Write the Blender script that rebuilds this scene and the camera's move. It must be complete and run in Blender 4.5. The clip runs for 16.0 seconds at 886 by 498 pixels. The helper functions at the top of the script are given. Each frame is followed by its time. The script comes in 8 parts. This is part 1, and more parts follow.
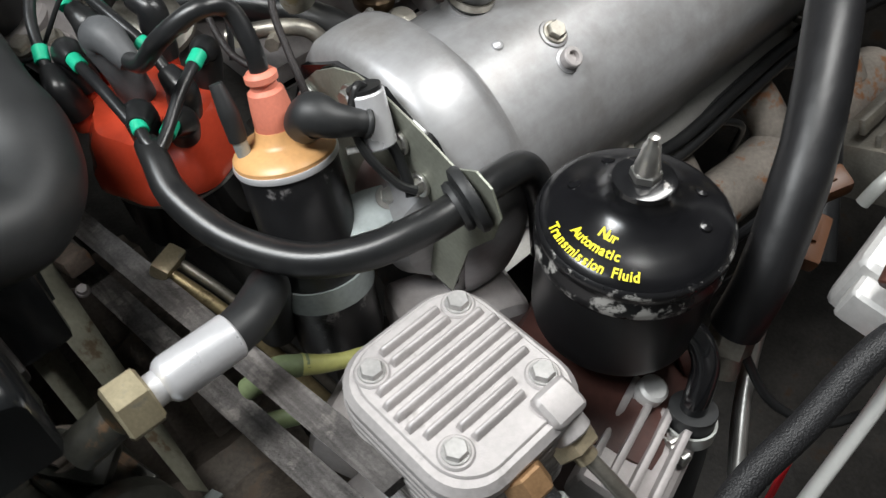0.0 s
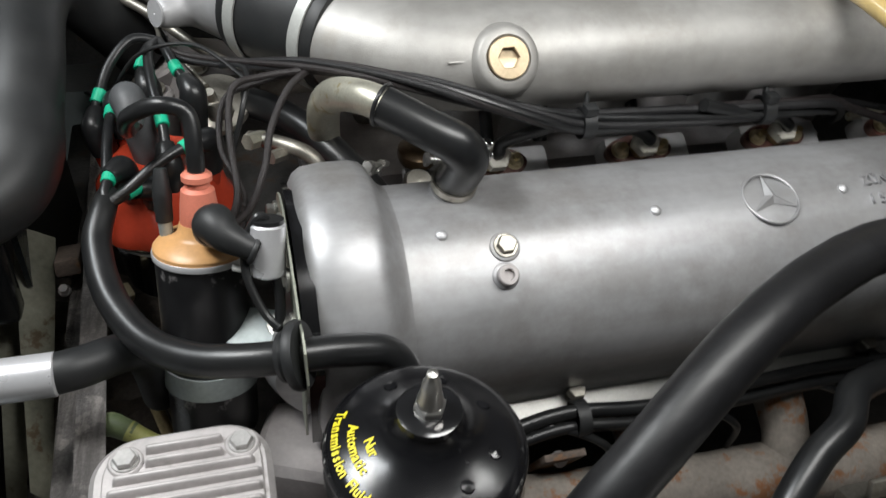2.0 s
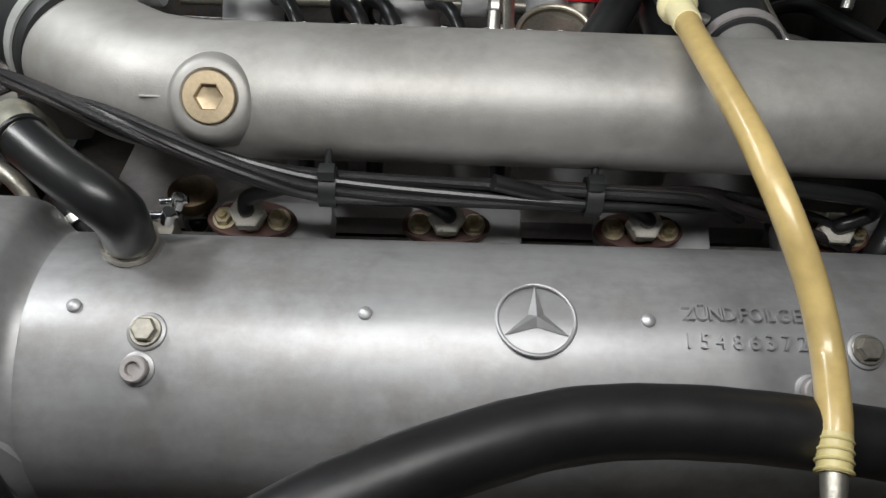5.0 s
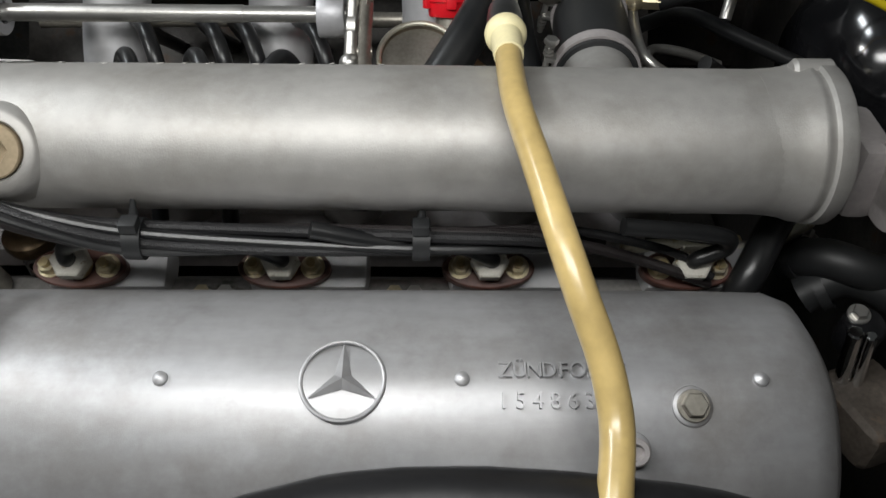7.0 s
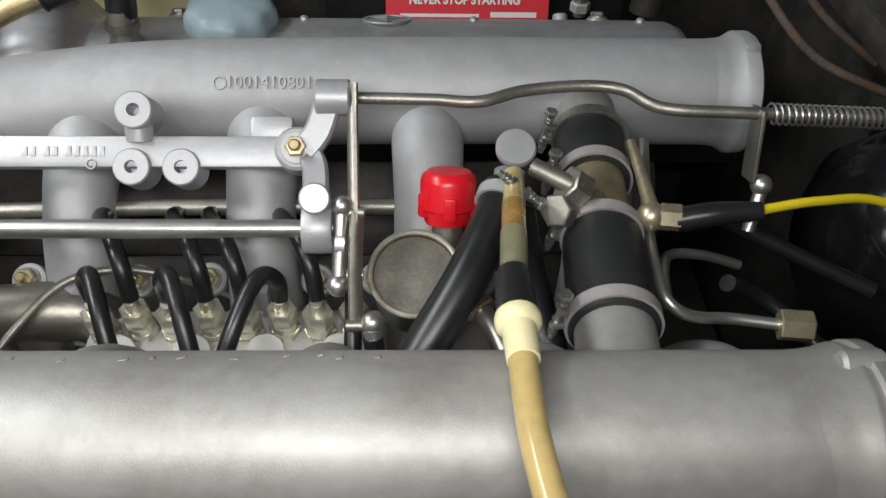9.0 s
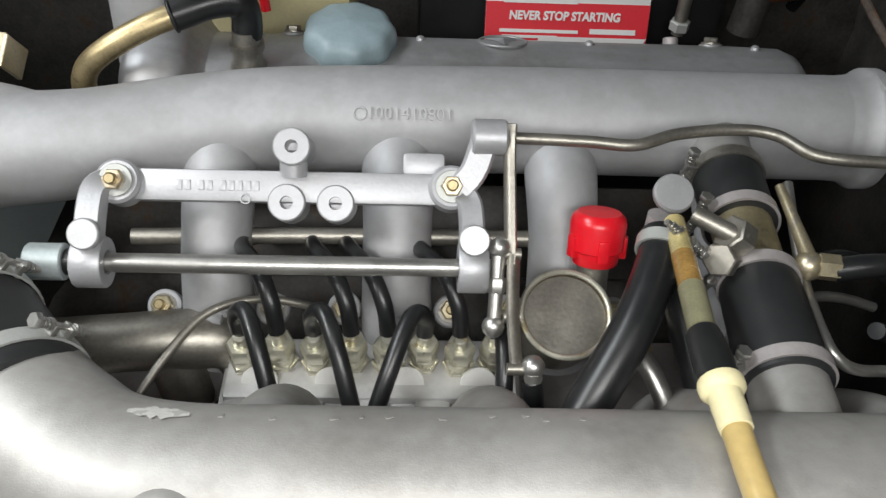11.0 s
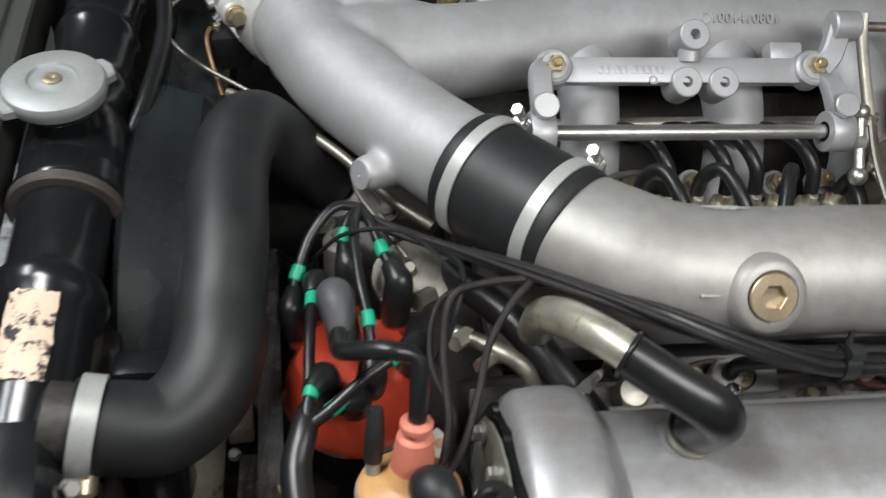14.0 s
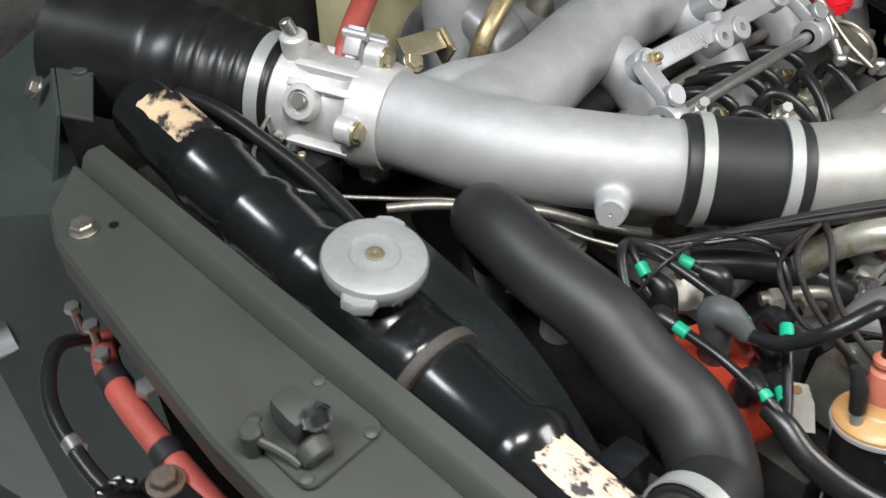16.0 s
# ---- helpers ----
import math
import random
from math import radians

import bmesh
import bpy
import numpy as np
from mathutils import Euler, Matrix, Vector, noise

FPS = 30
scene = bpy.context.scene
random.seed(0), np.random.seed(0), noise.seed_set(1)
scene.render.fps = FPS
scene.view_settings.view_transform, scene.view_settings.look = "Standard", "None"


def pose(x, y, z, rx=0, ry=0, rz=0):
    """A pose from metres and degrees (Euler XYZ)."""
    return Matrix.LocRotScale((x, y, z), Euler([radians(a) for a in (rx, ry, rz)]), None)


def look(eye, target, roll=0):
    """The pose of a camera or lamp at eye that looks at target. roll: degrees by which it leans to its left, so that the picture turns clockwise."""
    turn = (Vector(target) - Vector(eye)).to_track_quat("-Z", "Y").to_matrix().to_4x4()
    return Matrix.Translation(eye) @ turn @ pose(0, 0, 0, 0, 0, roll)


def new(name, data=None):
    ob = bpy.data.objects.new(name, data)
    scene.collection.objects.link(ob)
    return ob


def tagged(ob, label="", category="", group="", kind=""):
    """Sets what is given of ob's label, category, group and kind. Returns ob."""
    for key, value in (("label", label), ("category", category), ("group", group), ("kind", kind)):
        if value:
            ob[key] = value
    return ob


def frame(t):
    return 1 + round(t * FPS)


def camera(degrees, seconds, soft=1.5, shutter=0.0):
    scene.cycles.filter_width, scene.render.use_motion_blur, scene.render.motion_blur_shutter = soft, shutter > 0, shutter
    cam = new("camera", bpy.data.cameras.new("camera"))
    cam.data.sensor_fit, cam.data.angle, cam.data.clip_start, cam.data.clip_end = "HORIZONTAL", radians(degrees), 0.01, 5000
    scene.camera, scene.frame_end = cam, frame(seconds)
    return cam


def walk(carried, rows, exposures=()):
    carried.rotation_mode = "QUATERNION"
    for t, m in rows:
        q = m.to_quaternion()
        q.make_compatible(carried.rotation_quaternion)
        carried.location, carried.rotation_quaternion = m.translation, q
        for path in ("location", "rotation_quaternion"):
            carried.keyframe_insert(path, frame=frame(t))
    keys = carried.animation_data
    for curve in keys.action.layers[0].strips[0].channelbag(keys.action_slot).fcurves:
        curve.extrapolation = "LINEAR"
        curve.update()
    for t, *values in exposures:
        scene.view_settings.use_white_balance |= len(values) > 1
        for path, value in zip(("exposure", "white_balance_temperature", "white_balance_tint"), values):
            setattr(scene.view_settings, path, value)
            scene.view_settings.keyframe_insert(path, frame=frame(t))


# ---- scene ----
cam = camera(56.9, 16.0, soft=1.4, shutter=0.25)
PATH = [
    (0, (-0.327, -0.55, 1.227), (0.535, 0.4, -0.307), -1.9),
    (0.5, (-0.276, -0.622, 1.205), (0.444, 0.519, -0.272), -2.4),
    (1, (-0.227, -0.692, 1.216), (0.37, 0.6, -0.189), -1.0),
    (1.5, (-0.176, -0.683, 1.235), (0.313, 0.687, -0.137), 0.9),
    (2, (-0.123, -0.644, 1.26), (0.329, 0.777, -0.072), 5.1),
    (2.5, (-0.081, -0.611, 1.27), (0.169, 0.865, -0.057), 4.3),
    (3, (-0.001, -0.584, 1.244), (0.162, 0.928, -0.055), 4.6),
    (3.5, (0.055, -0.564, 1.233), (0.181, 0.951, -0.067), 5.1),
    (4, (0.109, -0.56, 1.229), (0.201, 0.939, -0.092), 3.9),
    (4.5, (0.153, -0.563, 1.227), (0.229, 0.921, -0.111), 3.5),
    (5, (0.191, -0.558, 1.228), (0.234, 0.931, -0.106), 2.7),
    (5.2, (0.207, -0.556, 1.227), (0.236, 0.936, -0.105), 1.8),
    (7.3, (0.301, -0.484, 1.251), (0.335, 0.967, -0.126), 0.8),
    (7.5, (0.301, -0.463, 1.259), (0.353, 0.995, -0.11), 1.1),
    (8, (0.297, -0.422, 1.277), (0.337, 1.044, -0.083), 0.9),
    (8.2, (0.296, -0.408, 1.285), (0.34, 1.058, -0.076), 1.0),
    (10.3, (0.233, -0.33, 1.348), (0.344, 1.105, -0.04), 2.9),
    (10.5, (0.218, -0.33, 1.347), (0.318, 1.098, -0.049), 3.0),
    (11, (0.177, -0.329, 1.349), (0.273, 1.087, -0.06), 3.7),
    (11.5, (0.136, -0.324, 1.348), (0.274, 1.086, -0.063), 5.6),
    (12, (0.091, -0.323, 1.348), (0.226, 1.106, -0.045), 6.1),
    (12.5, (0.04, -0.335, 1.348), (0.162, 1.098, -0.042), 6.0),
    (13, (-0.028, -0.356, 1.348), (0.107, 1.066, -0.053), 5.7),
    (13.5, (-0.097, -0.388, 1.339), (0.099, 1.028, -0.059), 6.4),
    (14, (-0.191, -0.472, 1.326), (0.056, 0.963, -0.045), 5.4),
    (14.5, (-0.293, -0.546, 1.344), (-0.02, 0.908, -0.002), 1.6),
    (15, (-0.436, -0.491, 1.35), (0.217, 0.867, 0.035), 4.6),
    (15.5, (-0.563, -0.407, 1.347), (0.303, 0.848, 0.053), 2.0),
    (16, (-0.611, -0.272, 1.351), (0.405, 0.828, 0.026), 0.6),
]
EXPOSURES = [(0, 0.30), (0.5, 0.30), (1.5, 0.12), (2.5, -0.10), (3, -0.18), (4.5, -0.32), (5.2, -0.30), (7.5, -0.18), (8.2, -0.16), (10.3, 0.06), (12, -0.06), (13, -0.26), (13.5, -0.25), (14, -0.13), (14.5, -0.02), (15, 0.06), (15.5, 0.08), (16, 0.20)]
walk(cam, [(t, look(eye, target, roll)) for t, eye, target, roll in PATH], EXPOSURES)

# ---- world, lamps ----
world = bpy.data.worlds.new("garage_night")
scene.world = world
world.use_nodes = True
world.node_tree.nodes["Background"].inputs[0].default_value = (0.80, 0.88, 1.0, 1)
world.node_tree.nodes["Background"].inputs[1].default_value = 0.24


def lamp(name, eye, target, power, sx, sy, color=(0.985, 0.985, 0.965)):
    data = bpy.data.lights.new(name, "AREA")
    data.shape, data.size, data.size_y, data.energy, data.color = "RECTANGLE", sx, sy, power, color
    ob = new(name, data)
    ob.matrix_world = look(eye, target)
    return ob


# Two fixed lamps stand in for the torch that moves with the camera.
lamp("torch_stand_in", (0.19, -0.43, 1.41), (0.19, -0.18, 0.90), 3.7, 0.46, 0.13)
lamp("torch_stand_in", (-0.42, -0.20, 1.50), (-0.27, 0.0, 0.90), 3.1, 0.20, 0.12)
# Added fill lamp to lift the floor ahead of the car; no known fitting.
lamp("added_fill_lamp", (-1.5, 0.3, 2.9), (-1.3, 0.3, 0.0), 42.0, 1.2, 0.4, (0.92, 0.97, 1.0))


# ---- materials ----
def mat(name, base, rough=0.5, metal=0.0, var=0.15, scale=30.0, bump=0.0, bscale=200.0, coat=0.0, spots=None, spot_amt=0.55, spot_scale=18.0, trans=0.0, emit=0.0):
    m = bpy.data.materials.new(name)
    m.use_nodes = True
    nt = m.node_tree
    b = nt.nodes["Principled BSDF"]
    b.inputs["Roughness"].default_value = rough
    b.inputs["Metallic"].default_value = metal
    b.inputs["Coat Weight"].default_value = coat
    b.inputs["Coat Roughness"].default_value = 0.08
    b.inputs["Transmission Weight"].default_value = trans
    tc = nt.nodes.new("ShaderNodeTexCoord")
    n1 = nt.nodes.new("ShaderNodeTexNoise")
    n1.inputs["Scale"].default_value, n1.inputs["Detail"].default_value = scale, 6
    nt.links.new(tc.outputs["Object"], n1.inputs["Vector"])
    n2 = nt.nodes.new("ShaderNodeTexNoise")
    n2.inputs["Scale"].default_value, n2.inputs["Detail"].default_value = scale * 9, 4
    nt.links.new(tc.outputs["Object"], n2.inputs["Vector"])
    mx = nt.nodes.new("ShaderNodeMix")
    mx.data_type = "FLOAT"
    mx.inputs[0].default_value = 0.4
    nt.links.new(n1.outputs[0], mx.inputs[2])
    nt.links.new(n2.outputs[0], mx.inputs[3])
    ramp = nt.nodes.new("ShaderNodeValToRGB")
    lo, hi = [max(0.0, c * (1 - var)) for c in base], [min(1.0, c * (1 + var)) for c in base]
    ramp.color_ramp.elements[0].position, ramp.color_ramp.elements[1].position = 0.32, 0.68
    ramp.color_ramp.elements[0].color, ramp.color_ramp.elements[1].color = (*lo, 1), (*hi, 1)
    nt.links.new(mx.outputs[0], ramp.inputs[0])
    out = ramp.outputs[0]
    if spots:
        n3 = nt.nodes.new("ShaderNodeTexNoise")
        n3.inputs["Scale"].default_value, n3.inputs["Detail"].default_value, n3.inputs["Roughness"].default_value = spot_scale, 8, 0.65
        nt.links.new(tc.outputs["Object"], n3.inputs["Vector"])
        r3 = nt.nodes.new("ShaderNodeValToRGB")
        r3.color_ramp.elements[0].position, r3.color_ramp.elements[1].position = spot_amt, spot_amt + 0.06
        nt.links.new(n3.outputs[0], r3.inputs[0])
        mc = nt.nodes.new("ShaderNodeMix")
        mc.data_type = "RGBA"
        nt.links.new(r3.outputs[0], mc.inputs[0])
        nt.links.new(out, mc.inputs[6])
        mc.inputs[7].default_value = (*spots, 1)
        out = mc.outputs[2]
    nt.links.new(out, b.inputs["Base Color"])
    rr = nt.nodes.new("ShaderNodeMapRange")
    rr.inputs[3].default_value, rr.inputs[4].default_value = max(0.03, rough - 0.07), min(1, rough + 0.07)
    nt.links.new(n1.outputs[0], rr.inputs[0])
    nt.links.new(rr.outputs[0], b.inputs["Roughness"])
    if bump:
        n4 = nt.nodes.new("ShaderNodeTexNoise")
        n4.inputs["Scale"].default_value, n4.inputs["Detail"].default_value = bscale, 5
        nt.links.new(tc.outputs["Object"], n4.inputs["Vector"])
        bp = nt.nodes.new("ShaderNodeBump")
        bp.inputs["Strength"].default_value, bp.inputs["Distance"].default_value = bump, 0.002
        nt.links.new(n4.outputs[0], bp.inputs["Height"])
        nt.links.new(bp.outputs[0], b.inputs["Normal"])
    return m


M_COVER = mat("silver_painted_casting", (0.39, 0.39, 0.40), 0.46, 0.55, 0.12, 14, 0.05, 1300)
M_TUBE = mat("bare_cast_aluminium", (0.40, 0.39, 0.375), 0.52, 0.52, 0.16, 9, 0.08, 900, spots=(0.36, 0.34, 0.31), spot_amt=0.60, spot_scale=7)
M_YPIPE = mat("blasted_aluminium", (0.47, 0.47, 0.48), 0.60, 0.42, 0.08, 18, 0.08, 1200)
M_BRACKET = mat("silver_paint", (0.47, 0.47, 0.485), 0.46, 0.45, 0.07, 40, 0.10, 400)
M_MACHINED = mat("machined_aluminium", (0.52, 0.52, 0.53), 0.50, 0.70, 0.08, 60)
M_WHITEALU = mat("bright_cast_aluminium", (0.66, 0.65, 0.64), 0.48, 0.35, 0.07, 35, 0.08, 900)
M_FIN = mat("grey_cast_aluminium", (0.44, 0.41, 0.405), 0.55, 0.35, 0.12, 30, 0.12, 900)
M_ZINC = mat("yellow_zinc_plate", (0.53, 0.46, 0.31), 0.36, 0.80, 0.22, 60, spots=(0.42, 0.38, 0.30), spot_amt=0.58, spot_scale=60)
M_PLATED = mat("pale_yellow_plated_steel", (0.54, 0.525, 0.44), 0.40, 0.7, 0.18, 60, spots=(0.42, 0.36, 0.22), spot_amt=0.56, spot_scale=70)
M_OLIVEBRASS = mat("olive_brass_plate", (0.36, 0.31, 0.19), 0.45, 0.75, 0.25, 40, 0.05, 200, spots=(0.22, 0.19, 0.12), spot_amt=0.58, spot_scale=50)
M_STEEL = mat("bright_steel", (0.52, 0.51, 0.485), 0.36, 0.90, 0.12, 50)
M_OLDSTEEL = mat("dull_steel", (0.34, 0.32, 0.28), 0.42, 0.85, 0.25, 40, 0.1, 300)
M_BRASS = mat("tarnished_brass", (0.46, 0.37, 0.21), 0.42, 0.85, 0.28, 50, spots=(0.24, 0.19, 0.11), spot_amt=0.60, spot_scale=60)
M_RUBBER = mat("black_rubber", (0.012, 0.0125, 0.0135), 0.33, 0.0, 0.25, 40, 0.04, 700)
M_RUBBERM = mat("matt_black_rubber", (0.015, 0.016, 0.017), 0.50, 0.0, 0.2, 40, 0.045, 900)
M_GLOSS = mat("gloss_black_paint", (0.008, 0.008, 0.009), 0.16, 0.0, 0.2, 30, 0.012, 120, coat=0.6)
M_GLOSSWORN = mat("worn_gloss_black_paint", (0.010, 0.010, 0.011), 0.18, 0.0, 0.2, 30, 0.03, 80, coat=0.5, spots=(0.42, 0.40, 0.38), spot_amt=0.62, spot_scale=70)
M_TANK = mat("black_enamel", (0.010, 0.011, 0.012), 0.21, 0.0, 0.2, 25, 0.07, 50, coat=0.12)
M_PANEL = mat("dark_olive_grey_paint", (0.0550, 0.0600, 0.0520), 0.50, 0.0, 0.08, 20, 0.05, 300)
M_DARK = mat("oily_black_iron", (0.052, 0.048, 0.044), 0.5, 0.2, 0.5, 25, 0.4, 90, spots=(0.07, 0.045, 0.03), spot_amt=0.60, spot_scale=25)
M_BODY = mat("dark_green_body_paint", (0.052, 0.066, 0.060), 0.34, 0.0, 0.15, 12, 0.03, 90)
M_RED = mat("red_plastic", (0.70, 0.010, 0.020), 0.30, 0.0, 0.08, 30)
M_DIST = mat("orange_red_bakelite", (0.46, 0.050, 0.022), 0.25, 0.0, 0.12, 30, coat=0.2)
M_PEACH = mat("ochre_bakelite", (0.62, 0.34, 0.14), 0.35, 0.0, 0.12, 40)
M_PINK = mat("salmon_rubber", (0.66, 0.21, 0.14), 0.50, 0.0, 0.12, 50)
M_GREEN = mat("green_sleeve", (0.010, 0.42, 0.24), 0.45, 0.0, 0.1, 60)
M_YELLOW = mat("yellow_print", (0.85, 0.72, 0.02), 0.5, 0.0, 0.05, 60)
M_CABLEYEL = mat("yellow_cable", (0.80, 0.62, 0.02), 0.4, 0.0, 0.06, 60)
M_AMBER = mat("amber_hose", (0.49, 0.36, 0.145), 0.30, 0.0, 0.22, 14, coat=0.3)
M_CREAM = mat("cream_plastic", (0.78, 0.70, 0.42), 0.45, 0.0, 0.08, 40)
M_CREAMDULL = mat("dull_yellowed_plastic", (0.52, 0.44, 0.20), 0.42, 0.0, 0.12, 60)
M_BLUECAP = mat("pale_blue_plastic", (0.27, 0.35, 0.38), 0.45, 0.0, 0.1, 30)
M_BROWN = mat("brown_primer", (0.075, 0.030, 0.024), 0.5, 0.0, 0.25, 25, 0.2, 120)
M_PHENOLIC = mat("brown_phenolic", (0.085, 0.034, 0.025), 0.45, 0.0, 0.3, 60)
M_RUST = mat("rusty_casting", (0.11, 0.085, 0.07), 0.85, 0.1, 0.5, 35, 0.5, 120, spots=(0.16, 0.085, 0.045), spot_amt=0.52, spot_scale=30)
M_WHITE = mat("white_plastic", (0.78, 0.77, 0.74), 0.5, 0.0, 0.05, 40)
M_PAPER = mat("white_card", (0.80, 0.79, 0.78), 0.5, 0.0, 0.03, 40)
M_CARDRED = mat("red_print", (0.70, 0.02, 0.035), 0.5, 0.0, 0.05, 40)
M_CARDBLUE = mat("blue_print", (0.05, 0.08, 0.25), 0.5, 0.0, 0.05, 40)
M_BLACKPR = mat("black_print", (0.012, 0.012, 0.012), 0.5, 0.0, 0.05, 40)
M_STICKER = mat("worn_beige_sticker", (0.72, 0.55, 0.42), 0.55, 0.0, 0.12, 40, 0.1, 300, spots=(0.018, 0.016, 0.015), spot_amt=0.53, spot_scale=110)
M_BELT = mat("worn_belt", (0.125, 0.115, 0.11), 0.75, 0.0, 0.5, 45, 0.5, 500, spots=(0.34, 0.31, 0.29), spot_amt=0.57, spot_scale=40)
M_CAPGREY = mat("grey_plated_pressing", (0.36, 0.375, 0.37), 0.45, 0.35, 0.12, 30, 0.05, 300)
M_OLIVE = mat("olive_plated_sheet", (0.27, 0.28, 0.235), 0.48, 0.45, 0.2, 40, spots=(0.20, 0.25, 0.20), spot_amt=0.58, spot_scale=25)
M_CAN = mat("scuffed_black_can", (0.012, 0.012, 0.013), 0.30, 0.0, 0.2, 30, 0.03, 80, spots=(0.22, 0.21, 0.21), spot_amt=0.615, spot_scale=34)
M_CHIP = mat("chipped_black_lip", (0.010, 0.010, 0.011), 0.28, 0.0, 0.2, 30, 0.05, 90, spots=(0.40, 0.39, 0.37), spot_amt=0.55, spot_scale=80)
M_BLADE = mat("grey_green_blade_paint", (0.25, 0.245, 0.19), 0.6, 0.0, 0.3, 25, 0.1, 80, spots=(0.14, 0.10, 0.06), spot_amt=0.58, spot_scale=30)
M_OILY = mat("oil_stained_olive_iron", (0.040, 0.040, 0.034), 0.34, 0.1, 0.5, 30, 0.35, 70, spots=(0.12, 0.075, 0.045), spot_amt=0.60, spot_scale=46)
M_FLAKE = mat("flaking_cream_paper", (0.70, 0.52, 0.33), 0.55, 0.0, 0.12, 40, 0.1, 300, spots=(0.018, 0.016, 0.015), spot_amt=0.50, spot_scale=26)
M_LID = mat("black_lid_enamel", (0.006, 0.006, 0.007), 0.22, 0.0, 0.2, 30, 0.03, 90, spots=(0.05, 0.05, 0.05), spot_amt=0.66, spot_scale=60)
M_UNION = mat("bright_yellowish_plate", (0.68, 0.66, 0.54), 0.30, 0.70, 0.15, 60, spots=(0.48, 0.40, 0.24), spot_amt=0.60, spot_scale=80)
M_PALEBRASS = mat("pale_brass", (0.62, 0.52, 0.36), 0.35, 0.75, 0.2, 60, spots=(0.40, 0.30, 0.17), spot_amt=0.60, spot_scale=70)
M_BROWNBRASS = mat("brown_stained_brass", (0.34, 0.20, 0.10), 0.45, 0.5, 0.3, 60, 0.1, 200)
M_NYLON = mat("stained_white_nylon", (0.55, 0.53, 0.47), 0.5, 0.0, 0.15, 90, spots=(0.26, 0.20, 0.13), spot_amt=0.60, spot_scale=120)
M_OILBRASS = mat("oily_brown_brass", (0.14, 0.095, 0.055), 0.30, 0.6, 0.4, 40, 0.1, 120)
M_SADDLE = mat("bare_brown_black_edge", (0.062, 0.053, 0.047), 0.6, 0.0, 0.4, 60)
M_SHROUD = mat("satin_black_sheet", (0.019, 0.023, 0.024), 0.28, 0.0, 0.25, 20, 0.03, 40)
M_CLAMP = mat("pale_clamp_band", (0.46, 0.47, 0.45), 0.45, 0.35, 0.1, 50)
M_BATTERY = mat("battery_black_plastic", (0.014, 0.014, 0.015), 0.45, 0.0, 0.2, 30)
M_CONCRETE = mat("concrete", (0.74, 0.75, 0.74), 0.8, 0.0, 0.3, 5, 0.2, 60, spots=(0.30, 0.31, 0.31), spot_amt=0.57, spot_scale=6)
M_WALL = mat("garage_wall", (0.50, 0.50, 0.49), 0.8, 0.0, 0.15, 2, 0.1, 60)
M_ORANGE = mat("amber_lens", (0.75, 0.22, 0.02), 0.2, 0.0, 0.1, 40, coat=0.5)
M_TANPLASTIC = mat("tan_brown_plastic", (0.095, 0.036, 0.013), 0.45, 0.0, 0.15, 40)
M_PALERUST = mat("pale_rust_stained_casting", (0.21, 0.185, 0.16), 0.8, 0.1, 0.3, 30, 0.4, 150, spots=(0.22, 0.10, 0.045), spot_amt=0.54, spot_scale=28)
M_GRIME = mat("caked_brown_grime", (0.125, 0.105, 0.088), 0.6, 0.1, 0.5, 30, 0.5, 90, spots=(0.16, 0.12, 0.09), spot_amt=0.58, spot_scale=34)
M_CHROME = mat("chrome", (0.75, 0.76, 0.77), 0.1, 1.0, 0.04, 40)
M_REDHOSE = mat("dull_red_hose", (0.42, 0.085, 0.065), 0.5, 0.0, 0.2, 40, 0.1, 300)
M_GREENHOSE = mat("olive_green_pipe", (0.16, 0.20, 0.10), 0.5, 0.0, 0.2, 40)
M_SILVERHOSE = mat("satin_aluminium", (0.74, 0.74, 0.76), 0.30, 0.5, 0.05, 50)
M_PLATE = mat("zinc_plated_sheet", (0.36, 0.40, 0.40), 0.50, 0.4, 0.2, 30)
M_PLUG = mat("pale_brass_plug", (0.50, 0.40, 0.27), 0.42, 0.75, 0.2, 50, spots=(0.33, 0.29, 0.18), spot_amt=0.60, spot_scale=60)
M_TIN = mat("dull_tin", (0.24, 0.20, 0.155), 0.30, 0.90, 0.2, 50)
M_SCUFF = mat("scraped_aluminium", (0.58, 0.57, 0.55), 0.6, 0.3, 0.2, 120, spots=(0.42, 0.41, 0.39), spot_amt=0.5, spot_scale=120)


def worn(m, dark, amount, stretch, size, grime, grime_size):
    """Fine drawn-out streaks and soft grime patches over a material."""
    nt = m.node_tree
    b = nt.nodes["Principled BSDF"]
    src = b.inputs["Base Color"].links[0].from_socket
    tc = nt.nodes.new("ShaderNodeTexCoord")
    for scale, lo, hi, strength, rough in ((stretch, 0.42, 0.62, amount, 0.6), ((grime_size,) * 3, 0.47, 0.72, grime, 0.7)):
        mp = nt.nodes.new("ShaderNodeMapping")
        mp.inputs["Scale"].default_value = scale
        nt.links.new(tc.outputs["Object"], mp.inputs["Vector"])
        n = nt.nodes.new("ShaderNodeTexNoise")
        n.inputs["Scale"].default_value, n.inputs["Detail"].default_value, n.inputs["Roughness"].default_value = size if scale == stretch else 1.0, 7, rough
        nt.links.new(mp.outputs[0], n.inputs["Vector"])
        mr = nt.nodes.new("ShaderNodeMapRange")
        mr.inputs[1].default_value, mr.inputs[2].default_value, mr.inputs[4].default_value = lo, hi, strength
        nt.links.new(n.outputs[0], mr.inputs[0])
        mx = nt.nodes.new("ShaderNodeMix")
        mx.data_type = "RGBA"
        nt.links.new(mr.outputs[0], mx.inputs[0])
        nt.links.new(src, mx.inputs[6])
        mx.inputs[7].default_value = (*dark, 1)
        src = mx.outputs[2]
    nt.links.new(src, b.inputs["Base Color"])


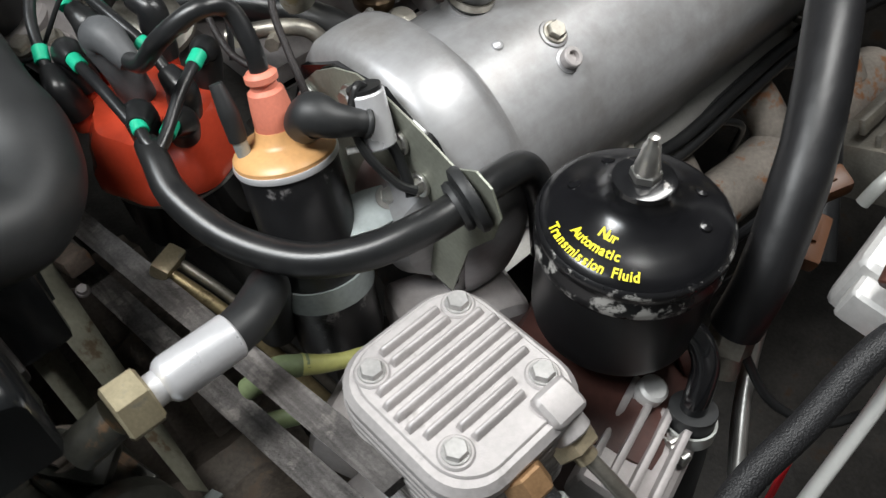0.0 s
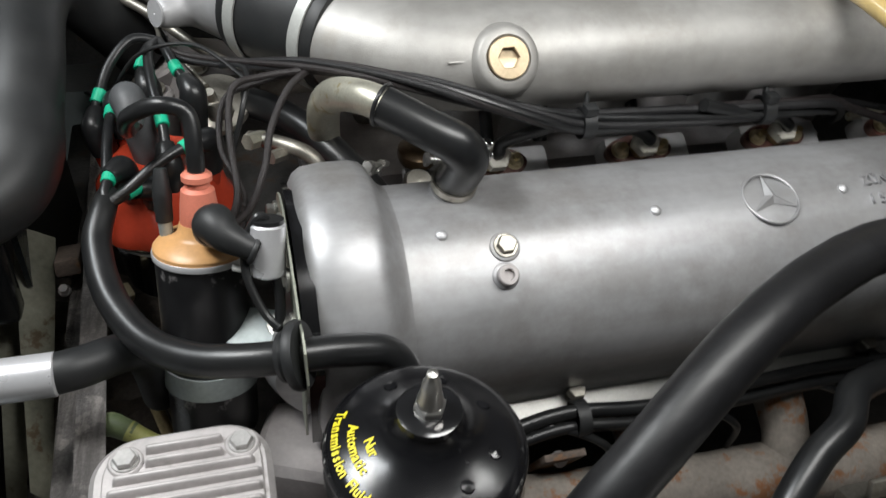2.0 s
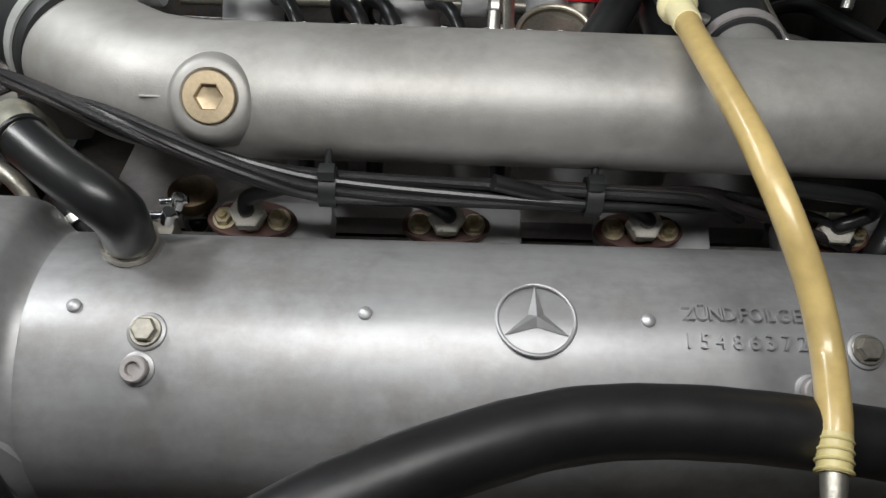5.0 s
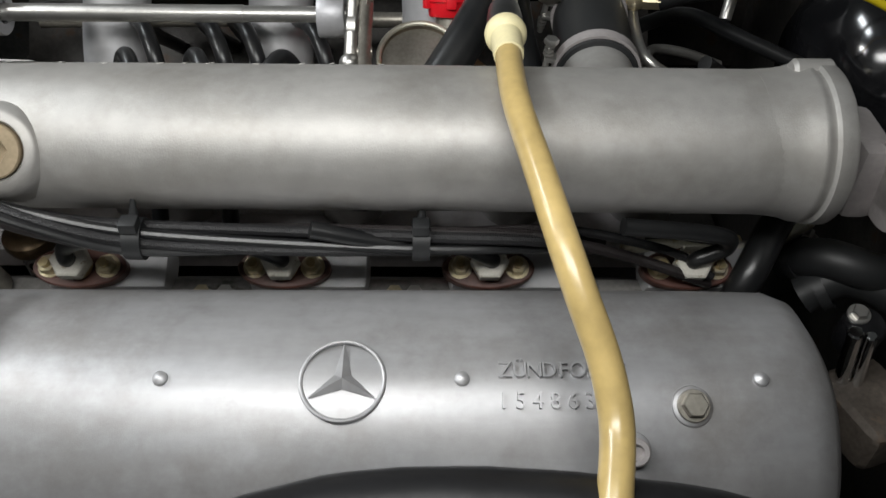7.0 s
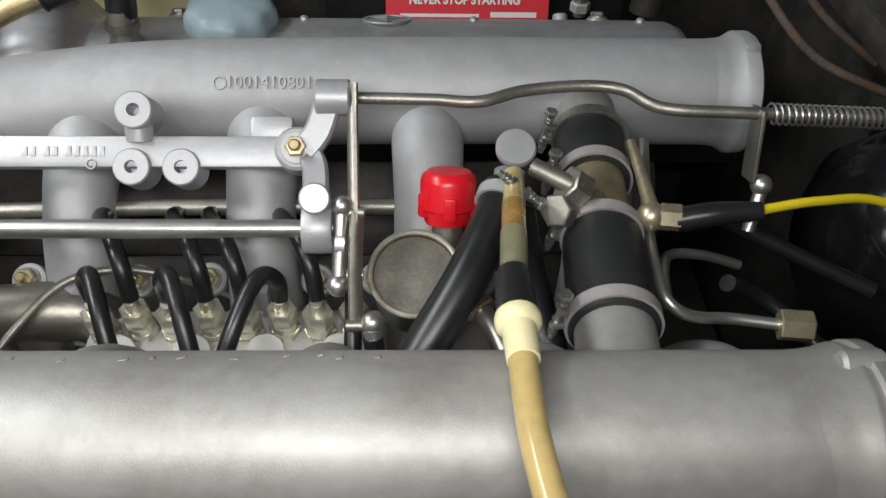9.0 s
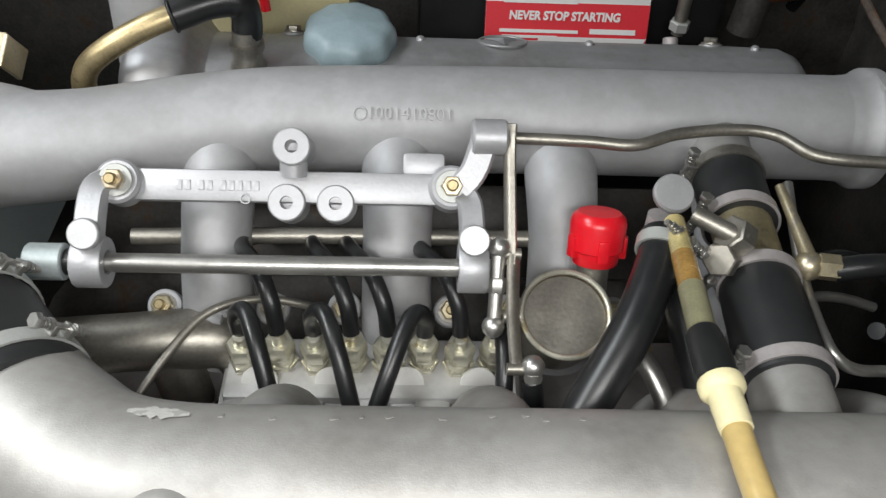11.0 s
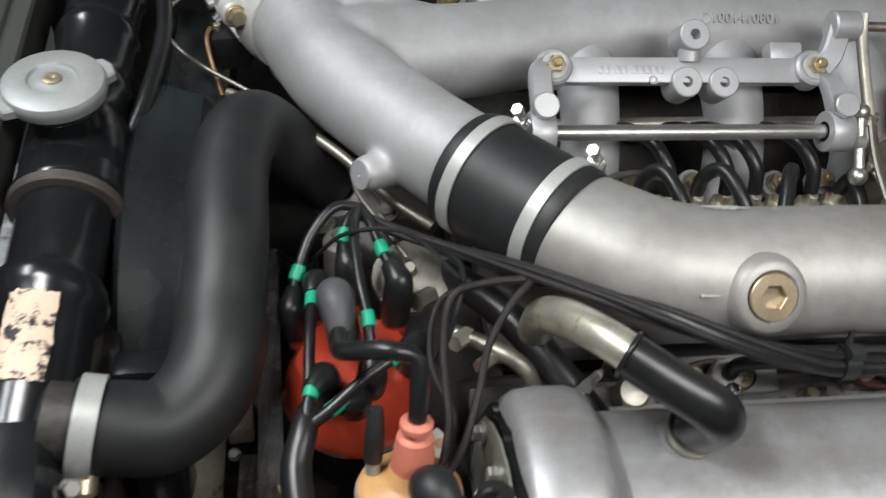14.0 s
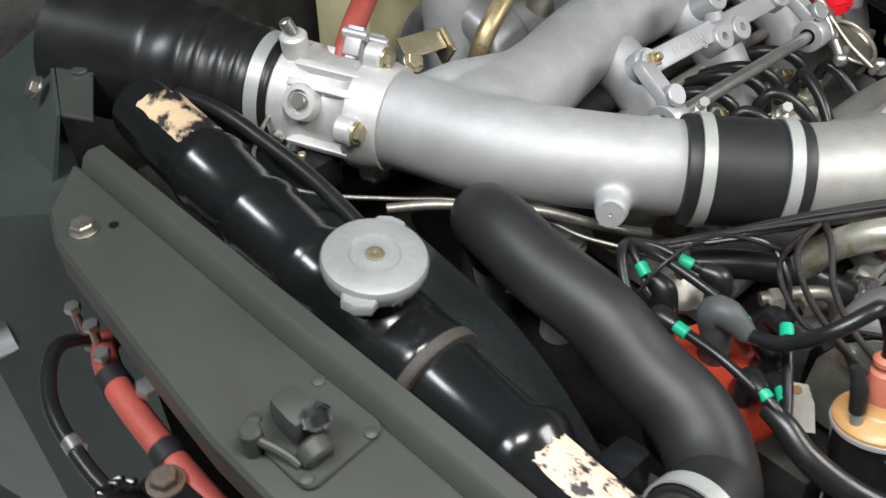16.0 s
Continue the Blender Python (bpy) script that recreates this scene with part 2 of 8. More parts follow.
worn(M_COVER, (0.22, 0.205, 0.19), 0.20, (9, 60, 60), 1.0, 0.70, 13)
worn(M_TUBE, (0.25, 0.235, 0.21), 0.20, (10, 40, 40), 1.0, 0.65, 15)
worn(M_YPIPE, (0.34, 0.335, 0.33), 0.25, (40, 40, 40), 1.0, 0.5, 12)
worn(M_FIN, (0.24, 0.22, 0.21), 0.25, (60, 60, 60), 1.0, 0.5, 24)
worn(M_PANEL, (0.050, 0.050, 0.044), 0.35, (30, 8, 30), 1.0, 0.5, 14)
worn(M_RUBBERM, (0.026, 0.026, 0.026), 0.30, (50, 50, 50), 1.0, 0.5, 16)
worn(M_RUBBER, (0.020, 0.020, 0.019), 0.25, (50, 50, 50), 1.0, 0.5, 20)
worn(M_WHITEALU, (0.45, 0.44, 0.42), 0.30, (60, 60, 60), 1.0, 0.5, 25)
worn(M_BELT, (0.030, 0.026, 0.024), 0.7, (180, 14, 60), 1.0, 0.6, 40)


def braided(name, a, b, scale):
    m = mat(name, a, 0.52)
    nt = m.node_tree
    w = nt.nodes.new("ShaderNodeTexVoronoi")
    w.inputs["Scale"].default_value = scale
    tc = nt.nodes.new("ShaderNodeTexCoord")
    nt.links.new(tc.outputs["Object"], w.inputs["Vector"])
    bp = nt.nodes.new("ShaderNodeBump")
    bp.inputs["Strength"].default_value, bp.inputs["Distance"].default_value = 0.45, 0.001
    nt.links.new(w.outputs["Distance"], bp.inputs["Height"])
    nt.links.new(bp.outputs[0], nt.nodes["Principled BSDF"].inputs["Normal"])
    r = nt.nodes.new("ShaderNodeValToRGB")
    r.color_ramp.elements[0].color, r.color_ramp.elements[1].color = (*b, 1), (*a, 1)
    r.color_ramp.elements[1].position = 0.5
    nt.links.new(w.outputs["Distance"], r.inputs[0])
    nt.links.new(r.outputs[0], nt.nodes["Principled BSDF"].inputs["Base Color"])
    return m


M_BRAID = braided("braided_black_sleeve", (0.010, 0.010, 0.011), (0.046, 0.046, 0.049), 850)
M_VHOSE = mat("wrinkled_black_rubber", (0.008, 0.008, 0.009), 0.44, 0.0, 0.3, 30, 0.30, 55)
M_LOOM = braided("woven_brown_black_loom", (0.013, 0.010, 0.010), (0.032, 0.024, 0.024), 1100)
M_BRAIDFINE = braided("woven_black_loom", (0.009, 0.009, 0.010), (0.024, 0.022, 0.024), 1100)


# ---- mesh kit ----
class Geo:
    """Vertices and faces of one mesh."""

    def __init__(self):
        self.v, self.f = [], []

    def add(self, verts, faces, m=None):
        k = len(self.v)
        self.v += [tuple(m @ Vector(p)) if m else tuple(p) for p in verts]
        self.f += [tuple(i + k for i in f) for f in faces]
        return self


def basis(origin, axis, side=None):
    """A pose whose z runs along axis."""
    z = Vector(axis).normalized()
    s = Vector(side) if side else (Vector((1, 0, 0)) if abs(z.x) < 0.8 else Vector((0, 1, 0)))
    y = z.cross(s).normalized()
    x = y.cross(z)
    return Matrix(((x.x, y.x, z.x, origin[0]), (x.y, y.y, z.y, origin[1]), (x.z, y.z, z.z, origin[2]), (0, 0, 0, 1)))


def lathe(g, profile, n=32, m=None, lobes=0, amp=0.0):
    """profile: (r, z) from bottom to top. lobes: a wavy outline."""
    v, f = [], []
    for r, z in profile:
        for k in range(n):
            a = 2 * math.pi * k / n
            q = r * (1 + amp * math.cos(lobes * a))
            v.append((q * math.cos(a), q * math.sin(a), z))
    for i in range(len(profile) - 1):
        for k in range(n):
            f.append((i * n + k, i * n + (k + 1) % n, (i + 1) * n + (k + 1) % n, (i + 1) * n + k))
    if profile[0][0] > 1e-5:
        f.append(tuple(reversed(range(n))))
    if profile[-1][0] > 1e-5:
        f.append(tuple((len(profile) - 1) * n + k for k in range(n)))
    return g.add(v, f, m)


def rod(g, a, b, r, n=20, r2=None, bevel=0.0):
    a, b = Vector(a), Vector(b)
    h, q = (b - a).length, r if r2 is None else r2
    c = min(bevel, r * 0.5, h * 0.4)
    prof = [(r, 0), (q, h)] if not c else [(r - c, 0), (r, c), (q, h - c), (q - c, h)]
    return lathe(g, prof, n, basis(a, b - a))


def strap(g, pts, w, h, normal, per=6):
    """A rounded flat bar bent along points, its broad face along normal."""
    line, secs, nv = spline(pts, per), [], Vector(normal).normalized()
    for i, p in enumerate(line):
        d = (line[min(i + 1, len(line) - 1)] - line[max(i - 1, 0)]).normalized()
        s = d.cross(nv).normalized()
        up = s.cross(d)
        secs.append([p + s * (x * w / 2) + up * (z * h / 2) for x, z in ((-1, -0.7), (-0.8, -1), (0.8, -1), (1, -0.7), (1, 0.6), (0.8, 1), (-0.8, 1), (-1, 0.6))])
    return loft(g, secs)


def hexa(g, a, b, r, bevel=0.001):
    a, b = Vector(a), Vector(b)
    h = (b - a).length
    c = min(bevel, h * 0.3)
    return lathe(g, [(r * 0.9, 0), (r, c), (r, h - c), (r * 0.88, h)], 6, basis(a, b - a))


def ring(g, centre, axis, R, r, n=40, k=10, squash=1.0):
    v, f, m = [], [], basis(centre, axis)
    for i in range(n):
        a = 2 * math.pi * i / n
        for j in range(k):
            b = 2 * math.pi * j / k
            q = R + r * math.cos(b)
            v.append((q * math.cos(a), q * math.sin(a), r * squash * math.sin(b)))
    for i in range(n):
        for j in range(k):
            f.append((i * k + j, ((i + 1) % n) * k + j, ((i + 1) % n) * k + (j + 1) % k, i * k + (j + 1) % k))
    return g.add(v, f, m)


def oval_tube(g, pts, a, b, n=44, per=8):
    """A tube with an upright oval section: half width a, half height b."""
    line, secs = spline(pts, per), []
    for i, p in enumerate(line):
        d = line[min(i + 1, len(line) - 1)] - line[max(i - 1, 0)]
        s = Vector((-d.y, d.x, 0)).normalized()
        secs.append([p + s * (a * math.cos(2 * math.pi * k / n)) + Vector((0, 0, b * math.sin(2 * math.pi * k / n))) for k in range(n)])
    return loft(g, secs)


def spline(pts, per=8):
    """A smooth line through points."""
    p = [Vector(q) for q in pts]
    if len(p) < 3 or per < 2:
        return p
    out = []
    for i in range(len(p) - 1):
        a, b, c, d = p[max(i - 1, 0)], p[i], p[i + 1], p[min(i + 2, len(p) - 1)]
        for k in range(per):
            t = k / per
            out.append(0.5 * ((2 * b) + (c - a) * t + (2 * a - 5 * b + 4 * c - d) * t * t + (3 * b - a - 3 * c + d) * t ** 3))
    return out + [p[-1]]


def tube(g, pts, r, n=14, per=8, caps=True, wob=0.0, oval=1.0):
    """A tube along points; r is a number or one per point."""
    line = spline(pts, per)
    rs = [r] * len(line) if isinstance(r, (int, float)) else list(np.interp(np.linspace(0, len(r) - 1, len(line)), range(len(r)), r))
    v, f = [], []
    side = None
    for i, p in enumerate(line):
        d = (line[min(i + 1, len(line) - 1)] - line[max(i - 1, 0)]).normalized()
        if side is None:
            side = d.orthogonal().normalized()
        side = (side - d * side.dot(d)).normalized()
        up = d.cross(side)
        q = rs[i] * (1 + (wob * noise.noise(p * 60) if wob else 0))
        for k in range(n):
            a = 2 * math.pi * k / n
            v.append(p + side * (q * math.cos(a)) + up * (q * oval * math.sin(a)))
    for i in range(len(line) - 1):
        for k in range(n):
            f.append((i * n + k, i * n + (k + 1) % n, (i + 1) * n + (k + 1) % n, (i + 1) * n + k))
    if caps:
        f.append(tuple(reversed(range(n))))
        f.append(tuple((len(line) - 1) * n + k for k in range(n)))
    return g.add(v, f)


def box(g, centre, size, bevel=0.002, m=None, seg=2):
    bm = bmesh.new()
    bmesh.ops.create_cube(bm, size=1.0, matrix=Matrix.Diagonal((*size, 1)))
    if bevel:
        bmesh.ops.bevel(bm, geom=list(bm.edges), offset=min(bevel, min(size) * 0.45), segments=seg, affect="EDGES", profile=0.6)
    bm.verts.index_update()
    t = Matrix.Translation(centre) @ m if m else Matrix.Translation(centre)
    g.add([v.co for v in bm.verts], [[v.index for v in f.verts] for f in bm.faces], t)
    bm.free()
    return g


def plate(g, outline, h, m=None, bevel=0.0):
    """A flat outline (x, y), counter-clockwise, raised from z 0 to h."""
    n = len(outline)
    cx, cy = sum(p[0] for p in outline) / n, sum(p[1] for p in outline) / n

    def inset(d):
        return [(cx + (x - cx) * (1 - d / max(1e-6, math.hypot(x - cx, y - cy))), cy + (y - cy) * (1 - d / max(1e-6, math.hypot(x - cx, y - cy)))) for x, y in outline]
    loops = [(outline, 0.0), (outline, h - bevel), (inset(bevel), h)] if bevel else [(outline, 0.0), (outline, h)]
    v = [(x, y, z) for loop, z in loops for x, y in loop]
    f = [tuple(reversed(range(n)))]
    for i in range(len(loops) - 1):
        f += [(i * n + k, i * n + (k + 1) % n, (i + 1) * n + (k + 1) % n, (i + 1) * n + k) for k in range(n)]
    f.append(tuple((len(loops) - 1) * n + k for k in range(n)))
    return g.add(v, f, m)


def rounded(w, h, r, n=6):
    """A rounded rectangle's outline round the origin."""
    out = []
    for cx, cy, a0 in ((w / 2 - r, h / 2 - r, 0), (-w / 2 + r, h / 2 - r, 90), (-w / 2 + r, -h / 2 + r, 180), (w / 2 - r, -h / 2 + r, 270)):
        for k in range(n + 1):
            a = radians(a0 + 90 * k / n)
            out.append((cx + r * math.cos(a), cy + r * math.sin(a)))
    return out


def loft(g, sections, closed=True, caps=True):
    """Skin over rings with the same number of points."""
    n = len(sections[0])
    v, f = [p for s in sections for p in s], []
    for i in range(len(sections) - 1):
        for k in range(n if closed else n - 1):
            f.append((i * n + k, i * n + (k + 1) % n, (i + 1) * n + (k + 1) % n, (i + 1) * n + k))
    if caps:
        f.append(tuple(reversed(range(n))))
        f.append(tuple((len(sections) - 1) * n + k for k in range(n)))
    return g.add(v, f)


def mesh_of(name, g, material, sharp=35):
    me = bpy.data.meshes.new(name)
    me.from_pydata([tuple(p) for p in g.v], [], g.f)
    bm = bmesh.new()
    bm.from_mesh(me)
    bmesh.ops.recalc_face_normals(bm, faces=bm.faces)
    bm.to_mesh(me)
    bm.free()
    me.polygons.foreach_set("use_smooth", [True] * len(me.polygons))
    me.set_sharp_from_angle(angle=radians(sharp))
    me.materials.append(material)
    return me


def thing(name, base, label, category, group="", kind=""):
    """An Empty at a thing's base; parts are given in world metres."""
    ob = new(name)
    ob.empty_display_size = 0.01
    ob.location = base
    return tagged(ob, label, category, group, kind)


def part(name, g, material, parent, label="", sharp=35):
    ob = new(name, mesh_of(name, g, material, sharp))
    ob.parent = parent
    top = parent
    while top.parent:
        top = top.parent
    if parent is top:
        ob.matrix_parent_inverse = Matrix.Translation(-Vector(parent.location))
    return tagged(ob, label)


def single(name, g, material, label, category, group="", kind="", sharp=35):
    return tagged(new(name, mesh_of(name, g, material, sharp)), label, category, group, kind)


def lettering(name, text, size, depth, m, material, parent, squeeze=1.0, align="CENTER", bold=0.0):
    cu = bpy.data.curves.new(name, "FONT")
    cu.offset = bold
    cu.body, cu.size, cu.extrude, cu.align_x, cu.align_y, cu.resolution_u = text, size, depth, align, "CENTER", 3
    tmp = new(name, cu)
    bpy.context.view_layer.update()
    me = bpy.data.meshes.new_from_object(tmp.evaluated_get(bpy.context.evaluated_depsgraph_get()))
    bpy.data.objects.remove(tmp)
    me.transform(m @ Matrix.Diagonal((squeeze, 1, 1, 1)))
    me.materials.clear()
    me.materials.append(material)
    ob = new(name, me)
    ob.parent = parent
    if not parent.parent:
        ob.matrix_parent_inverse = Matrix.Translation(-Vector(parent.location))
    return ob


def bolt(parent, at, axis, r=0.006, h=0.006, washer=0.009, material=None, name="bolt"):
    """A hexagon head with its washer, part of a thing."""
    at, ax = Vector(at), Vector(axis).normalized()
    b = part(name, hexa(Geo(), at, at + ax * h, r), material or M_OLDSTEEL, parent)
    if washer:
        w = new("washer", mesh_of("washer", rod(Geo(), at - ax * 0.0015, at + ax * 0.0012, washer, 20, bevel=0.0004), material or M_OLDSTEEL))
        w.parent = b
        w.matrix_parent_inverse = Matrix.Identity(4)
    return b


def clamp(name, centre, axis, R, width, screw_dir, parent, material=None):
    """A hose clamp: band, screw housing, screw."""
    c, ax = Vector(centre), Vector(axis).normalized()
    g = Geo()
    lathe(g, [(R, -width / 2), (R + 0.0016, -width / 2), (R + 0.0016, width / 2), (R, width / 2), (R, -width / 2)], 40, basis(c, ax))
    band = part(name, g, material or M_CLAMP, parent)
    d = Vector(screw_dir)
    d = (d - ax * d.dot(ax)).normalized()
    t = ax.cross(d)
    p = c + d * (R + 0.004)
    s = Geo()
    for e_ in (-1, 1):
        box(s, p + t * 0.0055 * e_ - d * 0.001, (0.0034, width * 0.95, 0.010), 0.0008, basis((0, 0, 0), d, t))
        for k in range(3):
            rod(s, p + t * (0.0080 + 0.0028 * k) * e_ + d * 0.002, p + t * (0.0096 + 0.0028 * k) * e_ + d * 0.002, 0.0036 - 0.0003 * k, 12)
    rod(s, p - t * 0.019 + d * 0.002, p + t * 0.017 + d * 0.002, 0.0021, 12)
    hexa(s, p + t * 0.0155 + d * 0.002, p + t * 0.0195 + d * 0.002, 0.0050)
    sc = new("screw", mesh_of("screw", s, M_STEEL))
    sc.parent = band
    return band


# ---- setting: garage and car body ----
def slab(name, centre, size, material, label, category, bevel=0.0):
    g = Geo()
    box(g, centre, size, bevel)
    return single(name, g, material, label, category, kind="structure")


slab("ground", (0.5, 0, -0.05), (9, 8, 0.1), M_CONCRETE, "grey concrete garage floor under the car", "floor")
slab("wall_north", (0.5, 4.05, 1.6), (9, 0.1, 3.4), M_WALL, "plain grey garage wall", "wall")
slab("wall_south", (0.5, -4.05, 1.6), (9, 0.1, 3.4), M_WALL, "plain grey garage wall", "wall")
slab("wall_west", (-4.05, 0, 1.6), (0.1, 8.2, 3.4), M_WALL, "plain grey garage wall", "wall")
slab("wall_east", (5.05, 0, 1.6), (0.1, 8.2, 3.4), M_WALL, "plain grey garage wall", "wall")
slab("ceiling", (0.5, 0, 3.35), (9.2, 8.2, 0.1), M_WALL, "plain grey garage ceiling", "ceiling")

car = thing("car_body", (0.1, 0.0, 0.0), "dark green car body round the open engine bay", "car body", kind="structure")
g = Geo()
box(g, (0.15, -0.86, 0.505), (1.7, 0.06, 1.01), 0.02)
box(g, (0.15, -0.78, 0.985), (1.7, 0.14, 0.03), 0.012)
part("fender", g, M_BODY, car)
g = Geo()
box(g, (0.15, 0.86, 0.505), (1.7, 0.06, 1.01), 0.02)
box(g, (0.15, 0.79, 0.985), (1.7, 0.14, 0.03), 0.012)
part("fender", g, M_BODY, car)
g = Geo()
loft(g, [[(x, -0.83, 0.40), (x, -0.66, 0.55), (x, -0.64, 0.80), (x, -0.72, 0.96), (x, -0.74, 0.96), (x, -0.67, 0.79), (x, -0.69, 0.54), (x, -0.85, 0.39)] for x in (-0.66, -0.2, 0.3, 0.80)])
part("inner_fender", g, M_DARK, car)
g = Geo()
loft(g, [[(x, 0.83, 0.40), (x, 0.66, 0.55), (x, 0.66, 0.80), (x, 0.72, 0.96), (x, 0.74, 0.96), (x, 0.69, 0.79), (x, 0.69, 0.54), (x, 0.85, 0.39)] for x in (-0.66, -0.2, 0.3, 0.80)])
part("inner_fender", g, M_DARK, car)
g = Geo()
box(g, (0.80, 0.0, 0.535), (0.03, 1.66, 1.07), 0.01)
box(g, (0.74, 0.0, 1.00), (0.16, 1.66, 0.03), 0.01)
part("firewall", g, M_DARK, car)
g = Geo()
box(g, (0.17, 0.0, 0.33), (1.2, 1.6, 0.04), 0.01)
part("undertray", g, M_DARK, car)

# ---- engine core ----
block = thing("engine_block", (0.2, 0.045, 0.36), "oily black iron V8 engine block under the intake tubes", "engine")
g = Geo()
box(g, (0.20, 0.045, 0.56), (0.62, 0.26, 0.36), 0.02)
part("crankcase", g, M_DARK, block)
g = Geo()
box(g, (0.20, -0.12, 0.70), (0.60, 0.20, 0.17), 0.01, pose(0, 0, 0, 42))
part("cylinder_bank", g, M_DARK, block)
g = Geo()
box(g, (0.20, 0.22, 0.70), (0.60, 0.20, 0.17), 0.01, pose(0, 0, 0, -42))
part("cylinder_bank", g, M_DARK, block)
g = Geo()
box(g, (0.21, -0.165, 0.775), (0.60, 0.11, 0.075), 0.006, pose(0, 0, 0, 42))
part("cylinder_head", g, M_DARK, block)
g = Geo()
box(g, (0.21, 0.25, 0.80), (0.60, 0.13, 0.085), 0.006, pose(0, 0, 0, -42))
part("cylinder_head", g, M_DARK, block)
g = Geo()
box(g, (-0.10, 0.0, 0.62), (0.10, 0.42, 0.32), 0.03)
rod(g, (-0.17, -0.02, 0.52), (-0.10, -0.02, 0.52), 0.11, 40)
part("timing_case", g, M_DARK, block)
g = Geo()
box(g, (0.2, 0.03, 0.795), (0.54, 0.16, 0.02), 0.006)
part("valley_cover", g, M_FIN, block, "dull grey valley cover")


# ---- valve covers ----
PROF = [(-0.160, 0.855), (-0.163, 0.872), (-0.169, 0.885), (-0.183, 0.896), (-0.206, 0.9025), (-0.230, 0.9040), (-0.250, 0.9005), (-0.266, 0.8925), (-0.281, 0.881), (-0.294, 0.8675), (-0.303, 0.852), (-0.308, 0.834), (-0.307, 0.812), (-0.300, 0.785), (-0.292, 0.763)]
PMID = (-0.225, 0.80)


def cover_loop(x, grow, mirror=None):
    pts = []
    dense = spline([(p[0], p[1], 0) for p in PROF], 4)
    for p in dense:
        y, z = p.x, p.y
        d = math.hypot(y - PMID[0], z - PMID[1])
        y, z = y + (y - PMID[0]) / d * grow, z + (z - PMID[1]) / d * grow
        pts.append((x, y, z))
    return pts


def place_right(p):
    """The same casting on the other bank."""
    return (p[0] + 0.03, 0.088 - p[1], p[2] + 0.056)


def valve_cover(mirror):
    fix = place_right if mirror else (lambda p: p)
    c = thing("valve_cover", fix((0.2, -0.22, 0.76)), "silver-grey cast valve cover with raised emblem" if mirror else "silver-grey cast valve cover with raised emblem and firing order", "valve cover")
    g = Geo()
    steps = [(-0.026, 0.0), (0.15, 0.0), (0.30, 0.0), (0.455, 0.0), (0.496, -0.001), (0.509, -0.006), (0.516, -0.015), (0.519, -0.03)]
    loft(g, [[fix(p) for p in cover_loop(x, gr)] for x, gr in steps], closed=True)
    part("shell", g, M_COVER, c, sharp=50)
    g = Geo()
    steps = [(-0.088, -0.012), (-0.093, -0.004), (-0.0945, 0.001), (-0.0935, 0.006), (-0.0900, 0.0105), (-0.0840, 0.0138), (-0.070, 0.0155), (-0.050, 0.0152), (-0.0425, 0.0130), (-0.0385, 0.0100), (-0.0350, 0.0060), (-0.0315, 0.0026), (-0.0280, 0.0006), (-0.0245, -0.0004), (-0.0210, -0.0012)]
    lift = lambda p, gr: (p[0], p[1], p[2] + 0.0075 * max(0.0, min(1.0, gr / 0.012)) * max(0.0, min(1.0, (p[2] - 0.855) / 0.05)))
    loft(g, [[fix(lift(p, gr)) for p in cover_loop(x, gr)] for x, gr in steps], closed=True)
    part("front_dome", g, M_COVER, c, sharp=60)
    g = Geo()
    loft(g, [[fix(q) for q in ((x, -0.286, 0.766), (x, -0.306, 0.754), (x, -0.303, 0.748), (x, -0.280, 0.760))] for x in (-0.09, 0.51)])
    part("flange", g, M_STEEL, c, "thin bright flange strip")
    for y0, y1, x1 in ((-0.1480, -0.1530, 0.475), (-0.1565, -0.1592, 0.485)):
        part("gasket_rail", loft(Geo(), [[fix(q) for q in ((x, y0, 0.8590), (x, y1, 0.8605), (x, y1, 0.8545), (x, y0, 0.8530))] for x in (-0.01, x1)]), M_CLAMP, c, "bright machined edge")

    def surf(y):
        ys = sorted((p.x, p.y) for p in spline([(q[0], q[1], 0) for q in PROF], 8) if p.y > 0.85)
        return float(np.interp(y, [q[0] for q in ys], [q[1] for q in ys]))

    def nrm(y):
        s = (surf(y + 0.004) - surf(y - 0.004)) / 0.008
        v = Vector((0, -s, 1)).normalized()
        return Vector((0, -v.y, v.z)) if mirror else v
    for x in (0.001, 0.159, 0.315, 0.471):
        p, n = Vector(fix((x, -0.248, surf(-0.248)))), nrm(-0.248)
        part("casting_pip", lathe(Geo(), [(0.0042, -0.001), (0.0038, 0.0018), (0.0022, 0.0032), (0, 0.0036)], 16, basis(p, n)), M_MACHINED, c)
    for x, y, r in ((0.0425, -0.2605, 0.0068), (0.4335, -0.261, 0.0068)):
        p, n = Vector(fix((x, y, surf(y)))), nrm(y)
        part("boss", lathe(Geo(), [(0.0112, -0.002), (0.0104, 0.0012), (0.0090, 0.0018)], 28, basis(p, n)), M_COVER, c)
        bolt(c, p + n * 0.0022, n, r, 0.0055, 0.0086, M_OLDSTEEL)
    for x, y in ((0.0395, -0.277), (0.402, -0.279)):
        p, n = Vector(fix((x, y, surf(y)))), nrm(y)
        s = part("boss", lathe(Geo(), [(0.0100, -0.002), (0.0092, 0.0006), (0.0080, 0.0012)], 28, basis(p, n)), M_COVER, c)
        s2 = lathe(Geo(), [(0.0068, 0), (0.0072, 0.001), (0.0072, 0.006), (0.0064, 0.0068), (0.0040, 0.0068), (0.0036, 0.0035), (0, 0.0035)], 28, basis(p + n * 0.0015, n))
        part("socket_screw", s2, M_FIN, c)
    # raised emblem, plain shapes
    x, y = 0.2530, -0.2485
    if mirror:
        x, y = 0.235, -0.250
    p, n = Vector(fix((x, y, surf(y) - 0.0002))), nrm(y)
    g = Geo()
    ring(g, p, n, 0.0217, 0.0012, 56, 8)
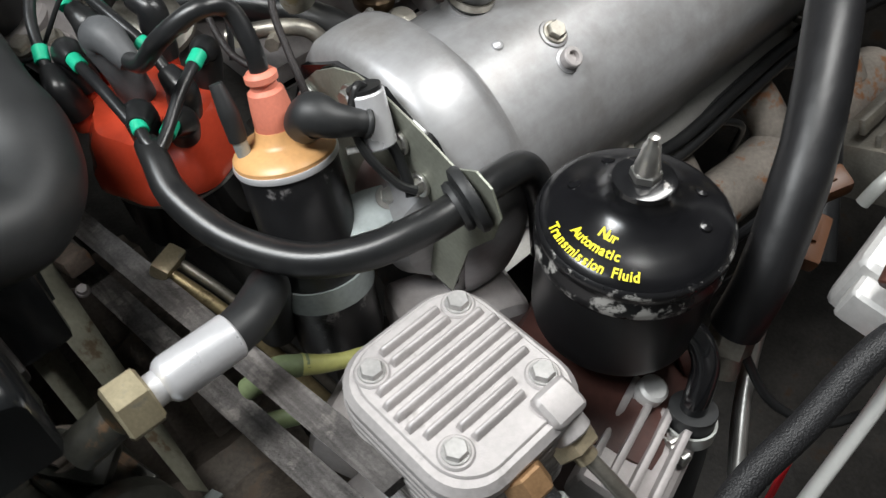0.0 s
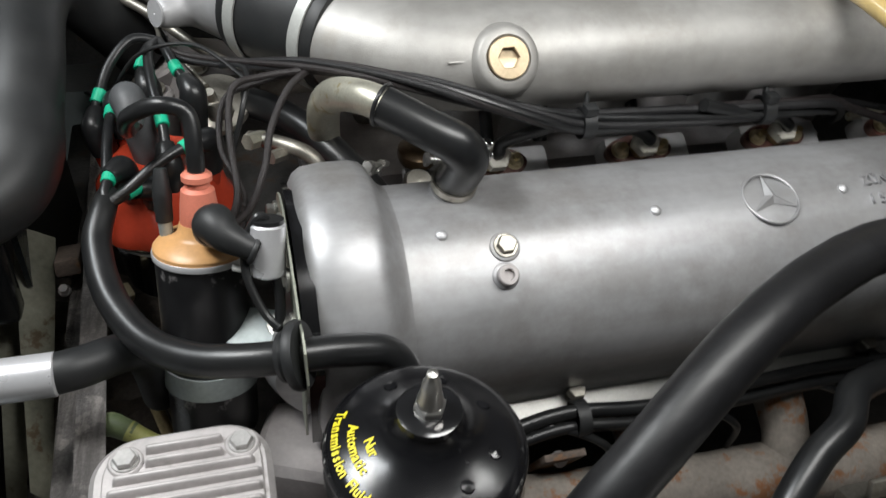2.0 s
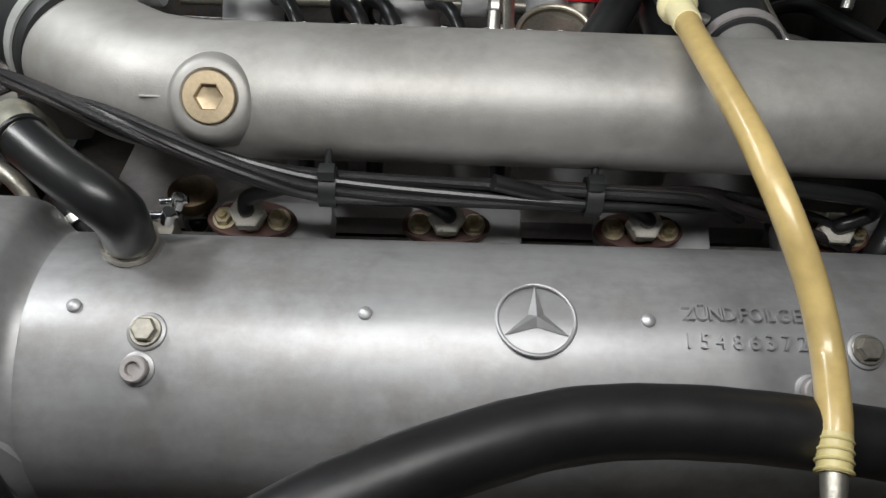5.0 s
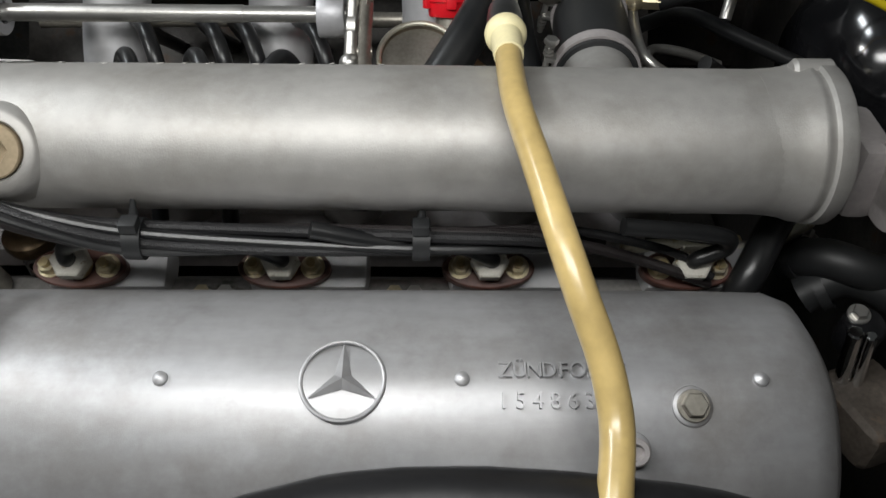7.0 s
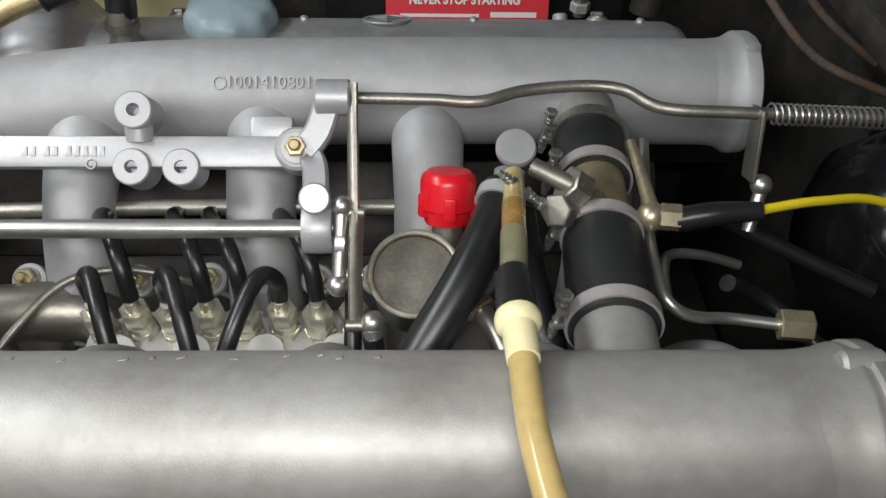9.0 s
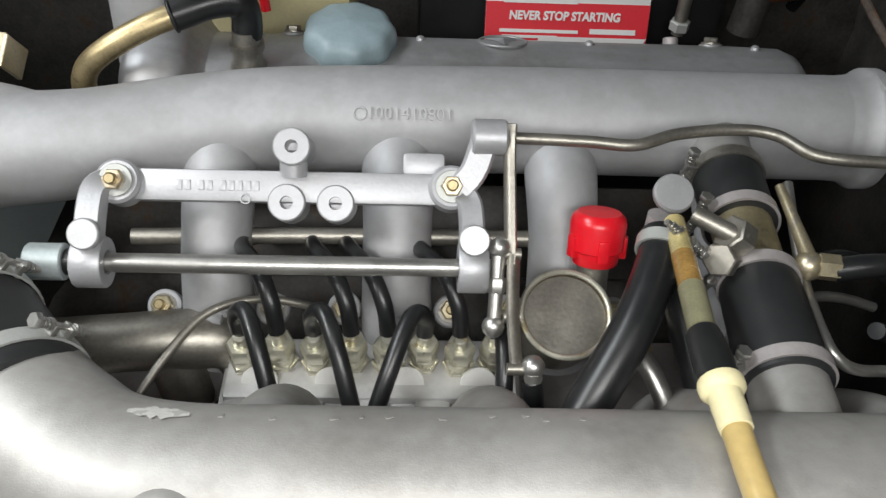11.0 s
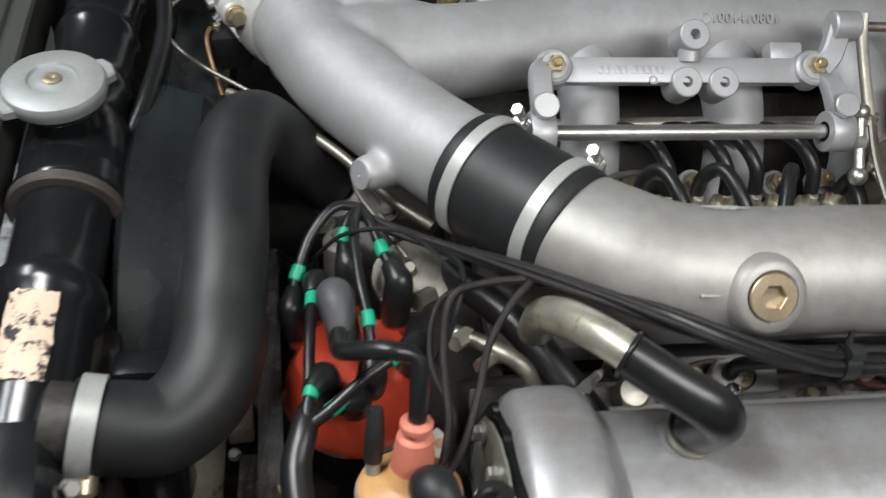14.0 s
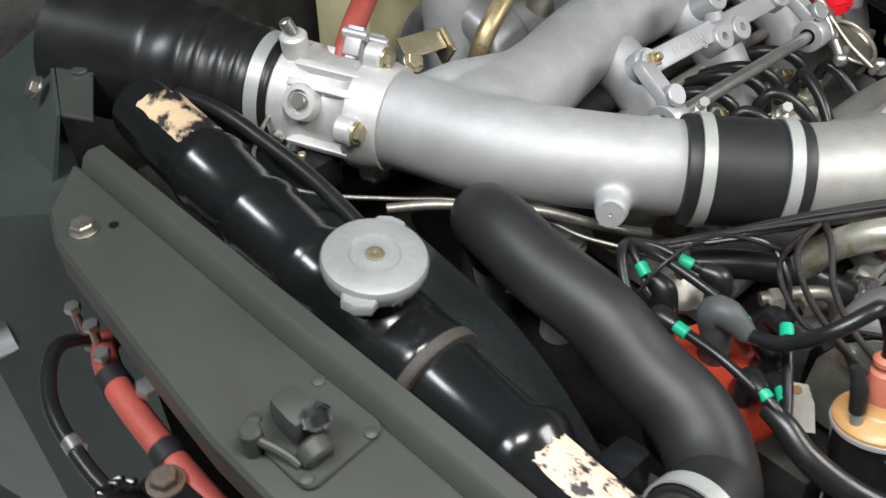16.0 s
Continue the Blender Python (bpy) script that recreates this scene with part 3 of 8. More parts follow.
    part("emblem_ring", g, M_COVER, c)
    g = Geo()
    away = -1 if mirror else 1
    mb = basis(p, n, (1, 0, 0))
    for k in range(3):
        a = math.pi / 2 * away + 2 * math.pi * k / 3
        tip, l, r = (0.0206 * math.cos(a), 0.0206 * math.sin(a), 0.0006), (0.0052 * math.cos(a + 1.05), 0.0052 * math.sin(a + 1.05), 0.0004), (0.0052 * math.cos(a - 1.05), 0.0052 * math.sin(a - 1.05), 0.0004)
        g.add([(0, 0, 0.0038), tip, l, r], [(0, 2, 1), (0, 1, 3)], mb)
    part("emblem_star", g, M_COVER, c, sharp=5)
    if not mirror:
        for text, yy, x0, pitch in (("Z\u00dcNDFOLGE", -0.2440, 0.3375, 0.00760), ("15486372", -0.2590, 0.3360, 0.00900)):
            for k, ch in enumerate(text):
                lettering("raised_letter", ch, 0.0125, 0.0022, basis((x0 + k * pitch, yy, surf(yy) + 0.0004), nrm(yy), (1, 0, 0)), M_COVER, c, 0.92)
    return c


cover_left = valve_cover(False)
cover_right = valve_cover(True)


# ---- intake tubes ----
LTUBE = [(0.505, -0.1207, 0.961), (0.40, -0.1198, 0.961), (0.25, -0.1185, 0.961), (0.12, -0.1172, 0.9605), (0.06, -0.1150, 0.9595), (0.018, -0.105, 0.958), (-0.015, -0.083, 0.957), (-0.043, -0.060, 0.956)]
left = thing("intake_tube", (0.25, -0.12, 0.918), "bare cast aluminium intake tube with brass hexagon plug", "intake tube")
g = Geo()
oval_tube(g, LTUBE, 0.0453, 0.0402)
part("tube_casting", g, M_TUBE, left, sharp=50)
for x in (0.10, 0.235, 0.365, 0.47):
    g = tube(Geo(), [(x, -0.110, 0.940), (x, -0.080, 0.938), (x, -0.045, 0.908), (x, -0.01, 0.855), (x + 0.0, 0.005, 0.80)], [0.026, 0.026, 0.026, 0.026, 0.026], 24, 6)
    part("runner", g, M_TUBE, left, sharp=50)
g = Geo()
lathe(g, [(0.0448, -0.030), (0.0456, -0.018), (0.0470, -0.010), (0.0492, -0.004), (0.0496, -0.001), (0.0482, 0.001), (0.0484, 0.0025), (0.0508, 0.004), (0.0510, 0.012), (0.0494, 0.014), (0.030, 0.014), (0.0, 0.013)], 64, basis((0.512, -0.1207, 0.961), (1, -0.0085, 0)) @ Matrix.Diagonal((1, 0.90, 1, 1)))
part("end_flange", g, M_TUBE, left, sharp=45)
part("flange_lug", rod(Geo(), (0.502, -0.106, 0.998), (0.526, -0.106, 0.998), 0.0085, 20, bevel=0.002), M_TUBE, left)
pl, pn = Vector((0.067, -0.1565, 0.9785)), Vector((0.0, -0.81, 0.58)).normalized()
g = Geo()
lathe(g, [(0.0290, -0.014), (0.0268, -0.008), (0.0256, -0.004), (0.0228, 0.0012), (0.0208, 0.0028), (0.0168, 0.0034), (0.0157, 0.0022), (0.0157, -0.004), (0, -0.004)], 40, basis(pl, pn))
for e_, low in ((-0.032, 0.0062), (0.035, 0.0046)):
    box(g, pl + Vector((e_, 0, 0)) - pn * low, (0.020, 0.0014, 0.004), 0.0005, basis((0, 0, 0), pn, (1, 0, 0)))
part("plug_boss", g, M_TUBE, left)
def hex_ring(r, h):
    """Points of a hexagon, taken evenly round, at height h over the plug's seat."""
    q = basis(pl, pn)
    return [q @ Vector((r * math.cos(t) * math.cos(math.pi / 6) / math.cos((t % (math.pi / 3)) - math.pi / 6), r * math.sin(t) * math.cos(math.pi / 6) / math.cos((t % (math.pi / 3)) - math.pi / 6), h)) for t in (2 * math.pi * k / 48 for k in range(48))]


def round_ring(r, h):
    q = basis(pl, pn)
    return [q @ Vector((r * math.cos(2 * math.pi * k / 48), r * math.sin(2 * math.pi * k / 48), h)) for k in range(48)]


g = Geo()
loft(g, [round_ring(0.0151, -0.003), round_ring(0.0151, 0.0040), round_ring(0.0144, 0.0048), hex_ring(0.0085, 0.0048), hex_ring(0.0078, 0.0040), hex_ring(0.0078, 0.0006), round_ring(0.0030, 0.0)])
plug = part("plug", g, M_PLUG, left, "brass-coloured plug with a hexagon socket", sharp=30)
for k in range(14):
    x = 0.085 + k * 0.0140 + random.uniform(-0.003, 0.003)
    if random.random() < 0.35:
        continue
    a = random.uniform(1.0, 1.12)
    part("cast_mark", box(Geo(), (x, -0.1175 + 0.0453 * math.cos(a), 0.9607 + 0.0403 * math.sin(a)), (random.uniform(0.002, 0.005), random.uniform(0.002, 0.005), 0.0005), 0.0002, pose(0, 0, 0, math.degrees(a) - 90, 0, random.uniform(-20, 20))), M_TUBE, left)
g = Geo()
rows = []
for i in range(13):
    x = 0.040 + 0.0026 * i
    mid, half = 1.10 + 0.05 * noise.noise(Vector((i * 0.6, 2.0, 0))), 0.03 + 0.11 * math.sin(math.pi * i / 12) * (0.7 + 0.6 * noise.noise(Vector((i * 0.9, 7.0, 0))))
    rows.append([(x, -0.1120 - 0.06 * (x - 0.02) + 0.0458 * math.cos(mid + half * s), 0.9597 + 0.0407 * math.sin(mid + half * s)) for s in np.linspace(-1, 1, 7)])
loft(g, rows, closed=False, caps=False)
part("scraped_patch", g, M_SCUFF, left, "pale scraped patch")
g = Geo()
hexa(g, (0.500, -0.103, 0.862), (0.510, -0.103, 0.862), 0.007)
part("bolt", g, M_ZINC, left)

right = thing("intake_tube", (0.25, 0.21, 0.918), "blasted aluminium intake tube with front branch, runners and raised part number", "intake tube")
RTUBE = [(0.540, 0.213, 0.958), (0.42, 0.213, 0.958), (0.25, 0.214, 0.957), (0.10, 0.210, 0.956), (0.02, 0.200, 0.954), (-0.06, 0.180, 0.952), (-0.12, 0.168, 0.953), (-0.165, 0.160, 0.954), (-0.198, 0.158, 0.956)]
g = Geo()
tube(g, RTUBE, [0.043, 0.043, 0.043, 0.0425, 0.042, 0.0415, 0.043, 0.046, 0.040], 40, 8)
tube(g, [(-0.092, -0.003, 0.956), (-0.125, 0.038, 0.955), (-0.160, 0.085, 0.955), (-0.190, 0.130, 0.956), (-0.213, 0.180, 0.958), (-0.229, 0.218, 0.959)], [0.040, 0.0405, 0.0415, 0.0428, 0.0425, 0.0425], 40, 8)
tube(g, [(-0.205, 0.205, 0.965), (-0.168, 0.196, 0.968), (-0.120, 0.186, 0.962), (-0.07, 0.182, 0.955)], [0.024, 0.028, 0.030, 0.026], 24, 6)
tube(g, [(-0.132, 0.034, 0.946), (-0.158, 0.017, 0.945), (-0.176, 0.006, 0.947)], [0.027, 0.0150, 0.0128], 28, 6)
casting = part("tube_casting", g, M_YPIPE, right, sharp=60)
fuse = casting.modifiers.new("fuse", "REMESH")
fuse.mode, fuse.voxel_size, fuse.use_smooth_shade = "VOXEL", 0.0024, True
soften = casting.modifiers.new("soften", "SMOOTH")
soften.factor, soften.iterations = 0.6, 14
part("boss_cap", lathe(Geo(), [(0.0112, 0), (0.0112, 0.0015), (0.0015, 0.0018), (0.0, 0.0008)], 24, basis((-0.1755, 0.0062, 0.9471), (-0.82, -0.50, 0.20))), M_YPIPE, right)
for x in (0.035, 0.172, 0.300, 0.432):
    g = tube(Geo(), [(x, 0.200, 0.945), (x, 0.165, 0.938), (x, 0.125, 0.912), (x, 0.098, 0.872), (x, 0.088, 0.82)], [0.028, 0.0285, 0.0262, 0.027, 0.031], 28, 6)
    box(g, (x, 0.068, 0.868), (0.018, 0.012, 0.022), 0.005)
    part("runner", g, M_YPIPE, right, sharp=50)
g = Geo()
lathe(g, [(0.0424, -0.026), (0.0436, -0.012), (0.0446, -0.006), (0.0480, 0.0), (0.0495, 0.002), (0.0495, 0.012), (0.047, 0.014), (0, 0.015)], 48, basis((0.545, 0.213, 0.958), (1, 0, 0)))
box(g, (0.552, 0.207, 1.0045), (0.013, 0.022, 0.010), 0.0045)
part("end_flange", g, M_YPIPE, right, sharp=45)
nn = Vector((0, -0.76, 0.65)).normalized()
lettering("raised_text", "1001410801", 0.0132, 0.0019, basis((0.1800, 0.213 - 0.043 * 0.76, 0.957 + 0.043 * 0.65), nn, (1, 0, 0)), M_YPIPE, right, 1.0)
g = Geo()
ring(g, (0.1425, 0.213 - 0.043 * 0.76, 0.957 + 0.043 * 0.65), nn, 0.0046, 0.0009, 24, 6)
part("raised_mark", g, M_YPIPE, right)

# rubber coupling with two band clamps
coup = thing("rubber_coupling", (-0.07, -0.03, 0.912), "black rubber intake coupling with pale band clamps", "hose coupling")
A, B = Vector((-0.0970, 0.0014, 0.956)), Vector((-0.0321, -0.0716, 0.956))
ax = (B - A).normalized()
g = Geo()
L = (B - A).length
lathe(g, [(0.041, 0), (0.0445, 0.001), (0.0455, 0.004), (0.0455, 0.012), (0.0450, 0.018), (0.0450, L - 0.018), (0.0455, L - 0.012), (0.0455, L - 0.004), (0.0445, L - 0.001), (0.041, L)], 48, basis(A, ax))
part("sleeve", g, M_RUBBERM, coup)
clamp("clamp", A + ax * 0.016, ax, 0.0458, 0.010, (0.75, 0.6, 0.75), coup)
clamp("clamp", B - ax * 0.016, ax, 0.0458, 0.010, (0.75, 0.6, 0.75), coup)

# ---- throttle body and air bellows ----
thr = thing("throttle_valve", (-0.26, 0.29, 0.90), "bright cast aluminium throttle valve with levers and brass bolts", "throttle valve")
D = Vector((-0.42, 0.90, 0.02)).normalized()
C0 = Vector((-0.226, 0.212, 0.958))
TQ = basis(C0, D)


def around(deg, r, s):
    """A point round the throttle's axis: 180 to the front, 270 up."""
    return TQ @ Vector((r * math.cos(radians(deg)), r * math.sin(radians(deg)), s))


g = Geo()
lathe(g, [(0.046, -0.004), (0.049, 0.008), (0.050, 0.014), (0.050, 0.026), (0.046, 0.030), (0.043, 0.036), (0.0425, 0.070), (0.045, 0.078), (0.0495, 0.082), (0.0500, 0.098), (0.047, 0.101), (0.044, 0.102), (0.044, 0.125)], 52, TQ)
part("barrel", g, M_WHITEALU, thr, sharp=40)
for a in (15, 100, 196, 278):
    g = Geo()
    rod(g, around(a, 0.054, 0.010), around(a, 0.054, 0.026), 0.0125, 22, bevel=0.002)
    box(g, around(a, 0.046, 0.018), (0.022, 0.020, 0.014), 0.003, TQ.to_3x3().to_4x4() @ pose(0, 0, 0, 0, 0, a))
    part("flange_ear", g, M_WHITEALU, thr)
    bolt(thr, around(a, 0.054, 0.009), -D, 0.0080, 0.0065, 0.0100, M_ZINC)
for a in (160, 228, 250, 320):
    part("web", box(Geo(), around(a, 0.0455, 0.052), (0.011, 0.0075, 0.062), 0.002, TQ.to_3x3().to_4x4() @ pose(0, 0, 0, 0, 0, a)), M_WHITEALU, thr)
g = Geo()
lathe(g, [(0.017, 0.0), (0.0160, 0.010), (0.0150, 0.013), (0.0105, 0.0135), (0.0100, 0.009), (0.0, 0.009)], 28, basis(around(210, 0.040, 0.066), around(210, 1, 0) - C0))
sb_ = part("shaft_boss", g, M_WHITEALU, thr)
part("shaft_end", rod(Geo(), around(210, 0.048, 0.066), around(210, 0.0545, 0.066), 0.0070, 18, bevel=0.001), M_STEEL, sb_)
g = Geo()
rod(g, around(262, 0.040, 0.088), around(262, 0.068, 0.088), 0.0120, 22, bevel=0.002)
tb_ = part("top_boss", g, M_WHITEALU, thr)
part("screw", rod(Geo(), around(262, 0.067, 0.088), around(262, 0.080, 0.094), 0.0060, 14, bevel=0.001), M_STEEL, tb_)
for a, r, s in ((300, 0.058, 0.050), (322, 0.060, 0.040)):
    g = Geo()
    box(g, around(a, r, s), (0.026, 0.008, 0.016), 0.002, TQ.to_3x3().to_4x4() @ pose(0, 0, 0, 0, 0, a + 8))
    rod(g, around(a, r + 0.006, s - 0.012), around(a, r + 0.006, s + 0.012), 0.0050, 14, bevel=0.0008)
    part("lever", g, M_MACHINED, thr)
for a, r, s in ((148, 0.048, 0.080), (128, 0.052, 0.052)):
    part("black_plug", rod(Geo(), around(a, r - 0.012, s), around(a, r + 0.012, s - 0.002), 0.0120, 20, bevel=0.003), M_RUBBER, thr, "black rubber vacuum plug")
part("screw", rod(Geo(), around(166, 0.044, 0.088), around(166, 0.056, 0.088), 0.0060, 16, bevel=0.001), M_STEEL, thr)
g = Geo()
box(g, (-0.160, 0.248, 0.994), (0.044, 0.022, 0.003), 0.0008, pose(0, 0, 0, 35, 0, -8))
box(g, (-0.135, 0.245, 0.984), (0.004, 0.026, 0.030), 0.001, pose(0, 0, 0, 35, 0, -8))
part("brass_bracket", g, M_ZINC, thr, "yellow zinc angle bracket")
bolt(thr, (-0.181, 0.236, 0.988), (0.1, -0.7, 0.7), 0.0085, 0.006, 0.0105, M_ZINC)

swb = thing("throttle_switch", (-0.296, 0.255, 0.91), "black plastic throttle switch with copper terminals", "switch")
part("box", box(Geo(), (-0.293, 0.252, 0.918), (0.036, 0.052, 0.034), 0.004, pose(0, 0, 0, 0, 0, 8), 2), M_RUBBER, swb)
for x, y in ((-0.306, 0.266), (-0.302, 0.246)):
    part("terminal", rod(Geo(), (x, y, 0.934), (x, y, 0.939), 0.0038, 14, bevel=0.0006), M_PALEBRASS, swb)
part("wire", tube(Geo(), [(-0.308, 0.240, 0.937), (-0.309, 0.222, 0.936), (-0.305, 0.205, 0.925), (-0.296, 0.185, 0.90)], 0.0022, 10, 6), M_BROWNBRASS, swb, "bare copper wire")

bel = thing("air_bellows", (-0.33, 0.45, 0.88), "black ribbed rubber air intake bellows", "air hose")
g = Geo()
BD = Vector((-0.50, 0.85, 0.06)).normalized()
lathe(g, [(0.044, 0.0), (0.0485, 0.001), (0.0500, 0.006), (0.0500, 0.022), (0.0530, 0.026), (0.0545, 0.030), (0.0530, 0.034), (0.0525, 0.038), (0.0555, 0.042), (0.0565, 0.046), (0.0550, 0.050), (0.0550, 0.058), (0.0590, 0.062), (0.0600, 0.066), (0.0585, 0.070), (0.0580, 0.076), (0.0610, 0.080), (0.0620, 0.084), (0.0605, 0.088), (0.0600, 0.110), (0.0640, 0.115), (0.0650, 0.122), (0.0640, 0.128), (0.0640, 0.22), (0.03, 0.23)], 56, basis(C0 + D * 0.104, BD))
part("bellows", g, M_RUBBER, bel, sharp=70)
clamp("clamp", C0 + D * 0.119, BD, 0.0505, 0.013, (0.2, -0.2, -1), bel)

# ---- crossover with rubber sleeves ----
cross = thing("crossover_pipe", (0.41, 0.05, 0.93), "plated crossover pipe with two black rubber sleeves", "crossover pipe")
ca, cb = Vector((0.402, -0.10, 0.958)), Vector((0.424, 0.195, 0.962))
d = (cb - ca).normalized()
L = (cb - ca).length
part("stub", rod(Geo(), ca, ca + d * 0.075, 0.0245, 36, r2=0.0235), M_TUBE, cross)
part("stub", rod(Geo(), cb - d * 0.06, cb, 0.0235, 36), M_TUBE, cross)
g = Geo()
rod(g, ca + d * 0.06, cb - d * 0.05, 0.0212, 36)
ring(g, ca + d * 0.143, d, 0.0216, 0.0022)
part("pipe", g, M_OLIVEBRASS, cross, "yellowish plated steel pipe")
g = Geo()
lathe(g, [(0.021, 0), (0.0268, 0.001), (0.0275, 0.005), (0.0268, 0.02), (0.0264, 0.065), (0.0258, 0.078), (0.0250, 0.082), (0.019, 0.083)], 40, basis(ca + d * 0.051, d))
part("sleeve", g, M_RUBBERM, cross)
g = Geo()
lathe(g, [(0.020, 0), (0.0252, 0.001), (0.0256, 0.01), (0.0256, 0.055), (0.0260, 0.062), (0.020, 0.063)], 40, basis(ca + d * 0.188, d))
part("sleeve", g, M_RUBBERM, cross)
for s, R in ((0.059, 0.0275), (0.136, 0.0259), (0.194, 0.0257), (0.244, 0.0261)):
    clamp("clamp", ca + d * s, d, R, 0.009, (-1, 0, 0.12), cross, M_OLDSTEEL if s > 0.2 else M_FIN)
g = Geo()
rod(g, (0.396, 0.042, 0.992), (0.366, 0.062, 0.996), 0.0062, 18)
hexa(g, (0.398, 0.048, 0.985), (0.386, 0.048, 0.994), 0.013)
part("fitting", g, M_OLDSTEEL, cross)

# ---- throttle linkage bracket ----
br = thing("linkage_bracket", (0.10, 0.095, 0.96), "silver-painted linkage bracket with bosses and brass nuts", "bracket")
N = Vector((0, -0.70, 0.71)).normalized()
UPV = Vector((0, 0.71, 0.70)).normalized()
NB_ = basis((0, 0, 0), N, (1, 0, 0))
part("bar", box(Geo(), (0.097, 0.1035, 0.976), (0.235, 0.022, 0.014), 0.003, NB_), M_BRACKET, br)
for x in (-0.016, 0.209):
    part("end_boss", rod(Geo(), (x, 0.108, 0.971), (x, 0.096, 0.986), 0.0155, 28, bevel=0.002), M_BRACKET, br)
part("top_stem", rod(Geo(), (0.101, 0.106, 0.985), (0.101, 0.114, 1.000), 0.0095, 20), M_BRACKET, br)
part("arm", strap(Geo(), [(0.204, 0.1035, 0.977), (0.2135, 0.100, 0.979), (0.2215, 0.086, 0.978), (0.2230, 0.062, 0.965)], 0.017, 0.013, N), M_BRACKET, br)
part("arm", strap(Geo(), [(-0.010, 0.1035, 0.977), (-0.0215, 0.101, 0.980), (-0.0290, 0.088, 0.982), (-0.0295, 0.060, 0.966)], 0.018, 0.013, N), M_BRACKET, br)
part("lever_arm", strap(Geo(), [(0.214, 0.096, 0.984), (0.224, 0.104, 0.994), (0.231, 0.118, 1.010)], 0.019, 0.012, N), M_BRACKET, br)
part("lever_hub", rod(Geo(), (0.222, 0.118, 1.012), (0.246, 0.118, 1.012), 0.0125, 28, bevel=0.0015), M_BRACKET, br)
part("side_pad", box(Geo(), (0.190, 0.120, 0.985), (0.030, 0.016, 0.016), 0.004, NB_), M_BRACKET, br)
for x0, x1 in ((-0.040, -0.020), (0.214, 0.234)):
    g = Geo()
    lathe(g, [(0.0085, 0), (0.0165, 0), (0.0172, 0.001), (0.0172, x1 - x0 - 0.001), (0.0165, x1 - x0), (0.0085, x1 - x0), (0.0085, 0)], 32, basis((x0, 0.056, 0.948), (1, 0, 0)))
    box(g, ((x0 + x1) / 2, 0.062, 0.962), (x1 - x0 - 0.002, 0.014, 0.020), 0.003)
    part("bearing", g, M_BRACKET, br)
for x, y, z in ((0.097, 0.0925, 0.9715), (0.130, 0.0935, 0.9705), (0.101, 0.1125, 1.004)):
    g = lathe(Geo(), [(0.0135, -0.018), (0.0128, 0.006), (0.0118, 0.007), (0.0045, 0.007), (0.0040, -0.006), (0, -0.006)], 28, basis((x, y, z), N))
    part("boss", g, M_BRACKET, br, "silver boss with machined face")
for x in (-0.016, 0.209):
    p = Vector((x, 0.0955, 0.9865))
    w = part("washer", rod(Geo(), p, p + N * 0.002, 0.0112, 24, bevel=0.0004), M_CLAMP, br)
    part("nut", hexa(Geo(), p + N * 0.002, p + N * 0.0080, 0.0074, 0.0014), M_PALEBRASS, br)
    part("stud", rod(Geo(), p + N * 0.006, p + N * 0.0135, 0.0040, 16, bevel=0.001), M_BRASS, br)
for x in (-0.029, 0.2235):
    p = Vector((x, 0.058, 0.972))
    part("pin_cap", rod(Geo(), p, p + N * 0.006, 0.0105, 28, bevel=0.001), M_MACHINED, br)
for k in range(9):
    x = 0.024 + k * 0.0056 + (0.0035 if k > 1 else 0) + (0.0035 if k > 3 else 0)
    part("raised_bar", box(Geo(), Vector((x, 0.1035, 0.976)) + N * 0.0072, (0.0042, 0.0068, 0.0010), 0.0004, basis((0, 0, 0), N, (1, 0, 0))), M_BRACKET, br)
g = Geo()
ring(g, Vector((0.069, 0.097, 0.970)) + N * 0.0072, N, 0.0032, 0.0006, 20, 6)
part("raised_mark", g, M_BRACKET, br)

shaft = thing("linkage_shaft", (0.09, 0.056, 0.94), "plated steel throttle shaft held in the bracket", "shaft")
part("rod", rod(Geo(), (-0.050, 0.056, 0.948), (0.158, 0.056, 0.948), 0.0066, 24), M_STEEL, shaft)
part("rod", rod(Geo(), (0.158, 0.056, 0.948), (0.240, 0.056, 0.948), 0.0061, 24), M_STEEL, shaft)
g = Geo()
rod(g, (-0.072, 0.056, 0.948), (-0.047, 0.056, 0.948), 0.0125, 24, bevel=0.001)
part("end_collar", g, M_PLATE, shaft, "zinc-plated end collar")
part("lock_ring", rod(Geo(), (-0.047, 0.056, 0.948), (-0.041, 0.056, 0.948), 0.009, 20), M_RUBBER, shaft)

link = thing("linkage_levers", (0.245, 0.03, 0.92), "plated steel ball links and thin levers", "linkage")


def ball(g, p, r):
    return lathe(g, [(0, -r)] + [(r * math.cos(a), r * math.sin(a)) for a in np.linspace(-1.35, 1.35, 9)] + [(0, r)], 18, Matrix.Translation(p))


g = Geo()
tube(g, [(0.2475, 0.118, 1.024), (0.2475, 0.105, 1.006), (0.2485, 0.060, 0.966), (0.2485, 0.050, 0.958)], 0.0030, 10, 6, oval=1.6)
part("thin_lever", g, M_OLDSTEEL, link)
g = Geo()
rod(g, (0.2405, 0.055, 0.962), (0.2385, 0.027, 0.931), 0.0048, 16)
hexa(g, (0.2398, 0.045, 0.951), (0.2393, 0.038, 0.943), 0.0062)
ball(g, (0.241, 0.058, 0.966), 0.0072)
ball(g, (0.238, 0.023, 0.926), 0.0078)
part("ball_link", g, M_STEEL, link)
g = Geo()
tube(g, [(0.251, 0.056, 0.962), (0.250, 0.025, 0.940), (0.2515, -0.010, 0.922)], 0.0034, 10, 6, oval=1.6)
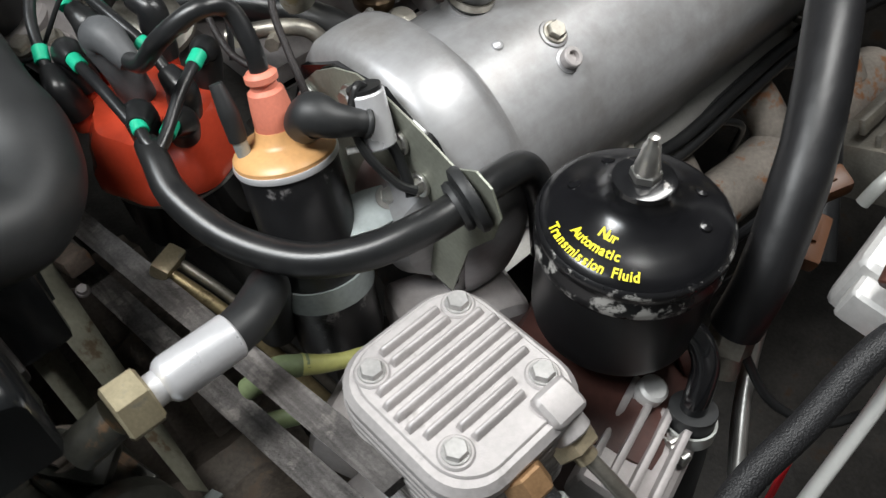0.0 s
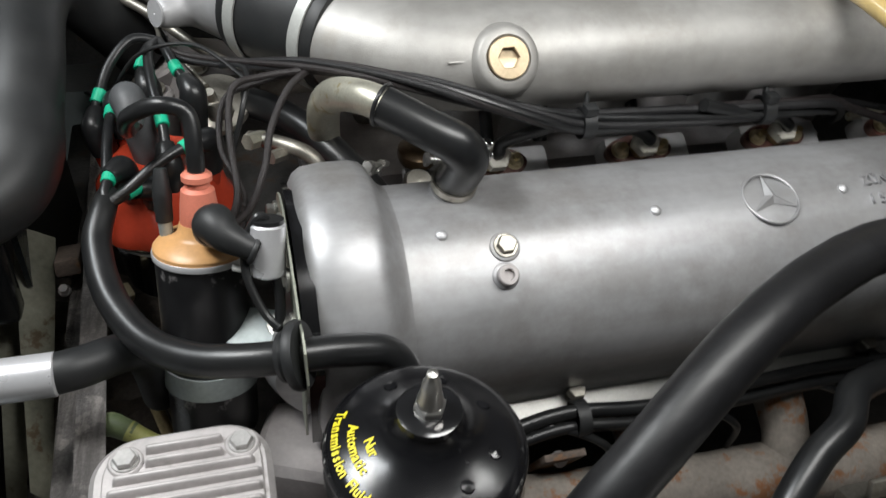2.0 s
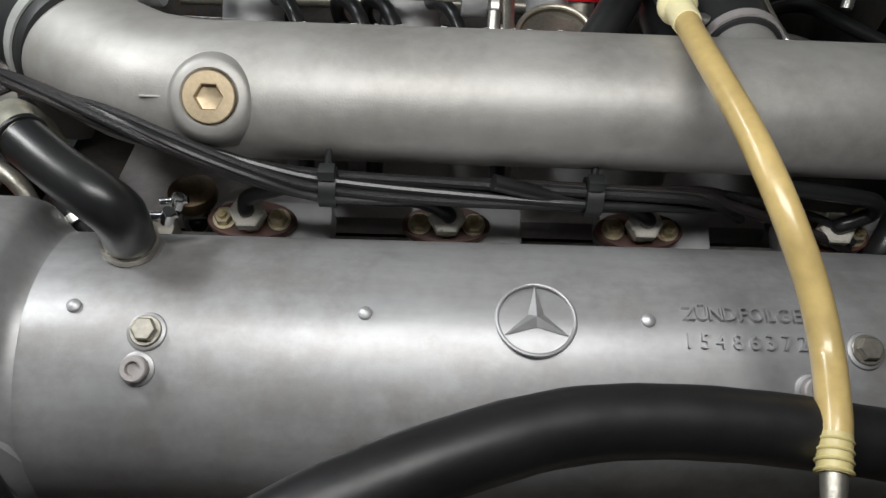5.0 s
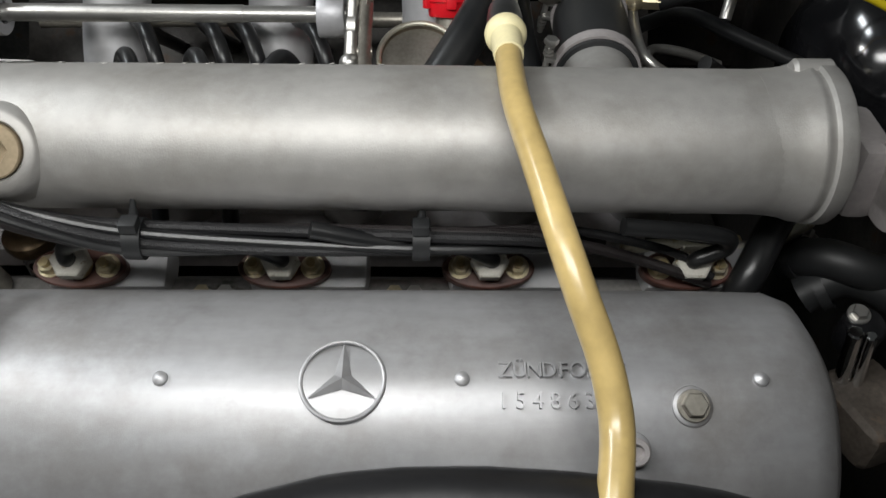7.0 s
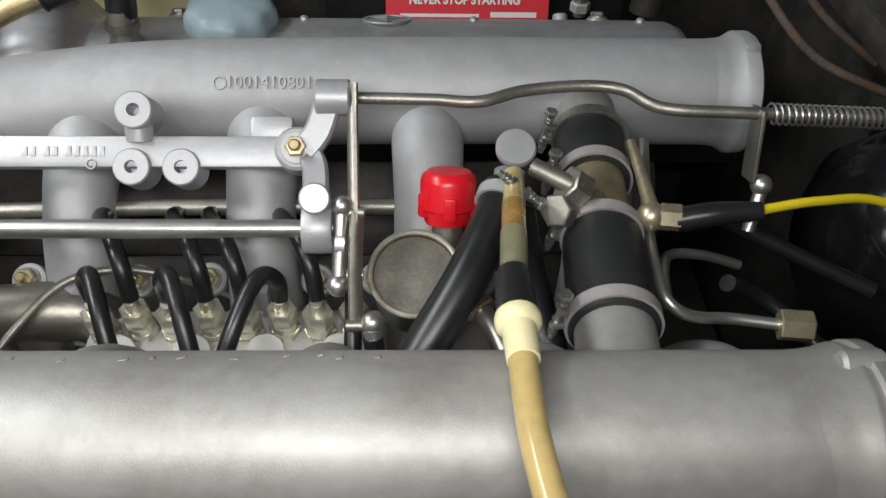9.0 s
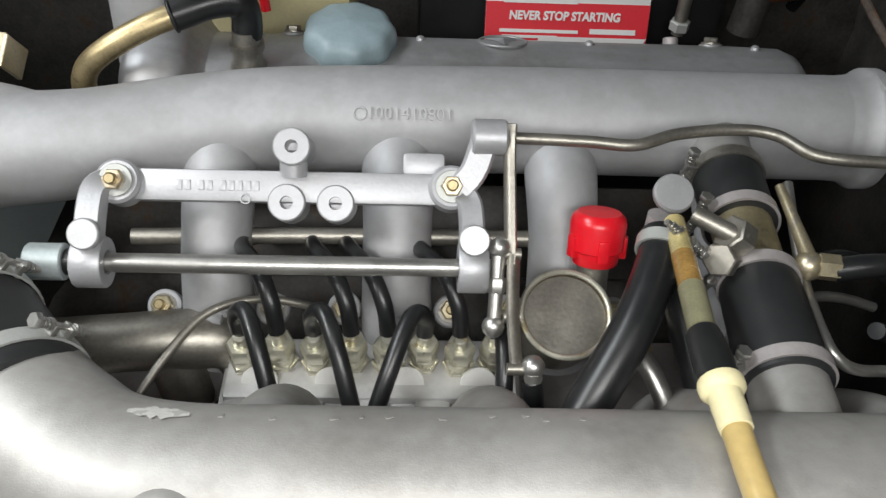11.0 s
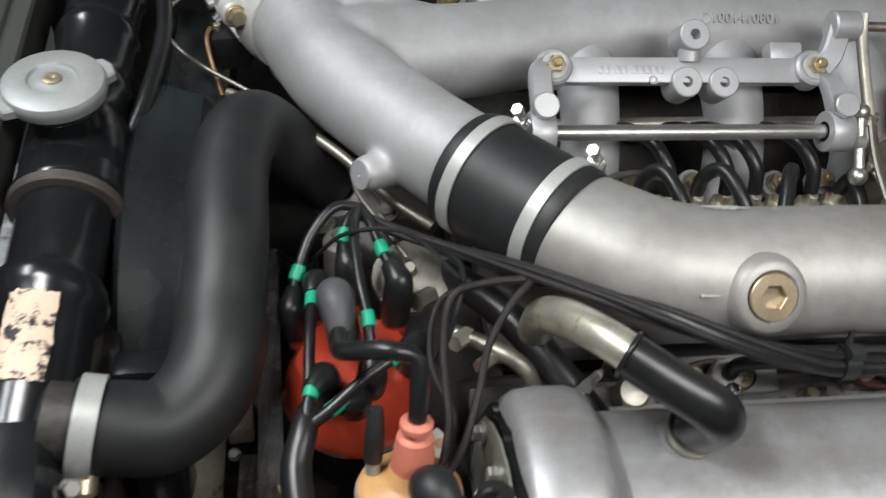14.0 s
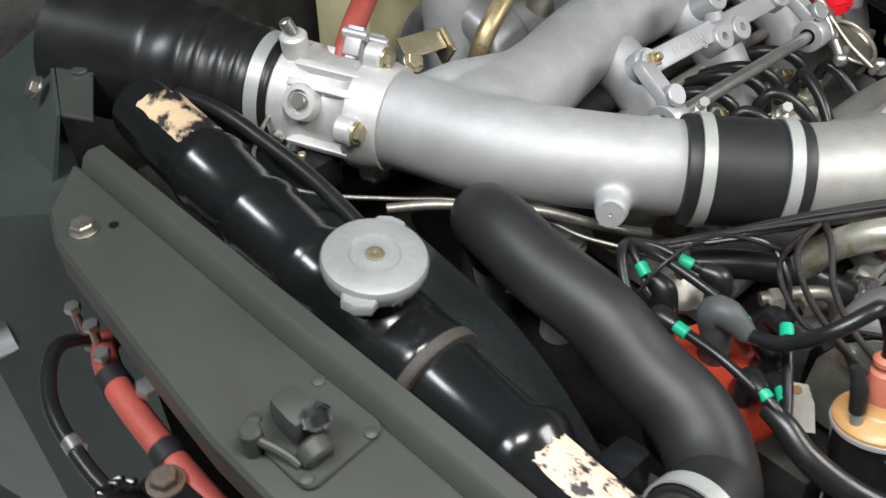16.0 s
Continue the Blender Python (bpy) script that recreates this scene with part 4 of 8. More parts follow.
for p in ((0.2495, 0.056, 0.962), (0.249, 0.024, 0.935), (0.250, -0.010, 0.923)):
    rod(g, Vector(p) - Vector((0.005, 0, 0)), Vector(p) + Vector((0.006, 0, 0)), 0.0042, 14)
part("long_lever", g, M_OLDSTEEL, link)
g = Geo()
ball(g, (0.262, -0.009, 0.924), 0.0080)
rod(g, (0.262, -0.012, 0.922), (0.266, -0.028, 0.890), 0.0060, 14)
part("ball_joint", g, M_STEEL, link)
part("boot", tube(Geo(), [(0.262, -0.015, 0.917), (0.266, -0.028, 0.890)], 0.0068, 14), M_RUBBER, link)

rodr = thing("throttle_rod", (0.40, 0.12, 1.0), "bent plated throttle rod with return spring", "rod")
part("rod", tube(Geo(), [(0.240, 0.1205, 1.0105), (0.300, 0.1154, 1.0125), (0.333, 0.1109, 1.0138), (0.3645, 0.1229, 1.0150), (0.406, 0.1285, 1.0157), (0.4336, 0.1221, 1.0165), (0.4547, 0.0987, 1.0174), (0.502, 0.0908, 1.0190), (0.612, 0.0832, 1.0195)], 0.0042, 16, 8), M_OLDSTEEL, rodr, "olive plated steel rod")
coil_pts = [(0.525 + 0.0042 * k / 8, 0.0892 - 0.0003 * k / 8 + 0.0068 * math.cos(math.pi * k / 4), 1.0192 + 0.0068 * math.sin(math.pi * k / 4)) for k in range(18 * 8)]
part("spring", tube(Geo(), coil_pts, 0.0009, 6, 2), M_STEEL, rodr)
g = Geo()
box(g, (0.518, 0.083, 0.999), (0.003, 0.020, 0.050), 0.001, pose(0, 0, 0, -20))
part("lever", g, M_OLDSTEEL, rodr)
g = Geo()
ball(g, (0.525, 0.068, 0.976), 0.0075)
rod(g, (0.525, 0.066, 0.972), (0.518, 0.051, 0.949), 0.0046, 12)
part("ball_link", g, M_STEEL, rodr)

# ---- injection pump ----
pump = thing("injection_pump", (0.155, 0.04, 0.79), "fuel injection pump with a row of plated hexagon unions", "injection pump")
g = Geo()
box(g, (0.155, 0.035, 0.811), (0.225, 0.085, 0.070), 0.008)
box(g, (0.155, 0.040, 0.848), (0.215, 0.050, 0.010), 0.004)
part("pump_body", g, M_WHITEALU, pump)
part("front_rail", box(Geo(), (0.155, -0.002, 0.838), (0.21, 0.020, 0.014), 0.005), M_WHITEALU, pump, "bright grooved front rail")
NUTX = [0.062 + 0.0262 * k for k in range(8)]
PA = Vector((0, -0.16, 0.987)).normalized()
for k, x in enumerate(NUTX):
    b = Vector((x, 0.046 + (0.003 if k % 2 else 0), 0.848))
    g = Geo()
    hexa(g, b, b + PA * 0.012, 0.0122, 0.0016)
    rod(g, b + PA * 0.011, b + PA * 0.020, 0.0098, 22, bevel=0.0008)
    part("union", g, M_UNION, pump)
    g = Geo()
    hexa(g, b + PA * 0.020, b + PA * 0.036, 0.0112, 0.0018)
    part("cap_nut", g, M_UNION, pump)
    part("pipe_end", rod(Geo(), b + PA * 0.035, b + PA * 0.046, 0.0056, 16, r2=0.0048, bevel=0.0006), M_PLATED, pump)
for k in range(4):
    x = 0.0735 + k * 0.0535
    q = basis((x, 0.030, 0.852), (0, -0.78, 0.62), (1, 0, 0))
    plate(gg := Geo(), [(0.0135 * math.cos(a), 0.0125 * math.sin(a)) for a in np.linspace(0, math.pi, 14)] + [(-0.0135, -0.003), (0.0135, -0.003)], 0.003, q, 0.0006)
    part("lock_clip", gg, M_WHITE, pump, "white half-round clip")
    part("clip_bar", box(Geo(), (x, 0.021, 0.848), (0.030, 0.010, 0.006), 0.002, pose(0, 0, 0, -30)), M_FIN, pump)
for k in range(5):
    part("clamp_block", box(Geo(), (0.062 + 0.046 * k, 0.012, 0.846), (0.026, 0.012, 0.010), 0.004, pose(0, 0, 0, -20, 0, 6 * (-1) ** k)), M_WHITEALU, pump)
for k, (x, top) in enumerate(((0.062, 1), (0.088, 0), (0.114, 1), (0.1406, 0), (0.1668, 0), (0.193, 1), (0.2192, 0), (0.2454, 1))):
    b = Vector((x, 0.044, 0.892))
    if top:
        pts = [b, b + Vector((0, -0.002, 0.020)), b + Vector((0.010, -0.012, 0.034)), b + Vector((0.022, -0.040, 0.020)), b + Vector((0.034, -0.075, -0.020)), b + Vector((0.036, -0.10, -0.06))]
        if k == 5:
            pts = [b, b + Vector((0, -0.002, 0.020)), b + Vector((-0.010, -0.012, 0.032)), b + Vector((-0.024, -0.045, 0.016)), b + Vector((-0.040, -0.080, -0.025)), b + Vector((-0.044, -0.10, -0.06))]
        if k == 7:
            pts = [b, b + Vector((0.001, -0.006, 0.018)), b + Vector((0.002, -0.030, 0.010)), b + Vector((0.001, -0.060, -0.015)), b + Vector((0.0, -0.09, -0.05))]
    else:
        s = (-1) ** k
        pts = [b, b + Vector((-0.003, 0.008, 0.022)), b + Vector((-0.014, 0.030, 0.034)), b + Vector((-0.030, 0.060, 0.026)), b + Vector((-0.036, 0.11, -0.015)), b + Vector((-0.03, 0.15, -0.05))]
    single("fuel_line", tube(Geo(), pts, 0.0062, 14, 8), M_RUBBER, "black sleeved fuel line from an injection pump union", "fuel line", "fuel lines of the pump")
wt = thing("coolant_pipe", (0.0, 0.05, 0.84), "tarnished metal coolant pipe behind the branch pipe", "pipe")
g = Geo()
tube(g, [(-0.10, 0.052, 0.858), (-0.03, 0.058, 0.860), (0.02, 0.064, 0.858), (0.045, 0.067, 0.850), (0.055, 0.069, 0.825)], [0.022, 0.022, 0.023, 0.021, 0.02], 28, 6)
tube(g, [(0.000, 0.060, 0.855), (0.004, 0.058, 0.838), (0.010, 0.050, 0.810), (0.014, 0.042, 0.780)], 0.0195, 24, 6)
part("pipe", g, M_OLDSTEEL, wt, sharp=60)
clamp("clamp", (0.0125, 0.046, 0.800), (-0.1, 0.25, 0.95), 0.0205, 0.010, (1, -0.4, 0), wt, M_STEEL)
tp = single("thin_pipe", tube(Geo(), [(-0.018, -0.018, 0.855), (-0.0088, -0.003, 0.8655), (0.010, 0.029, 0.880), (0.035, 0.062, 0.890), (0.070, 0.078, 0.888), (0.110, 0.083, 0.874), (0.150, 0.088, 0.846)], 0.0032, 12, 8), M_OLDSTEEL, "thin bent dull plated pipe", "pipe")
heat = single("fuel_rail", tube(Geo(), [(-0.03, 0.125, 0.905), (0.05, 0.128, 0.905), (0.15, 0.13, 0.905), (0.26, 0.13, 0.905), (0.30, 0.13, 0.905)], 0.0065, 18, 4), M_OLDSTEEL, "plated pipe running behind the runners", "pipe")
for x in (0.035, 0.172, 0.30):
    for s, zz in ((-0.040, 0.868), (0.042, 0.866)):
        st = thing("runner_nut", (x + s, 0.085, zz), "brass nut with washer on a runner flange", "nut", "runner flange nuts")
        p, n = Vector((x + s, 0.088, zz)), Vector((0, -0.6, 0.8)).normalized()
        part("ear", lathe(Geo(), [(0.0130, -0.01), (0.0128, 0.0), (0.0115, 0.001)], 24, basis(p, n)), M_YPIPE, st)
        part("washer", rod(Geo(), p + n * 0.001, p + n * 0.003, 0.0095, 22), M_OLDSTEEL, st)
        part("nut", hexa(Geo(), p + n * 0.003, p + n * 0.010, 0.0080), M_ZINC, st)
        part("stud", rod(Geo(), p + n * 0.008, p + n * 0.016, 0.0040, 14, bevel=0.001), M_BRASS, st)

# ---- filter bowl, red cap, hoses at the rear ----
fb = thing("fuel_filter_bowl", (0.288, 0.035, 0.86), "yellow-plated round filter bowl with ribbed lid", "filter")
fn = Vector((0, -0.42, 0.91)).normalized()
fc = Vector((0.2895, 0.0370, 0.9230))
g = Geo()
lathe(g, [(0.027, -0.05), (0.029, -0.045), (0.029, -0.006), (0.031, -0.003)], 44, basis(fc, fn))
part("bowl", g, M_OLDSTEEL, fb, "olive plated bowl")
g = Geo()
lathe(g, [(0.0300, -0.004), (0.0318, -0.002), (0.0312, 0.0005), (0.0285, -0.0030), (0.0268, -0.0052), (0.0240, -0.0056), (0.0225, -0.0046), (0.0120, -0.0050), (0.0105, -0.0060), (0.0, -0.0062)], 48, basis(fc, fn))
lid = part("lid", g, M_TIN, fb, "stained tin lid with a sunken face")
part("lid_rim", ring(Geo(), fc + fn * 0.0012, fn, 0.0308, 0.0021, 52, 10), M_PLATED, lid, "bright rolled rim")
for a in (20, 80, 140):
    part("lid_rib", box(Geo(), fc - fn * 0.0047, (0.040, 0.0022, 0.0014), 0.0006, basis((0, 0, 0), fn, (1, 0, 0)) @ pose(0, 0, 0, 0, 0, a)), M_TIN, lid)

rc = thing("red_filler_cap", (0.308, 0.085, 0.92), "bright red plastic cap with a grip skirt", "cap")
ra = Vector((0.02, 0.42, 0.90)).normalized()
rp = Vector((0.3125, 0.0745, 0.9370))
g = Geo()
lathe(g, [(0.0155, 0.0), (0.0162, 0.001), (0.0178, 0.010), (0.0196, 0.0115), (0.0198, 0.030), (0.0185, 0.0345), (0.0150, 0.0375), (0.0, 0.0385)], 40, basis(rp, ra))
part("cap", g, M_RED, rc)
g = Geo()
for k in range(5):
    a = radians(72 * k + 200)
    box(g, basis(rp, ra) @ Vector((0.0185 * math.cos(a), 0.0185 * math.sin(a), 0.014)), (0.006, 0.008, 0.016), 0.0015, basis((0, 0, 0), ra) @ pose(0, 0, 0, 0, 0, math.degrees(a)))
part("grip", g, M_RED, rc)
part("neck", rod(Geo(), rp - ra * 0.05, rp, 0.011, 24), M_OLDSTEEL, rc, "dull plated neck")

vd = thing("breather_valve", (0.352, 0.075, 0.94), "steel breather valve with a polished disc top", "valve")
g = Geo()
rod(g, (0.352, 0.070, 0.935), (0.354, 0.080, 0.978), 0.0105, 24)
rod(g, (0.352, 0.070, 0.962), (0.352, 0.050, 0.972), 0.0085, 18)
part("body", g, M_FIN, vd)
g = Geo()
lathe(g, [(0.011, -0.006), (0.0135, -0.003), (0.0138, 0.001), (0.0125, 0.003), (0.0, 0.0032)], 32, basis((0.3570, 0.0815, 0.9965), (0, -0.5, 0.87)))
part("disc", g, M_MACHINED, vd)
part("cap_nut", hexa(Geo(), (0.378, 0.032, 0.984), (0.386, 0.039, 0.977), 0.0115), M_OLDSTEEL, vd)

bh = thing("breather_hose", (0.31, 0.0, 0.90), "thick black rubber breather hose with a wire clamp", "hose")
part("hose", tube(Geo(), [(0.348, 0.058, 0.9800), (0.3400, 0.033, 0.9760), (0.3190, -0.008, 0.9590), (0.2880, -0.048, 0.9270), (0.2650, -0.078, 0.890)], 0.0142, 22, 8), M_RUBBER, bh)
clamp("clamp", (0.3450, 0.048, 0.979), (0.3, 0.9, 0.2), 0.0146, 0.009, (0.6, -0.2, 0.8), bh)
single("breather_hose", tube(Geo(), [(0.360, 0.06, 0.955), (0.362, 0.02, 0.945), (0.375, -0.03, 0.915), (0.385, -0.06, 0.88)], 0.0125, 18, 8), M_RUBBER, "black rubber hose beside the crossover pipe", "hose")

am = thing("amber_drain_hose", (0.35, -0.2, 0.90), "amber translucent hose with cream collar, draped over the tube", "hose")
AMB = [(0.3415, -0.0985, 1.0108), (0.3405, -0.1226, 1.0125), (0.3416, -0.1619, 1.0137), (0.3491, -0.2075, 1.0074), (0.3568, -0.2406, 0.9963), (0.3650, -0.2651, 0.9816), (0.3751, -0.2847, 0.9609), (0.3795, -0.3061, 0.9442), (0.3755, -0.3340, 0.9362), (0.3735, -0.3440, 0.9325)]
part("hose", tube(Geo(), AMB, [0.0074, 0.0074, 0.0074, 0.0075, 0.0076, 0.0077, 0.0078, 0.0079, 0.0078, 0.0077], 24, 8), M_AMBER, am)
g = Geo()
c0, dd = Vector((0.3410, -0.0850, 1.0100)), Vector((0.0, -1, 0.06)).normalized()
lathe(g, [(0.0095, -0.004), (0.0118, -0.003), (0.0122, -0.001), (0.0120, 0.003), (0.0106, 0.0048), (0.0090, 0.0058), (0.0087, 0.010), (0.0089, 0.014), (0.0086, 0.018), (0.0087, 0.022), (0.0083, 0.027), (0.0072, 0.0276)], 36, basis(c0, dd))
part("collar", g, M_CREAM, am, "cream plastic collar")
part("sleeve", tube(Geo(), [(0.3430, -0.046, 1.0035), (0.3420, -0.064, 1.0070), (0.3410, -0.082, 1.0098)], [0.0098, 0.0108, 0.0110], 24, 6), M_RUBBER, am, "black rubber sleeve")
for name, m_, pts, r in (("clear_section", mat("clear_amber_tube", (0.46, 0.38, 0.17), 0.20, 0.0, 0.35, 60, coat=0.5), [(0.354, 0.060, 0.990), (0.352, 0.040, 0.993), (0.350, 0.022, 0.9955)], 0.0070), ("stained_section", mat("brown_stained_tube", (0.34, 0.20, 0.06), 0.25, 0.0, 0.3, 60, coat=0.4), [(0.350, 0.023, 0.9955), (0.348, 0.003, 0.998), (0.347, -0.008, 0.9992)], 0.0075), ("threaded_section", mat("olive_grey_plastic", (0.21, 0.20, 0.12), 0.35, 0.0, 0.25, 80, coat=0.2), [(0.347, -0.007, 0.9992), (0.345, -0.027, 1.0015), (0.343, -0.048, 1.0037)], 0.0080)):
    part(name, tube(Geo(), pts, r, 22, 6), m_, am, "translucent stained tube section")
g = Geo()
e0, e1 = Vector((0.3735, -0.3440, 0.9325)), Vector((0.3700, -0.3600, 0.9260))
ed_ = (e1 - e0).normalized()
tube(g, [e0, e1], [0.0078, 0.0074], 20, 4)
for k in range(4):
    ring(g, e0 + ed_ * (0.003 + k * 0.0045), ed_, 0.0077, 0.0008, 24, 6)
part("end_collar", g, M_CREAMDULL, am, "yellowed ribbed end collar")
part("end_fitting", tube(Geo(), [e1 - ed_ * 0.001, (0.3672, -0.375, 0.918), (0.366, -0.386, 0.910)], [0.0060, 0.0052, 0.0048], 18, 4), M_OLDSTEEL, am)

bn = thing("drain_union", (0.333, -0.02, 0.90), "brass hexagon union with a steel pipe beside the breather hose", "union")
part("nut", hexa(Geo(), (0.322, 0.012, 0.930), (0.334, -0.004, 0.928), 0.0115), M_BRASS, bn)
part("pipe", tube(Geo(), [(0.332, -0.002, 0.928), (0.340, -0.016, 0.924), (0.348, -0.035, 0.910), (0.352, -0.05, 0.88)], 0.0068, 16, 6), M_STEEL, bn)

# yellow cable, brake pipes at the rear
yc = thing("control_cable", (0.55, 0.05, 0.93), "yellow sheathed cable with black end sleeve", "cable")
part("sleeve", tube(Geo(), [(0.460, 0.036, 0.972), (0.482, 0.034, 0.979), (0.512, 0.033, 0.9825)], [0.0085, 0.0080, 0.0060], 16, 6), M_RUBBER, yc)
part("cable", tube(Geo(), [(0.508, 0.0328, 0.9825), (0.555, 0.0445, 0.9812), (0.608, 0.0551, 0.9708), (0.678, 0.0432, 0.9404), (0.76, 0.0, 0.90)], 0.0032, 14, 8), M_CABLEYEL, yc)
g = Geo()
ball(g, (0.444, 0.040, 0.972), 0.0100)
hexa(g, (0.449, 0.039, 0.973), (0.463, 0.036, 0.974), 0.0090)
tube(g, [(0.444, 0.044, 0.976), (0.443, 0.072, 0.980), (0.441, 0.105, 0.985)], [0.0055, 0.0042, 0.0034], 14, 6)
part("fitting", g, M_ZINC, yc)
fp = thing("fuel_pipe", (0.47, -0.03, 0.92), "bent plated pipe with hexagon union", "pipe")
part("pipe", tube(Geo(), [(0.455, 0.120, 0.975), (0.4500, 0.0835, 0.9676), (0.4441, 0.0370, 0.9608), (0.4402, -0.0108, 0.9614), (0.4460, -0.0263, 0.9571), (0.4613, -0.0276, 0.9488), (0.4865, -0.0246, 0.9435), (0.518, -0.0305, 0.9438)], 0.0038, 14, 8), M_STEEL, fp)
part("hook_pipe", tube(Geo(), [(0.455, 0.000, 0.930), (0.461, 0.035, 0.925), (0.472, 0.058, 0.920), (0.500, 0.066, 0.912), (0.53, 0.068, 0.90)], 0.0038, 14, 8), M_STEEL, fp)
part("union", hexa(Geo(), (0.514, -0.030, 0.944), (0.534, -0.033, 0.945), 0.0100), M_ZINC, fp)

M_LEDGE = mat("stained_pale_casting", (0.26, 0.25, 0.24), 0.55, 0.3, 0.3, 30, 0.15, 200, spots=(0.07, 0.06, 0.05), spot_amt=0.55, spot_scale=26)
# ---- injectors on the near head ----
for k, x in enumerate((0.0740, 0.2045, 0.3355, 0.4640)):
    inj = thing("injector", (x, -0.148, 0.85), "brown injector flange with white nut and two brass nuts", "injector", "injectors along the head")
    n = Vector((0, -0.50, 0.87)).normalized()
    c = Vector((x, -0.1345, 0.8690))
    q = basis(c, n, (1, 0, 0))
    g = Geo()
    pts = [(0.030 * math.cos(a) * (1 if abs(math.cos(a)) > 0.5 else 0.9), 0.014 * math.sin(a)) for a in np.linspace(0, 2 * math.pi, 24, endpoint=False)]
    plate(g, pts, 0.008, q @ Matrix.Translation((0, 0, -0.004)), 0.001)
    part("insulator", g, M_PHENOLIC, inj)
    g = Geo()
    box(g, c - n * 0.0185 + Vector((0.014, 0.004, 0)), (0.078, 0.030, 0.028), 0.006, basis((0, 0, 0), n, (1, 0, 0)))
    part("boss", g, M_YPIPE, inj, "grey cast seat")
    part("neck", rod(Geo(), c + n * 0.003, c + n * 0.012, 0.0090, 20), M_BRASS, inj)
    part("white_nut", hexa(Geo(), c + n * 0.011, c + n * 0.021, 0.0122), M_NYLON, inj)
    for s in (-0.0180, 0.0185):
        p = q @ Vector((s, 0, 0.003))
        part("washer", rod(Geo(), p, p + n * 0.002, 0.0078, 20), M_ZINC, inj)
        part("nut", hexa(Geo(), p + n * 0.002, p + n * 0.008, 0.0062), M_ZINC, inj)
        part("stud", rod(Geo(), p + n * 0.006, p + n * 0.012, 0.0030, 12), M_BRASS, inj)
    e = c + n * 0.018
    way = {0: ((0.004, -0.004, 0.016), (0.030, -0.016, 0.034), (0.062, -0.026, 0.050)), 3: ((0.016, -0.003, 0.016), (0.004, -0.012, 0.034), (-0.055, -0.018, 0.046))}.get(k, ((-0.018, -0.006, 0.018), (-0.052, -0.018, 0.030), (-0.105, -0.024, 0.048)))
    part("lead", tube(Geo(), [e, e + n * 0.007, *(e + Vector(w) for w in way)], 0.0052, 12, 8), M_RUBBER, inj)
g = Geo()
box(g, (0.2, -0.134, 0.838), (0.54, 0.026, 0.020), 0.004)
single("head_ledge", g, M_LEDGE, "oily cast ledge of the cylinder head below the injectors", "engine part")

# ---- ignition harness ----
har = thing("ignition_harness", (0.2, -0.155, 0.90), "black braided ignition loom tied along the tube", "wiring loom")
HP = [(-0.1790, -0.0140, 0.9280), (-0.1525, -0.0317, 0.9249), (-0.1128, -0.0663, 0.9381), (-0.0735, -0.1075, 0.9565), (-0.0322, -0.1377, 0.9642), (0.0052, -0.1563, 0.9631), (0.0425, -0.1691, 0.9550), (0.0887, -0.1740, 0.9400), (0.1320, -0.1680, 0.9260), (0.2100, -0.1630, 0.9210), (0.2930, -0.1600, 0.9180), (0.3600, -0.1530, 0.9130), (0.385, -0.1440, 0.904), (0.423, -0.1400, 0.892), (0.456, -0.1440, 0.884), (0.476, -0.1460, 0.872)]
for k in range(7):
    a = 2 * math.pi * k / 7
    pts = []
    for i, p in enumerate(HP if k < 2 else HP[:12] + [(0.392, -0.132, 0.892), (0.412, -0.108, 0.868)]):
        w = a + i * (0.55 + 0.12 * (k % 3))
        rr = min(0.0064, 0.0024 + 0.0005 * i) + 0.0030 * noise.noise(Vector((i * 0.7, k * 3.1, 0)))
        pts.append(Vector(p) + Vector((0.002 * noise.noise(Vector((i, k, 5.0))), math.cos(w) * rr, math.sin(w) * rr * 0.8)))
    part("wire", tube(Geo(), pts, [(0.0036 if k % 2 else 0.0030) * min(1.0, 0.62 + 0.05 * i) for i in range(len(pts))], 10, 8), (M_BRAIDFINE, M_LOOM, M_RUBBER, M_BRAIDFINE)[k % 4], har)
for x, y, z in ((0.132, -0.168, 0.926), (0.293, -0.160, 0.918)):
    g = Geo()
    lathe(g, [(0.0108, -0.005), (0.0122, -0.005), (0.0122, 0.005), (0.0108, 0.005), (0.0108, -0.005)], 28, basis((x, y, z), (1, 0, -0.03)))
    box(g, (x, y - 0.004, z + 0.014), (0.010, 0.010, 0.007), 0.0015)
    part("cable_tie", g, M_RUBBERM, har, "black plastic tie")
    part("tie_tail", tube(Geo(), [(x, y + 0.004, z + 0.012), (x + 0.001, y + 0.010, z + 0.026)], [0.0028, 0.0010], 8), M_RUBBERM, har)

# ---- breather elbow on the near cover ----
el = thing("breather_elbow", (0.021, -0.2065, 0.895), "black rubber elbow hose with screw clamp and plated pipe", "hose")
g = Geo()
tube(g, [(0.0200, -0.2035, 0.9040), (0.0215, -0.2065, 0.9160), (0.0240, -0.2125, 0.9290), (0.0240, -0.2165, 0.9415), (0.0150, -0.2165, 0.9530), (-0.0040, -0.2065, 0.9610), (-0.0290, -0.1890, 0.9690)], [0.0146, 0.0146, 0.0148, 0.0150, 0.0146, 0.0138, 0.0134], 28, 8)
ring(g, (-0.029, -0.189, 0.969), (-0.75, 0.62, 0.1), 0.0138, 0.0016, 28, 8)
part("elbow", g, M_RUBBER, el, sharp=60)
g = Geo()
lathe(g, [(0.0215, -0.012), (0.0190, -0.003), (0.0172, 0.001), (0.0160, 0.006), (0.0148, 0.006)], 36, basis((0.0200, -0.2035, 0.9000), (0, -0.25, 1)))
part("stub", g, M_COVER, el)
